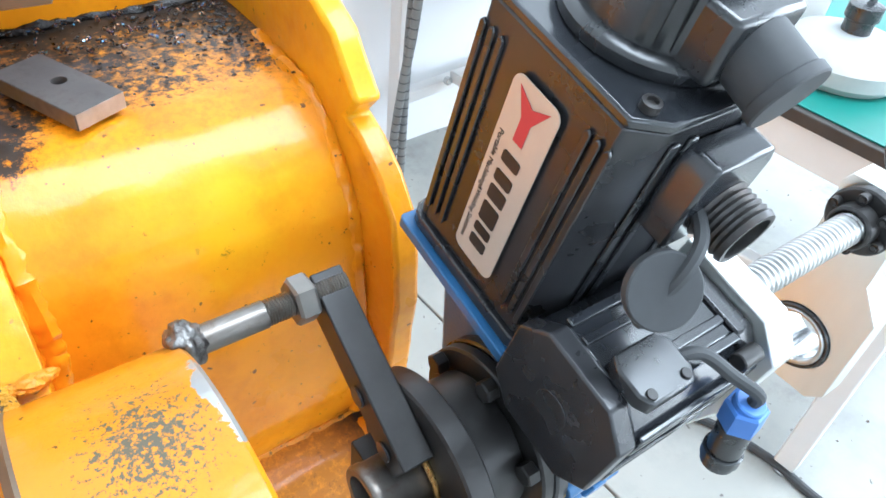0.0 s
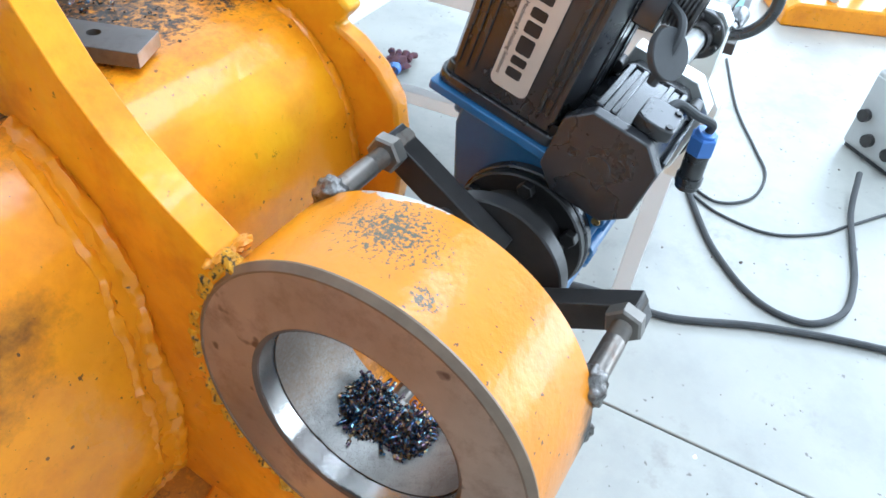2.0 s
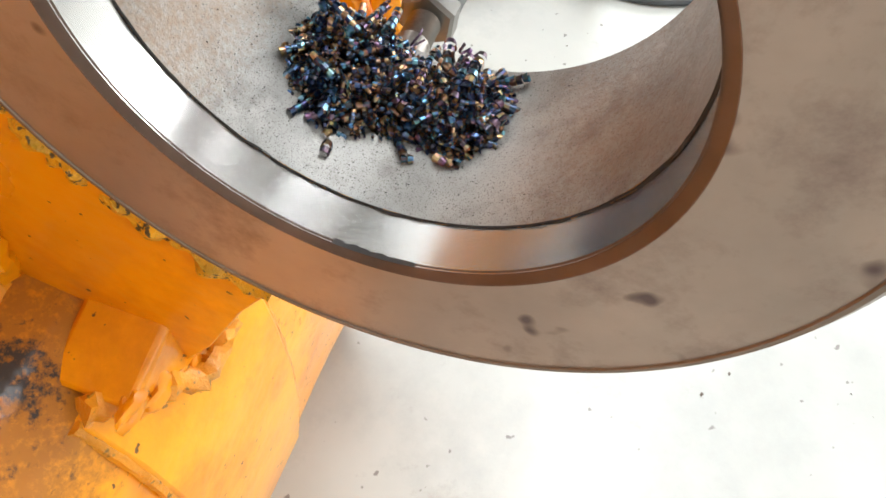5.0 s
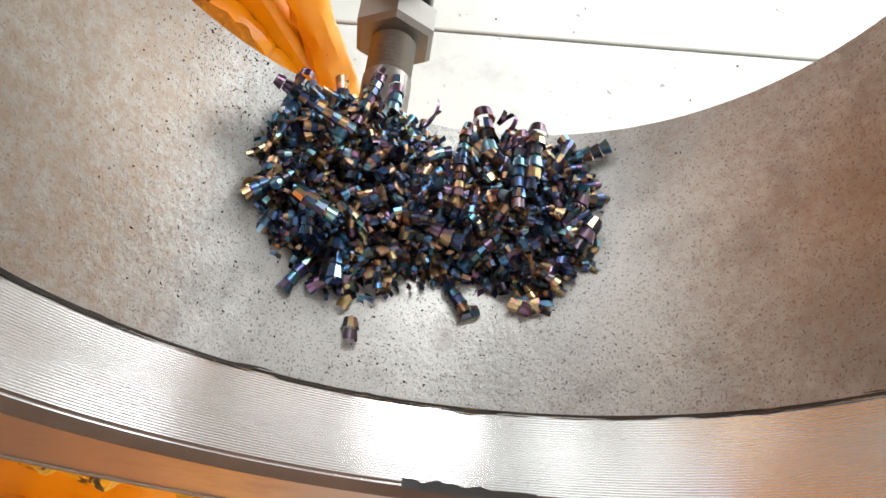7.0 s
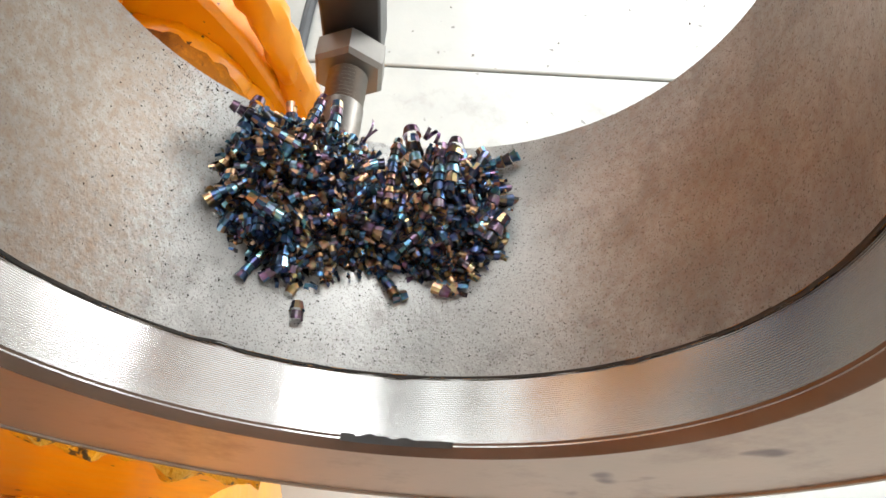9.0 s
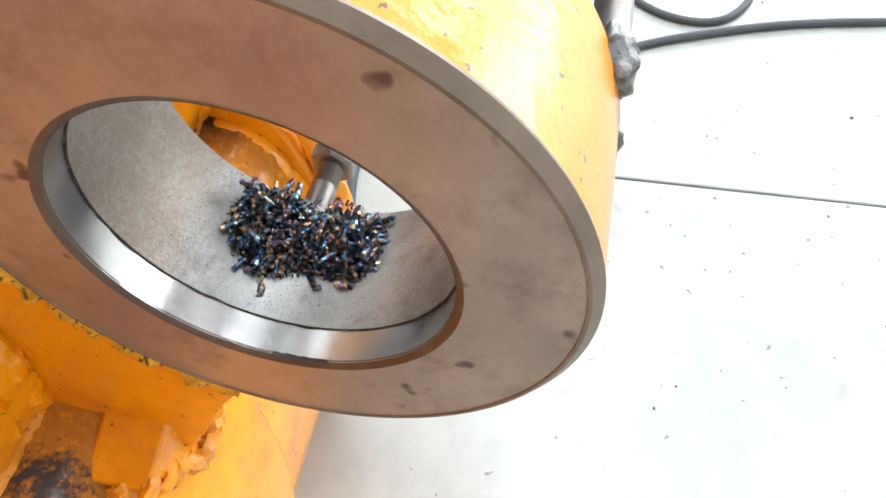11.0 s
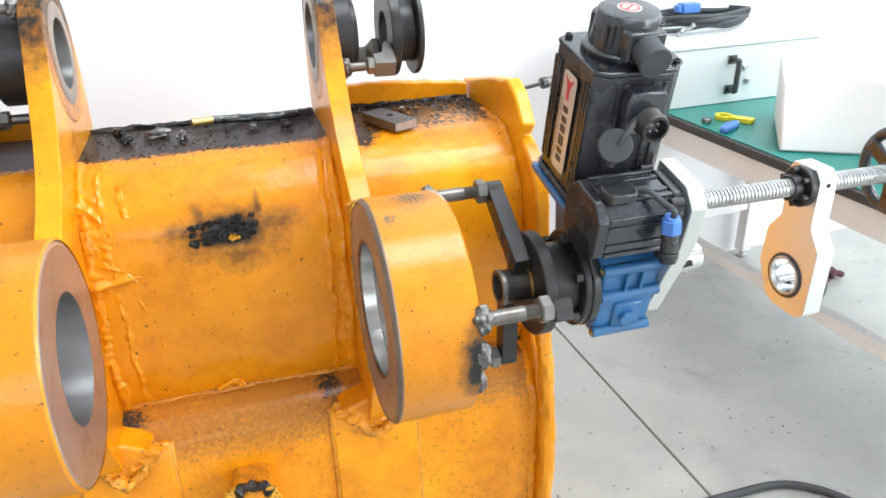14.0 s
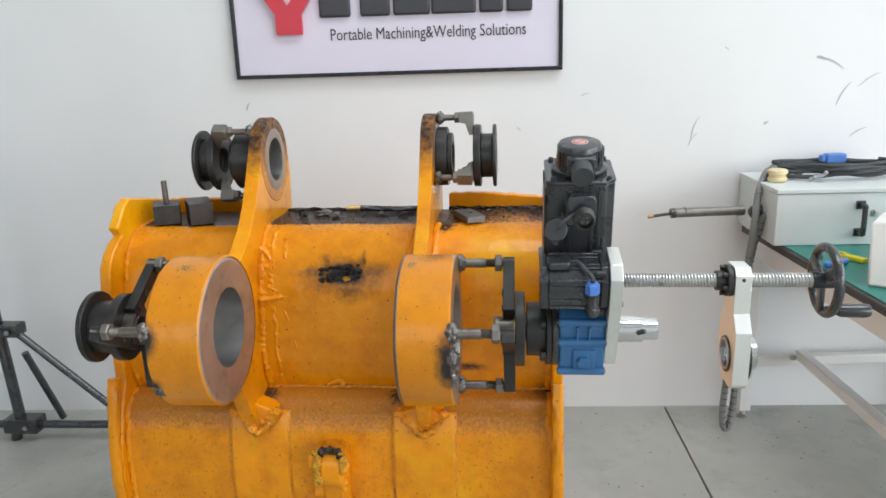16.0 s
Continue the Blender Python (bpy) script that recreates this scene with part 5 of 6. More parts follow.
mpart("plug_body", bm, black_plastic, "black round plug", parent=lead)
# aluminium carrier plate
bm = bmesh.new()
prism(bm, [(-0.078, 0.142), (-0.058, 0.160), (0.002, 0.160), (0.006, 0.100), (0.05, 0.06), (0.05, -0.03), (0.03, -0.048), (-0.036, -0.048), (-0.048, -0.038), (-0.078, 0.085)], 0.3445, 0.3645)
carrier = mpart("carrier_plate", bm, aluminium, "pale machined aluminium plate", 0.0012)
for y, z in ((-0.066, 0.135), (-0.010, 0.135), (-0.066, 0.092), (-0.03, -0.03)):
    bm = bmesh.new()
    rod(bm, (0.3646, y, z), (0.367, y, z), 0.0052, 14)
    mpart("socket_screw", bm, black_oxide, parent=carrier)

# ---- feed screw assembly, level with the plate ----
SY, SZ = -0.0525, 0.1045
screw = thing("feed_screw", "bright threaded feed screw with a black handwheel", "feed screw")
bm = bmesh.new()
ring_solid(bm, 0.3646, 0.3685, 0.012, 0.019, 32, pose(0, SY, SZ))
part("collar", bm, black_oxide, screw)
bm = bmesh.new()
turns, seg, pitch = int((0.664 - 0.369) / 0.005), 22, 0.005
rows = []
for i in range(turns * seg + 1):
    a = 2 * math.pi * i / seg
    x = 0.369 + pitch * i / seg
    ring = []
    for dx, r in ((0, 0.0102), (0.0018, 0.0118), (0.0036, 0.0118)):
        ring.append(bm.verts.new((x + dx, SY + r * math.cos(a), SZ + r * math.sin(a))))
    rows.append(ring)
for k in range(len(rows) - 1):
    p, q = rows[k], rows[k + 1]
    for j in range(2):
        bm.faces.new((p[j], p[j + 1], q[j + 1], q[j]))
    if k + seg + 1 < len(rows):
        bm.faces.new((rows[k][2], rows[k + seg][0], rows[k + seg + 1][0], rows[k + 1][2]))
part("thread", bm, zinc, screw, "bright rolled thread")
bm = bmesh.new()
HX = 0.686
m = pose(HX, SY, SZ)
lathe(bm, [(-0.0075 + 0.0075 * (1 - math.cos(t)), 0.053 + 0.0075 * math.sin(t)) for t in [2 * math.pi * k / 12 for k in range(12)]], 48, m, close=True)
wheel = part("handwheel", bm, black_plastic, screw, "glossy black spoked handwheel")
bm = bmesh.new()
rod(bm, (HX - 0.022, SY, SZ), (HX + 0.012, SY, SZ), 0.0135, 28)
part("wheel_hub", bm, black_plastic, wheel)
for k in range(3):
    a = radians(30 + 120 * k)
    bm = bmesh.new()
    box(bm, (HX - 0.009, 0.010, -0.0095), (HX - 0.001, 0.053, 0.0095), pose(0, SY, SZ) @ Matrix.Rotation(a, 4, "X"))
    part("spoke", bm, black_plastic, wheel, bevel=0.003)
bm = bmesh.new()
rod(bm, (HX, SY - 0.012, SZ - 0.047), (HX + 0.020, SY - 0.012, SZ - 0.047), 0.0075)
lathe(bm, [(0.018, 0.0085), (0.022, 0.0105), (0.06, 0.0115), (0.066, 0.010), (0.068, 0.006)], 24, pose(HX, SY - 0.012, SZ - 0.047))
part("crank_handle", bm, black_plastic, wheel)

# nut bracket with bearing, hanging on the screw
BY, BZ = -0.052, -0.022
bracket = thing("nut_bracket", "machined aluminium bracket with a bearing, hanging on the feed screw", "bracket")
bm = bmesh.new()
o0 = [(SY - 0.016, 0.130), (SY + 0.022, 0.130), (SY + 0.027, 0.122), (SY + 0.027, 0.056), (BY + 0.046, 0.030), (BY + 0.050, -0.02), (BY + 0.030, -0.062), (BY + 0.015, -0.070), (BY - 0.032, -0.070), (BY - 0.044, -0.058), (BY - 0.046, 0.030), (SY - 0.026, 0.056), (SY - 0.026, 0.118)]
holed_plate(bm, o0, (BY, BZ), 0.0302, 0.541, 0.566)
part("bracket_plate", bm, aluminium, bracket, "pale machined aluminium bracket plate", bevel=0.001)
bm = bmesh.new()
ring_solid(bm, 0.5663, 0.571, 0.0268, 0.044, 48, pose(0, BY, BZ - 0.003))
part("cover_plate", bm, black_oxide, bracket)
for r0, r1, x0, x1, mt in ((0.0265, 0.030, 0.5385, 0.566, black_plastic), (0.0225, 0.0263, 0.5375, 0.585, zinc)):
    bm = bmesh.new()
    ring_solid(bm, x0, x1, r0, r1, 48, pose(0, BY, BZ), 0.001)
    part("bearing_ring", bm, mt, bracket)
bm = bmesh.new()
lathe(bm, [(0.545, 0.0224), (0.584, 0.0224)], 48, pose(0, BY, BZ))
bmesh.ops.delete(bm, geom=[f for f in bm.faces if len(f.verts) > 4], context="FACES_ONLY")
part("bearing_bore", bm, chrome, bracket, "polished bearing bore")
bm = bmesh.new()
rod(bm, (0.56, BY + 0.010, BZ - 0.0205), (0.56, BY + 0.0095, BZ - 0.0192), 0.003, 14)
part("oil_hole", bm, black_oxide, bracket)
bm = bmesh.new()
ring_solid(bm, 0.531, 0.5408, 0.0125, 0.026, 40, pose(0, SY, SZ))
nf = part("nut_flange", bm, black_oxide, bracket, "black round nut flange")
bm = bmesh.new()
ring_solid(bm, 0.516, 0.531, 0.0125, 0.0165, 32, pose(0, SY, SZ))
part("nut_neck", bm, black_oxide, nf)
for k in range(6):
    a = radians(60 * k + 20)
    bm = bmesh.new()
    y, z = SY + 0.0205 * math.cos(a), SZ + 0.0205 * math.sin(a)
    lathe(bm, [(-0.007, 0.0022), (-0.0045, 0.0022), (-0.0068, 0.0028), (-0.007, 0.004), (0, 0.004)], 12, pose(0.531, y, z))
    part("socket_screw", bm, black_oxide, nf)
bm = bmesh.new()
rod(bm, (0.5535, SY - 0.0262, 0.112), (0.5535, SY - 0.0268, 0.112), 0.003, 12)
part("grub_screw", bm, black_oxide, bracket)

# ---- loose things on the bucket ----
bm = bmesh.new()
holed_plate(bm, [(-0.042, -0.0195), (0.042, -0.0195), (0.042, 0.0195), (-0.042, 0.0195)], (-0.001, 0.003), 0.0055, 0.0, 0.0125)
bmesh.ops.transform(bm, matrix=Matrix(((0, 1, 0, 0), (0, 0, 1, 0), (1, 0, 0, 0), (0, 0, 0, 1))), verts=bm.verts)
plate_m = pose(0.0985, 0.3125, 0.1285, 0, 0, -66)
steel_plate = part("steel_plate", bm, saw_steel, None, at=plate_m)
tagged(steel_plate, "grey steel plate with a tapped hole on the bucket", "steel plate")
for n_, lo_, hi_ in (("sawn_edge", (0.0421, -0.0192, 0.0004), (0.0427, 0.0192, 0.0122)), ("sawn_edge", (-0.0418, -0.0201, 0.0004), (0.0418, -0.0197, 0.0122))):
    bm = bmesh.new()
    box(bm, lo_, hi_)
    part(n_, bm, cut_steel if lo_[0] > 0 else saw_steel, steel_plate, "bright sawn edge" if lo_[0] > 0 else "")


def steel_block(m, s, label, pin=0.0):
    bm = bmesh.new()
    box(bm, (-s[0] / 2, -s[1] / 2, 0), (s[0] / 2, s[1] / 2, s[2]))
    o = part("steel_block", bm, dark_steel, None, at=m, bevel=0.0012)
    tagged(o, label, "steel block", group="steel blocks")
    if pin:
        bm = bmesh.new()
        rod(bm, (0, 0, s[2]), (0, 0, s[2] + pin), 0.0062)
        part("pin", bm, rod_steel, o, "rusty upright pin")
    return o


steel_block(pose(-0.572, 0.315, 0.128, 0, 0, 24), (0.055, 0.07, 0.042), "dark square steel block with an upright pin on the bucket", 0.05)
steel_block(pose(-0.500, 0.320, 0.128, 0, 0, 30), (0.05, 0.09, 0.046), "dark square steel block lying on the greasy bucket top")

bm = bmesh.new()
tube(bm, [(-0.155, 0.40, 0.136), (-0.12, 0.405, 0.134), (-0.07, 0.40, 0.133), (-0.03, 0.405, 0.133), (-0.005, 0.41, 0.133)], 0.0062, 10, bumpy=0.15)
wire = part("electrode_holder", bm, black_plastic)
tagged(wire, "dirty black welding electrode holder lying in the grease", "welding tool")
bm = bmesh.new()
rod(bm, (-0.186, 0.392, 0.137), (-0.155, 0.40, 0.136), 0.0062)
part("brass_tip", bm, brass, wire, "tarnished brass tip")
for k, (x, y, s) in enumerate(((-0.235, 0.375, 0.012), (-0.275, 0.36, 0.008), (-0.20, 0.35, 0.009), (-0.29, 0.40, 0.01), (-0.10, 0.36, 0.006), (-0.05, 0.35, 0.007))):
    bm = bmesh.new()
    blob(bm, (0, 0, 0.004), s, k + 60, (1.3, 0.8, 0.6), 0.6, 3)
    o = part("weld_slag", bm, grease_lump if k % 2 else weld_steel, at=pose(x, y, 0.127, 0, 0, 40 * k))
    tagged(o, "greasy lump of weld slag on the bucket top", "slag", group="slag lumps")

# swarf and dirt scattered over the bucket top
random.seed(11)


def curl(bm, c, length, r, axis, w, turns, seg=9):
    """One helical ribbon chip."""
    axis = Vector(axis).normalized()
    u = axis.orthogonal().normalized()
    v = axis.cross(u)
    n = max(4, int(turns * seg))
    prev = None
    ph = random.uniform(0, 6.28)
    bend = random.uniform(-0.25, 0.25)
    for i in range(n + 1):
        t = i / n
        a = ph + t * turns * 2 * math.pi
        rr = r * (1 - 0.25 * t)
        base = Vector(c) + axis * (length * (t - 0.5)) + u * (bend * length * (t - 0.5) ** 2 * 4) + rr * (math.cos(a) * u + math.sin(a) * v)
        p, q = bm.verts.new(base - axis * w / 2), bm.verts.new(base + axis * w / 2)
        if prev:
            bm.faces.new((prev[0], prev[1], q, p))
        prev = (p, q)


bm = bmesh.new()
for k in range(900):
    if k < 480:
        x, y = random.uniform(0.05, 0.258), 0.425 - abs(random.gauss(0, 0.06))
        if random.random() < 0.35:
            x = 0.258 - abs(random.gauss(0, 0.02))
    else:
        x, y = random.uniform(-0.34, -0.01), random.uniform(0.275, 0.425)
    if y < 0.27:
        continue
    s = random.uniform(0.0005, 0.0017) * (1.7 if random.random() < 0.06 else 1)
    blob(bm, (x, y, 0.1272 + s * 0.3), s, k, (random.uniform(0.8, 1.8), 1, 0.6), 0.6, 1)
o = part("metal_grit", bm, grease_lump)
tagged(o, "greasy black metal grit scattered on the bucket top", "grit", kind="stuff")
bm = bmesh.new()
for k in range(60):
    x, y = random.uniform(0.05, 0.255), 0.424 - abs(random.gauss(0, 0.03))
    curl(bm, (x, y, 0.1305), random.uniform(0.004, 0.010), random.uniform(0.0012, 0.0022), (random.uniform(-1, 1), random.uniform(-1, 1), random.uniform(-0.2, 0.3)), 0.0016, random.uniform(1, 3))
o = part("loose_chips", bm, swarf)
tagged(o, "blue-black curled chips along the bucket lip", "metal chips", kind="stuff")

# heap of tempered chips inside the bore
random.seed(23)
bm = bmesh.new()


def bore_floor(y):
    return -math.sqrt(max(RB * RB - y * y, 1e-6))


def chain(bm, c, axis, n, r, step, sway=0.10):
    """A chip broken into short stacked cups, bending a little along its length."""
    p, d = Vector(c), Vector(axis).normalized()
    for k in range(n):
        m = Matrix.Translation(p) @ d.to_track_quat("X", "Z").to_matrix().to_4x4() @ Matrix.Rotation(random.uniform(0, 6.28), 4, "X")
        ra, rb, arc = r * random.uniform(0.85, 1.0), r * random.uniform(1.05, 1.3), random.uniform(4.6, 6.1)
        prev = None
        for i in range(10):
            a = arc * i / 9
            q = (bm.verts.new(m @ Vector((0, ra * math.cos(a), ra * math.sin(a)))), bm.verts.new(m @ Vector((step * 0.93, rb * math.cos(a), rb * math.sin(a)))))
            if prev:
                bm.faces.new((prev[0], prev[1], q[1], q[0]))
            prev = q
        p = p + d * step
        d = (d + Vector((random.gauss(0, sway), random.gauss(0, sway), random.gauss(-0.4 * sway, 0.6 * sway)))).normalized()


LOBES = ((0.066, 0.0265, 0.0245, 0.0215, 0.0120), (0.067, -0.0115, 0.0200, 0.0175, 0.0085), (0.064, 0.0085, 0.015, 0.010, 0.0045))


def heap_height(x, y):
    """The heap's thickness over the bore: two mounds with a saddle between them."""
    return max(h * max(0.0, 1 - ((x - cx) / rx) ** 2 - ((y - cy) / ry) ** 2) ** 0.6 for cx, cy, rx, ry, h in LOBES)


def heap_point(spread=1.05):
    cx, cy, rx, ry, h = LOBES[random.choice((0, 0, 0, 0, 1, 1, 1, 2))]
    a, r = random.uniform(0, 6.28), spread * math.sqrt(random.random())
    return cx + rx * r * math.cos(a), cy + ry * r * math.sin(a)


def flake(bm, c, size):
    """A thin bent splinter of a chip."""
    a, t = random.uniform(0, 6.28), random.uniform(-0.7, 0.7)
    u = Vector((math.cos(a), math.sin(a), t)).normalized()
    v = u.orthogonal().normalized()
    w = u.cross(v)
    rows = [(bm.verts.new(Vector(c) + u * size * (k - 1) + w * size * (0.35 if k == 1 else 0) - v * size * 0.45), bm.verts.new(Vector(c) + u * size * (k - 1) + w * size * (0.35 if k == 1 else 0) + v * size * random.uniform(0.3, 0.5))) for k in range(3)]
    for p, q in zip(rows, rows[1:]):
        bm.faces.new((p[0], p[1], q[1], q[0]))


for k in range(980):
    x, y = heap_point()
    if not 0.033 < x < 0.0915:
        continue
    z = bore_floor(y) + 0.0014 + random.random() ** 0.75 * heap_height(x, y)
    r = random.uniform(0.0007, 0.0016)
    chain(bm, (x, y, z), (random.gauss(0.4, 1), random.gauss(0, 1), random.gauss(0, 0.45)), random.choice((1, 2, 2, 3, 4, 5)), r, r * random.uniform(1.2, 1.7))
for k in range(700):
    x, y = heap_point(1.12)
    if not 0.033 < x < 0.0915:
        continue
    flake(bm, (x, y, bore_floor(y) + 0.0008 + random.random() * heap_height(x, y)), random.uniform(0.0007, 0.0019))
for k in range(70):
    x, y = heap_point(0.9)
    z = bore_floor(y) + heap_height(x, y) + 0.0006
    curl(bm, (min(x, 0.089), y, z), random.uniform(0.003, 0.007), random.uniform(0.0011, 0.0020), (random.gauss(0.5, 0.6), random.gauss(0, 1), random.gauss(0, 0.3)), 0.0018, random.uniform(1, 2.6), 10)
# curled slivers at the top of the heap
curl(bm, (0.089, 0.012, bore_floor(0.012) + 0.0085), 0.004, 0.0042, (0.2, 0.6, 0.5), 0.0008, 0.8, 16)
curl(bm, (0.090, -0.006, bore_floor(0.006) + 0.009), 0.004, 0.0026, (0.3, 0.7, 0.4), 0.0012, 1.2, 14)
heap = part("chip_heap", bm, swarf)
tagged(heap, "heap of curled blue and bronze tempered steel chips lying in the bore", "metal chips", kind="stuff")
# long strings of stacked cups lying over the heap: start, end, lift, radius
for x0, y0, x1, y1, up, r in ((0.079, 0.046, 0.074, 0.027, 0.0125, 0.0014), (0.094, 0.025, 0.076, 0.029, 0.0115, 0.0015), (0.094, 0.0215, 0.081, 0.021, 0.0105, 0.0018),
                              (0.091, 0.000, 0.077, -0.003, 0.0085, 0.0022), (0.086, -0.0135, 0.067, -0.0125, 0.0105, 0.0021), (0.084, -0.0095, 0.061, -0.010, 0.0105, 0.0018),
                              (0.086, 0.003, 0.063, 0.0055, 0.0090, 0.0014), (0.058, -0.0065, 0.048, 0.002, 0.0060, 0.0016), (0.057, 0.009, 0.054, 0.000, 0.0070, 0.0019),
                              (0.070, -0.0255, 0.057, -0.0205, 0.0040, 0.0020), (0.064, -0.0285, 0.054, -0.0225, 0.0030, 0.0021), (0.050, 0.029, 0.038, 0.0285, 0.0050, 0.0022),
                              (0.057, 0.0385, 0.053, 0.029, 0.0085, 0.0018), (0.086, 0.041, 0.073, 0.043, 0.0100, 0.0018)):
    d = Vector((x1 - x0, y1 - y0, bore_floor(y1) - bore_floor(y0)))
    step = r * 1.45
    bm = bmesh.new()
    chain(bm, (x0, y0, bore_floor(y0) + up + 0.0022), d, max(3, int(d.length / step)), r, step, 0.03)
    tagged(part("chip_string", bm, swarf), "long string of stacked blue and bronze chip cups on the heap", "metal chip", group="long chip strings")
# a few strays below the heap
for x, y, r, n in ((0.045, -0.0115, 0.0020, 3), (0.0425, -0.0155, 0.0017, 2), (0.035, 0.024, 0.0017, 2), (0.042, -0.004, 0.0014, 2), (0.037, 0.0265, 0.0013, 1)):
    bm = bmesh.new()
    chain(bm, (x, y, bore_floor(y) + r * 0.9), (random.gauss(0, 0.5), random.gauss(0, 1), 0), n, r, r * 1.5)
    tagged(part("stray_chip", bm, swarf), "short curled tempered chip lying loose in the bore", "metal chip", group="stray chips")
bm = bmesh.new()
for k in range(14000):
    if k % 4 == 0:
        x, y = random.gauss(0.066, 0.018), random.gauss(0.059, 0.009)
    elif k % 4 == 1:
        x, y = random.gauss(0.036, 0.009), random.gauss(0.004, 0.020)
    else:
        x, y = random.gauss(0.056, 0.017), random.gauss(0.008, 0.031)
    if abs(y) > 0.072 or not 0.0215 < x < 0.0915:
        continue
    s = random.uniform(0.00011, 0.00029) * (1.9 if random.random() < 0.07 else 1)
    c, a = Vector((x, y, bore_floor(y))), random.uniform(0, 6.28)
    up = Vector((0, -y, -bore_floor(y))).normalized()
    side, ahead = Vector((math.cos(a), math.sin(a), 0)), Vector((-math.sin(a), math.cos(a), 0))
    vs = [bm.verts.new(c + side * s * random.uniform(0.8, 2.0) - up * s * 0.2), bm.verts.new(c - side * s * 0.7 + ahead * s - up * s * 0.2), bm.verts.new(c - side * s * 0.7 - ahead * s - up * s * 0.2), bm.verts.new(c + up * s * 0.9)]
    for q in ((0, 1, 3), (1, 2, 3), (2, 0, 3)):
        bm.faces.new([vs[n] for n in q])
for k in range(800):
    x, y = heap_point(1.06)
    if not 0.03 < x < 0.0915:
        continue
    c, t = Vector((x, y, bore_floor(y) + 0.75 * random.random() * heap_height(x, y))), random.uniform(0.0006, 0.0014)
    vs = [bm.verts.new(c + Vector((random.gauss(0, t), random.gauss(0, t), random.gauss(0, 0.6 * t)))) for n in range(4)]
    for q in ((0, 1, 3), (1, 2, 3), (2, 0, 3), (0, 2, 1)):
        bm.faces.new([vs[n] for n in q])
grit = part("bore_grit", bm, grease_lump)
tagged(grit, "fine dark metal dust sprinkled in the bore", "grit", kind="stuff")

# ---- bench and what stands on it ----
BEN = pose(1.058, -0.045, ZF, 0, 0, 5.6)   # front left corner; x across, y towards the wall
BH, BW, BL = 0.672, 0.66, 1.27
bench = thing("workbench", "white enamelled steel workbench with a dark edge", "workbench", BEN)
bm = bmesh.new()
box(bm, (0.0, 0.0, BH - 0.024), (BW, BL, BH - 0.003))
part("tabletop", bm, bench_edge, bench, "dark-edged bench top", bevel=0.002)
for x in (0.012, BW - 0.052):
    for y in (0.02, BL - 0.06):
        bm = bmesh.new()
        box(bm, (x, y, 0.028), (x + 0.040, y + 0.040, BH - 0.09))
        part("leg", bm, bench_white, bench, bevel=0.003)
        bm = bmesh.new()
        lathe(bm, [(0.0, 0.019), (0.006, 0.019), (0.010, 0.009), (0.028, 0.007)], 18, pose(x + 0.02, y + 0.02, 0, 0, -90, 0))
        part("levelling_foot", bm, zinc, bench)
for lo, hi in (((0.012, 0.02, BH - 0.088), (0.052, BL - 0.02, BH - 0.0245)), ((BW - 0.052, 0.02, BH - 0.088), (BW - 0.012, BL - 0.02, BH - 0.0245)),
               ((0.053, 0.02, BH - 0.088), (BW - 0.053, 0.06, BH - 0.0245)), ((0.053, BL - 0.06, BH - 0.088), (BW - 0.053, BL - 0.02, BH - 0.0245)),
               ((0.053, BL - 0.056, 0.190), (BW - 0.053, BL - 0.024, 0.222))):
    bm = bmesh.new()
    box(bm, lo, hi)
    part("rail", bm, bench_white, bench, bevel=0.003)


def bar_between(p, q, half):
    bm = bmesh.new()
    d = Vector(q) - Vector(p)
    box(bm, (0, -half, -half), (d.length, half, half), Matrix.Translation(p) @ d.to_track_quat("X", "Z").to_matrix().to_4x4())
    return bm


part("brace", bar_between((0.036, 0.061, 0.365), (0.205, BL - 0.06, 0.232), 0.016), bench_white, bench, bevel=0.003)
part("brace", bar_between((0.053, 0.045, 0.17), (BW - 0.055, 0.045, 0.52), 0.016), bench_white, bench, bevel=0.003)
for x, y, z in ((0.175, BL - 0.075, 0.226), (0.235, BL - 0.075, 0.222)):
    bm = bmesh.new()
    hexagon(bm, (x, y, z), (x, y + 0.016, z), 0.011)
    part("bolt", bm, zinc, bench)

bm = bmesh.new()
box(bm, (0.012, 0.012, BH - 0.0028), (BW - 0.012, BL - 0.01, BH))
tagged(part("bench_mat", bm, mat_green, at=BEN, bevel=0.001), "green rubber mat covering the bench top", "mat")

ctrl = thing("control_box", "pale grey sheet steel control box standing on the bench", "control box", pose(0.942, 0.935, ZF + BH + 0.0008, 0, 0, 2.7))
CW, CD, CH = 0.52, 0.315, 0.152
bm = bmesh.new()
box(bm, (0, 0, 0), (CW, CD, CH))
part("case", bm, cabinet, ctrl, bevel=0.002)
bm = bmesh.new()
box(bm, (-0.003, -0.004, CH + 0.0015), (CW + 0.003, CD + 0.002, CH + 0.014))
part("lid", bm, cabinet, ctrl, bevel=0.002)
bm = bmesh.new()
tube(bm, [(0.233, -0.001, 0.118), (0.233, -0.026, 0.118), (0.233, -0.030, 0.112), (0.233, -0.030, 0.044), (0.233, -0.026, 0.038), (0.233, -0.001, 0.038)], 0.0075, 10)
part("handle", bm, black_plastic, ctrl)
for z in (0.038, 0.118):
    bm = bmesh.new()
    box(bm, (0.220, -0.006, z - 0.012), (0.246, -0.0005, z + 0.012))
    part("handle_foot", bm, black_plastic, ctrl, bevel=0.002)
for x, z, r in ((0.275, 0.093, 0.011), (0.292, 0.056, 0.010)):
    bm = bmesh.new()
    lathe(bm, [(0, r), (0.004, r), (0.0045, r * 0.6), (0.012, r * 0.55)], 22, pose(x, -0.0005, z, 0, 0, -90))
    part("knob", bm, zinc, ctrl)
bm = bmesh.new()
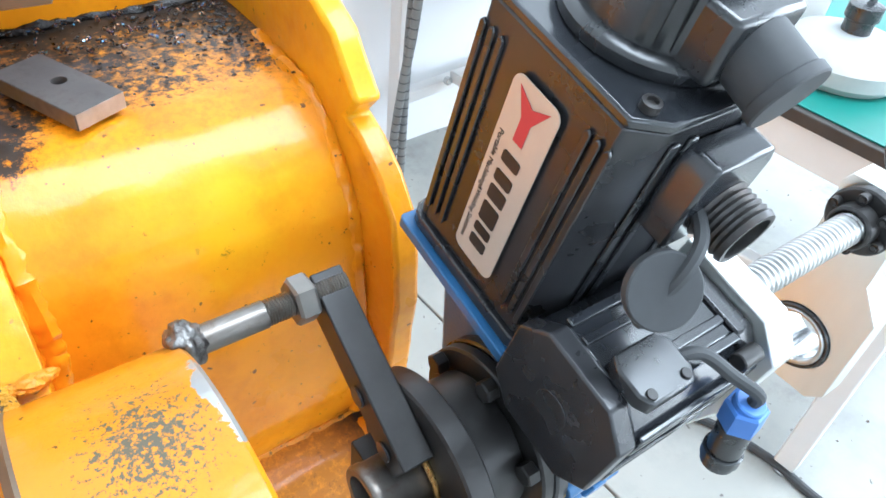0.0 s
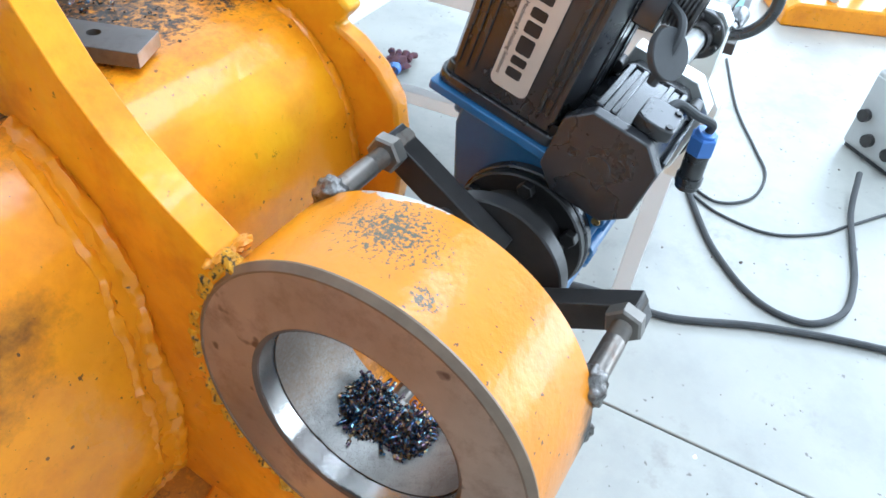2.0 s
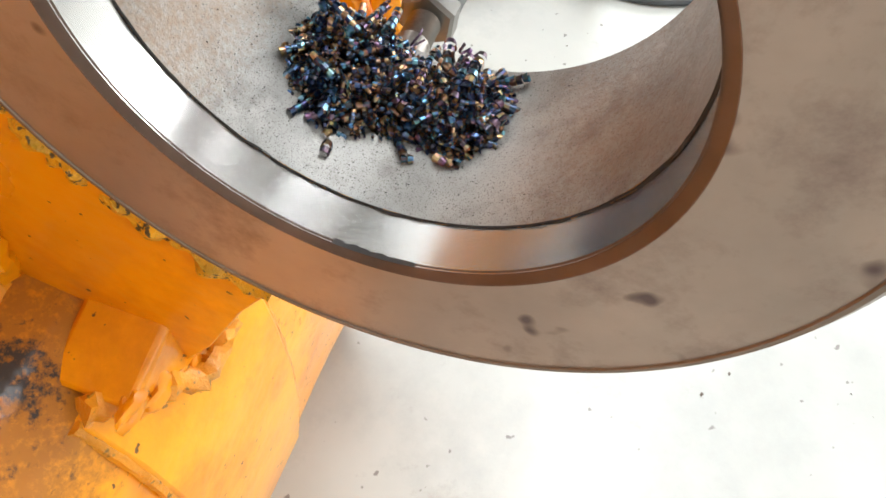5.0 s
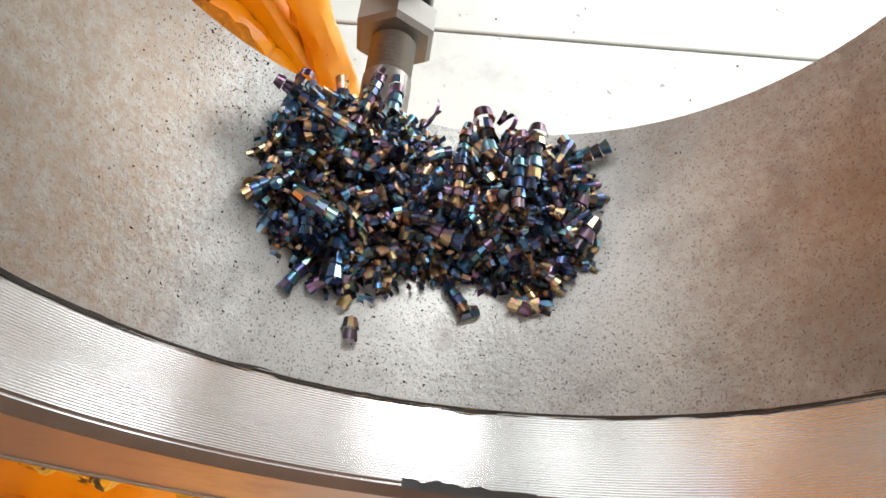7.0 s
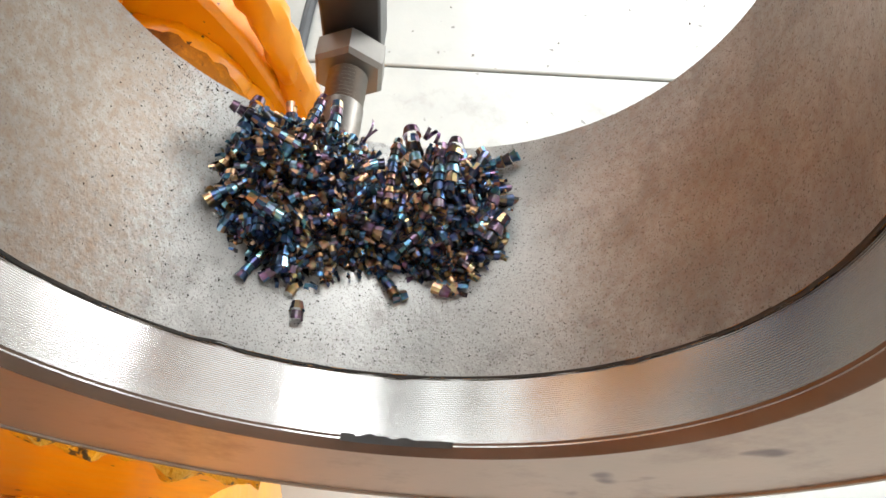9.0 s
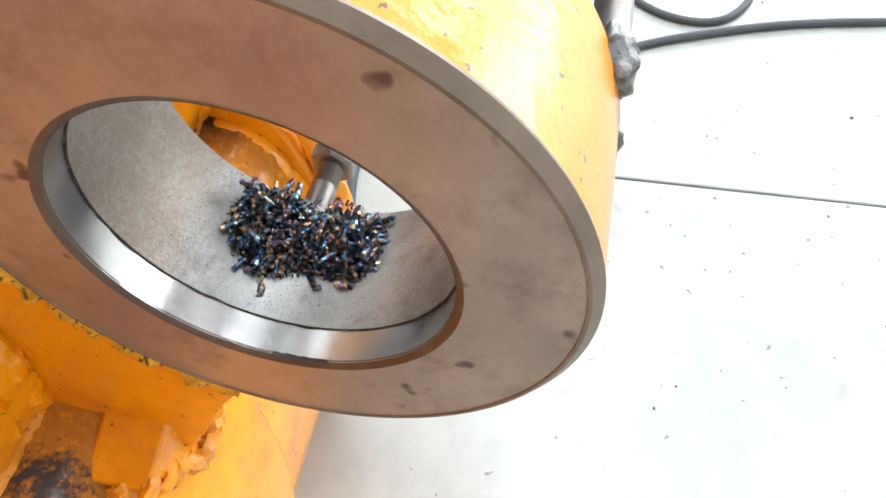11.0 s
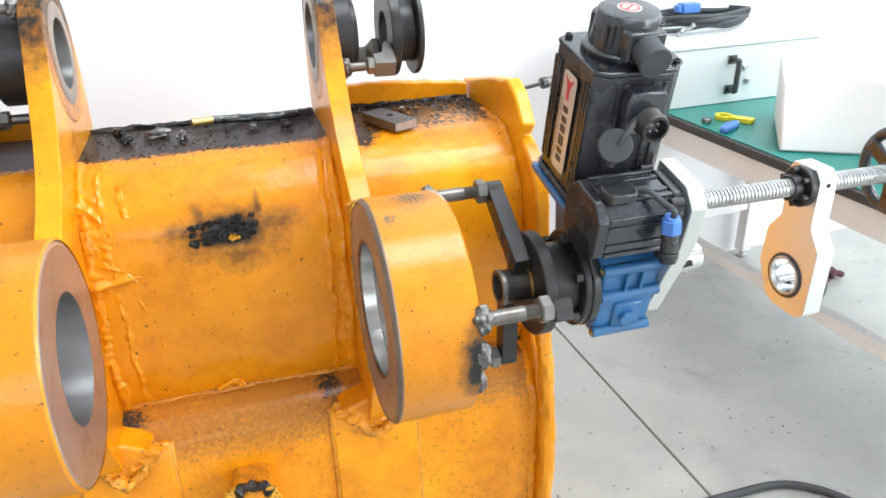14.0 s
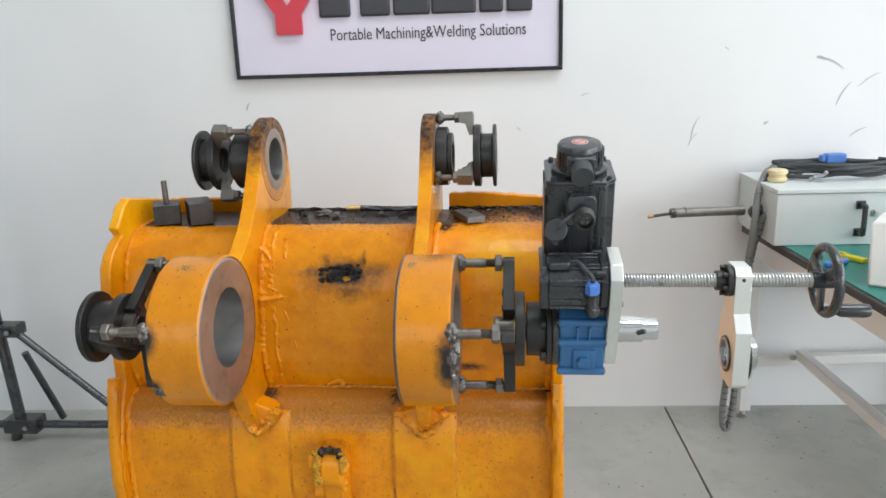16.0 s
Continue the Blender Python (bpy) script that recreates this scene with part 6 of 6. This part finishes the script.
lathe(bm, [(0.0005, 0.0235), (0.012, 0.0235), (0.028, 0.018), (0.034, 0.011)], 26, pose(0, 0.12, 0.077, 0, 0, 180))
part("hose_gland", bm, black_plastic, ctrl)
for y, z in ((0.21, 0.105), (0.06, 0.055), (0.06, 0.10), (0.19, 0.05), (0.1, 0.035)):
    bm = bmesh.new()
    rod(bm, (-0.0002, y, z), (-0.002, y, z), 0.0022, 10)
    part("rivet", bm, machine_grey, ctrl)

# cream roller on the lid, coil of cable, blue plug
bm = bmesh.new()
lathe(bm, [(0.0, 0.024), (0.004, 0.028), (0.012, 0.028), (0.015, 0.024), (0.022, 0.024), (0.026, 0.029), (0.035, 0.028), (0.038, 0.023)], 36, pose(0.045, 0.13, CH + 0.0145, 0, -90, 0))
roller = part("nylon_roller", bm, cream, at=ctrl.matrix_basis)
tagged(roller, "cream nylon roller standing on the control box lid", "roller")
random.seed(3)
pts = []
for k in range(50):
    a = k * 0.52
    pts.append((0.245 + (0.165 + 0.022 * math.sin(k * 1.1)) * math.cos(a), 0.205 + (0.080 + 0.012 * math.cos(k * 1.7)) * math.sin(a), CH + 0.021 + 0.00085 * k + 0.004 * math.sin(k * 2.3)))
bm = bmesh.new()
tube(bm, pts, 0.0062, 8, steps=5)
coil = part("cable_coil", bm, rubber, at=ctrl.matrix_basis)
tagged(coil, "coil of black cable lying on the control box lid", "cable")
bm = bmesh.new()
box(bm, (0.235, 0.235, CH + 0.05), (0.295, 0.270, CH + 0.078))
box(bm, (0.22, 0.240, CH + 0.054), (0.236, 0.265, CH + 0.074))
part("blue_plug", bm, blue_plastic, coil, "blue industrial plug", bevel=0.004)
bm = bmesh.new()
tube(bm, [(0.13, 0.10, CH + 0.024), (0.15, 0.12, CH + 0.026), (0.17, 0.11, CH + 0.034), (0.175, 0.10, CH + 0.045)], 0.006, 8)
part("grey_clip", bm, zinc, coil)

# torch and its hose
bm = bmesh.new()
lathe(bm, [(0.0, 0.007), (0.004, 0.0125), (0.012, 0.0125), (0.013, 0.0142), (0.205, 0.0142), (0.206, 0.016), (0.225, 0.016)], 26, pose(0.668, 1.04, -0.024, 0, 0, 8))
torch = part("welding_torch", bm, dull_nickel)
tagged(torch, "slim metal welding torch with a copper tip on the bench", "torch")
bm = bmesh.new()
rod(bm, (0.612, 1.032, -0.031), (0.672, 1.040, -0.0245), 0.0048)
part("torch_neck", bm, black_oxide, torch)
bm = bmesh.new()
rod(bm, (0.598, 1.030, -0.033), (0.614, 1.0325, -0.031), 0.0056)
part("torch_tip", bm, copper, torch, "copper contact tip")
bm = bmesh.new()
rod(bm, (0.667, 1.0395, -0.025), (0.680, 1.041, -0.0235), 0.0155, 24)
part("torch_ring", bm, black_plastic, torch)
bm = bmesh.new()
rod(bm, (0.708, 1.045, -0.0215), (0.710, 1.0455, -0.0215), 0.0146, 24)
part("torch_ring", bm, black_plastic, torch)


def ribbed_hose(pts, r):
    bm = bmesh.new()
    tube(bm, pts, r, 12, steps=10)
    o = part("hose", bm, hose_grey)
    P = [Vector(p) for p in pts]
    bm = bmesh.new()
    L = [0.0]
    for a, b in zip(P, P[1:]):
        L.append(L[-1] + (b - a).length)
    k = 0.02
    while k < L[-1]:
        i = max(j for j in range(len(L)) if L[j] <= k)
        if i >= len(P) - 1:
            break
        t = (k - L[i]) / (L[i + 1] - L[i])
        c, d = P[i].lerp(P[i + 1], t), (P[i + 1] - P[i]).normalized()
        m = Matrix.Translation(c) @ d.to_track_quat("X", "Z").to_matrix().to_4x4()
        lathe(bm, [(-0.0015, r * 1.0), (0, r * 1.07), (0.0015, r * 1.0)], 12, m)
        k += 0.022
    part("ribbing", bm, rubber, o, "dark ribbing along the hose")
    return o


tagged(ribbed_hose([(1.08, 1.15, 0.078), (1.02, 1.14, 0.090), (0.965, 1.11, 0.088), (0.925, 1.05, 0.03), (0.908, 1.012, -0.05), (0.90, 1.015, -0.17), (0.890, 1.02, -0.30), (0.878, 1.03, -0.42), (0.868, 1.04, -0.56), (0.862, 1.04, -0.68),
                    (0.868, 1.04, -0.74), (0.885, 1.042, -0.74), (0.897, 1.05, -0.66), (0.905, 1.06, -0.45), (0.912, 1.06, -0.25), (0.92, 1.04, -0.12), (0.934, 1.02, -0.04), (0.95, 1.012, -0.026)], 0.0105),
       "grey ribbed hose looping down from the control box", "hose")

# white wrapped machine on the mat, with a dark knob and leads
bm = bmesh.new()
low = [(0.0, 0.0), (0.16, 0.012), (0.31, 0.0), (0.33, 0.29), (0.16, 0.31), (0.01, 0.28)]
top = [(-0.012, 0.03), (0.13, 0.075), (0.30, -0.02), (0.35, 0.28), (0.17, 0.30), (0.0, 0.27)]
lift = [0.150, 0.168, 0.128, 0.160, 0.175, 0.165]
a = [bm.verts.new((x, y, 0)) for x, y in low]
b = [bm.verts.new((x, y, z)) for (x, y), z in zip(top, lift)]
c = bm.verts.new((0.16, 0.19, 0.172))
bm.faces.new(a[::-1])
for k in range(6):
    j = (k + 1) % 6
    bm.faces.new((a[k], a[j], b[j], b[k]))
    bm.faces.new((b[k], b[j], c))
wrap = part("wrapped_unit", bm, white_bag, at=pose(1.035, 0.555, ZF + BH + 0.0008, 0, 0, -34), bevel=0.006)
tagged(wrap, "white folded packaging foam block standing on the green mat", "packaging")
bm = bmesh.new()
lathe(bm, [(0.0, 0.09), (0.012, 0.10), (0.035, 0.10), (0.05, 0.085), (0.062, 0.05), (0.066, 0.024)], 40, pose(1.195, 0.285, ZF + BH + 0.0008, 0, -90, 0))
base = part("round_base", bm, machine_grey)
tagged(base, "grey rounded plastic base with a black socket on the mat", "base unit")
bm = bmesh.new()
lathe(bm, [(0.0665, 0.022), (0.085, 0.022), (0.088, 0.026), (0.108, 0.026), (0.110, 0.018)], 28, pose(1.195, 0.285, ZF + BH, 0, -90, 0))
part("socket", bm, black_plastic, base)
bm = bmesh.new()
tube(bm, [(1.21, 0.285, 0.0), (1.24, 0.30, 0.05), (1.32, 0.28, 0.04), (1.36, 0.20, -0.05), (1.33, 0.10, -0.095), (1.28, 0.14, -0.095), (1.38, 0.21, -0.095), (1.50, 0.2, -0.095)], 0.006, 8)
tagged(part("bench_cable", bm, rubber), "black cable looping over the bench mat", "cable")

# small tools
bm = bmesh.new()
prism(bm, arc_pts((0, 0), 0.022, 20, 340, 18) + arc_pts((0, 0), 0.013, 340, 20, 18), 0, 0.012, "z")
box(bm, (0.018, -0.012, 0), (0.075, 0.012, 0.012))
o = part("spanner", bm, tool_yellow, at=pose(1.075, 0.815, ZF + BH + 0.0008, 0, 0, -55), bevel=0.002)
tagged(o, "yellow plastic handled tool lying on the mat", "hand tool", group="hand tools")
bm = bmesh.new()
prism(bm, [(-0.04, -0.012), (0.0, -0.016), (0.03, -0.012), (0.045, -0.004), (0.045, 0.008), (0.02, 0.014), (-0.02, 0.012), (-0.042, 0.006)], 0, 0.014, "z")
o = part("blue_tool", bm, blue_plastic, at=pose(1.035, 0.735, ZF + BH + 0.0008, 0, 0, 30), bevel=0.004)
tagged(o, "blue plastic tool lying on the mat", "hand tool", group="hand tools")
bm = bmesh.new()
hexagon(bm, (0, 0, 0.0), (0, 0, 0.012), 0.012)
o = part("loose_nut", bm, rod_steel, at=pose(1.015, 0.80, ZF + BH + 0.001))
tagged(o, "small brown nut lying on the mat", "nut")

# ---- sign on the wall ----
SW, SH = 1.05, 0.52
sign = thing("wall_sign", "pale lilac wall sign with dark print, black frame", "sign", ROOM @ pose(-0.905, -0.002, 1.183, 90, 0, 0))
sign_x0 = -0.52
bm = bmesh.new()
box(bm, (sign_x0 + 0.008, 0.008, 0.002), (sign_x0 + SW - 0.008, SH - 0.008, 0.012))
part("sign_panel", bm, sign_face, sign)
for lo, hi in (((0, 0), (SW, 0.012)), ((0, SH - 0.012), (SW, SH)), ((0, 0.012), (0.012, SH - 0.012)), ((SW - 0.012, 0.012), (SW, SH - 0.012))):
    bm = bmesh.new()
    box(bm, (sign_x0 + lo[0], lo[1], 0.0), (sign_x0 + hi[0], hi[1], 0.022))
    part("frame", bm, sign_frame, sign, bevel=0.002)
words("sign_words", "Portable Machining&Welding Solutions", 0.052, 0.0006, sign_dark, sign, pose(sign_x0 + 0.625, 0.112, 0.013), extent=0.62)
bm = bmesh.new()
prism(bm, [(sign_x0 + x, y + 0.006) for x, y in ((0.145, 0.128), (0.228, 0.128), (0.228, 0.19), (0.29, 0.28), (0.235, 0.28), (0.186, 0.215), (0.14, 0.28), (0.085, 0.28), (0.145, 0.19))], 0.0125, 0.030, "z")
part("sign_mark", bm, sign_red, sign, "raised red mark")
for x0, x1 in ((0.285, 0.385), (0.415, 0.51), (0.52, 0.635), (0.64, 0.78), (0.79, 0.865), (0.875, 0.955)):
    bm = bmesh.new()
    box(bm, (sign_x0 + x0, 0.182, 0.0125), (sign_x0 + x1, 0.272, 0.026))
    part("letter_bar", bm, sign_dark, sign, bevel=0.008)

# ---- floor things ----


def cable(name, pts, r, label):
    bm = bmesh.new()
    tube(bm, [(x, y, ZF + z) for x, y, z in pts], r, 10, steps=10)
    return tagged(part(name, bm, rubber), label, "cable", group="floor cables")


cable("power_cable", [(0.42, 0.05, 0.009), (0.52, 0.18, 0.009), (0.66, 0.235, 0.009), (0.80, 0.245, 0.009), (0.94, 0.235, 0.009), (1.03, 0.16, 0.009), (1.075, 0.03, 0.009), (1.09, -0.12, 0.009), (1.20, -0.33, 0.009), (1.30, -0.60, 0.009), (1.38, -1.0, 0.009), (1.5, -1.6, 0.009)], 0.009, "thick black power cable snaking over the floor")
cable("welder_cable", [(1.70, 0.02, 0.008), (1.56, -0.05, 0.008), (1.40, -0.15, 0.008), (1.28, -0.28, 0.008), (1.27, -0.40, 0.008), (1.36, -0.475, 0.008), (1.50, -0.485, 0.008), (1.66, -0.46, 0.010), (1.80, -0.435, 0.02), (1.93, -0.42, 0.07)], 0.0085, "thick black cable curving to the welder case")
cable("thin_cable", [(1.66, -0.0, 0.005), (1.62, -0.10, 0.005), (1.70, -0.18, 0.005), (1.85, -0.19, 0.005), (1.98, -0.13, 0.005), (2.2, -0.02, 0.005), (2.55, 0.10, 0.005)], 0.0042, "thin black cable looping on the floor")
cable("thin_cable", [(1.62, -0.02, 0.004), (1.57, -0.12, 0.004), (1.57, -0.26, 0.004), (1.66, -0.38, 0.004), (1.76, -0.45, 0.005), (1.95, -0.60, 0.004), (2.1, -0.9, 0.004)], 0.0042, "thin black cable lying on the floor")

case = thing("welder_case", "grey portable welder case with sockets standing on the floor", "welder", pose(2.20, -0.50, ZF, 0, 0, -38))
bm = bmesh.new()
box(bm, (-0.08, -0.10, 0.012), (0.30, 0.12, 0.27))
part("case", bm, machine_grey, case, bevel=0.012)
bm = bmesh.new()
box(bm, (-0.086, -0.09, 0.03), (-0.0803, 0.11, 0.25))
fp = part("front_panel", bm, machine_grey, case, bevel=0.002)
for y, z in ((-0.05, 0.07), (0.03, 0.07), (0.08, 0.13)):
    bm = bmesh.new()
    rod(bm, (-0.0862, y, z), (-0.105, y, z), 0.020, 22)
    part("socket", bm, black_oxide, fp)
for x in (-0.05, 0.27):
    bm = bmesh.new()
    box(bm, (x - 0.02, -0.09, 0.0), (x + 0.02, 0.11, 0.0118))
    part("foot", bm, rubber, case)
bm = bmesh.new()
tube(bm, [(-0.03, 0.01, 0.27), (-0.03, 0.01, 0.31), (0.05, 0.01, 0.325), (0.17, 0.01, 0.325), (0.25, 0.01, 0.31), (0.25, 0.01, 0.27)], 0.012, 10)
part("handle", bm, black_plastic, case)



def glove(m, seed):
    g = thing("work_glove", "crumpled dark red and blue work glove on the floor", "glove", m, "work gloves")
    bm = bmesh.new()
    blob(bm, (0, 0, 0.019), 0.036, seed, (1.3, 1.0, 0.52), 0.5, 3, 1.9)
    part("palm", bm, cloth_mat, g)
    for k in range(4):
        bm = bmesh.new()
        a = 0.25 * (k - 1.5)
        tube(bm, [(0.035, 0.018 * (k - 1.5), 0.017), (0.062, 0.022 * (k - 1.5), 0.022 + 0.004 * (k % 2)), (0.085, 0.025 * (k - 1.5) + 0.006 * math.sin(seed + k), 0.014)], 0.0105, 10, bumpy=0.25)
        part("finger", bm, cloth_mat, g)
    bm = bmesh.new()
    lathe(bm, [(-0.062, 0.017), (-0.05, 0.020), (-0.038, 0.021)], 20, pose(0, 0, 0.021))
    part("cuff", bm, blue_plastic, g, "blue knitted cuff")


glove(pose(1.60, 1.01, ZF, 0, 0, 150), 2)
glove(pose(1.68, 1.00, ZF, 0, 0, 20), 5)

# folding stand behind the bucket
stand = thing("folding_stand", "black steel tripod stand with diagonal stays on the floor", "stand", pose(-1.50, 0.93, ZF))
for p, q, r in (((0.0, 0.0, 0.05), (-0.05, -0.01, 1.1), 0.018), ((0.035, 0.0, 0.40), (0.40, 0.01, 0.06), 0.012), ((-0.1, 0.0, 0.055), (0.45, 0.01, 0.058), 0.014), ((0.02, 0.05, 0.30), (0.07, 0.12, 0.02), 0.012), ((-0.02, -0.02, 0.40), (-0.3, -0.2, 0.02), 0.013), ((0.45, 0.01, 0.058), (0.46, 0.01, 0.0), 0.016), ((-0.02, 0.0, 0.06), (-0.03, 0.0, 0.0), 0.018)):
    bm = bmesh.new()
    rod(bm, p, q, r, 14)
    part("tube_leg", bm, black_gloss, stand)
bm = bmesh.new()
box(bm, (-0.05, -0.03, 0.385), (0.06, 0.03, 0.425))
part("joint_block", bm, black_plastic, stand, bevel=0.004)
bm = bmesh.new()
box(bm, (-0.05, -0.032, 0.035), (0.07, 0.032, 0.085))
part("joint_block", bm, black_plastic, stand, bevel=0.004)
for z in (0.405, 0.06):
    bm = bmesh.new()
    hexagon(bm, (0.035, -0.034, z), (0.035, -0.042, z), 0.008)
    part("bolt", bm, zinc, stand)

# yellow machine frame further off to the right
far = thing("yellow_machine", "low yellow machine base with grey steel struts on the floor", "machine", pose(3.2, -0.26, ZF, 0, 0, -62))
bm = bmesh.new()
prism(bm, [(-0.30, 0.0), (0.30, 0.0), (0.30, 0.07), (0.26, 0.10), (-0.26, 0.10), (-0.30, 0.07)], -0.02, 0.26, "y")
part("body", bm, paint, far, bevel=0.01)
for p, q in (((-0.10, 0.05, 0.10), (0.06, 0.05, 0.52)), ((0.16, 0.05, 0.10), (0.0, 0.05, 0.52)), ((-0.2, 0.2, 0.10), (-0.05, 0.2, 0.52)), ((0.1, 0.2, 0.10), (0.0, 0.2, 0.5))):
    bm = bmesh.new()
    rod(bm, p, q, 0.022, 12)
    part("strut", bm, machine_grey, far)
bm = bmesh.new()
ring_solid(bm, -0.02, 0.02, 0.09, 0.17, 36, pose(0.02, 0.14, 0.56, 0, 0, 90))
part("wheel", bm, rubber, far, "dark rubber wheel")

# floor crumbs
random.seed(31)
bm = bmesh.new()
for k in range(190):
    x, y = random.uniform(0.35, 2.2), random.uniform(-1.2, 1.15)
    s = random.uniform(0.0008, 0.0026) * (2.0 if random.random() < 0.05 else 1)
    blob(bm, (x, y, ZF + s * 0.3), s, k, (random.uniform(0.7, 1.8), 1, 0.5), 0.6, 1)
tagged(part("floor_grit", bm, joint_dirt), "small dark crumbs of dirt on the concrete", "grit", kind="stuff")
bm = bmesh.new()
blob(bm, (0.763, -0.281, ZF - 0.001), 0.006, 3, (1.2, 1, 0.35), 0.4, 2)
blob(bm, (0.80, -0.62, ZF - 0.001), 0.004, 5, (1.2, 1, 0.35), 0.4, 2)
tagged(part("paint_fleck", bm, wall_paint), "small white fleck of paint on the floor joint", "fleck", kind="stuff")
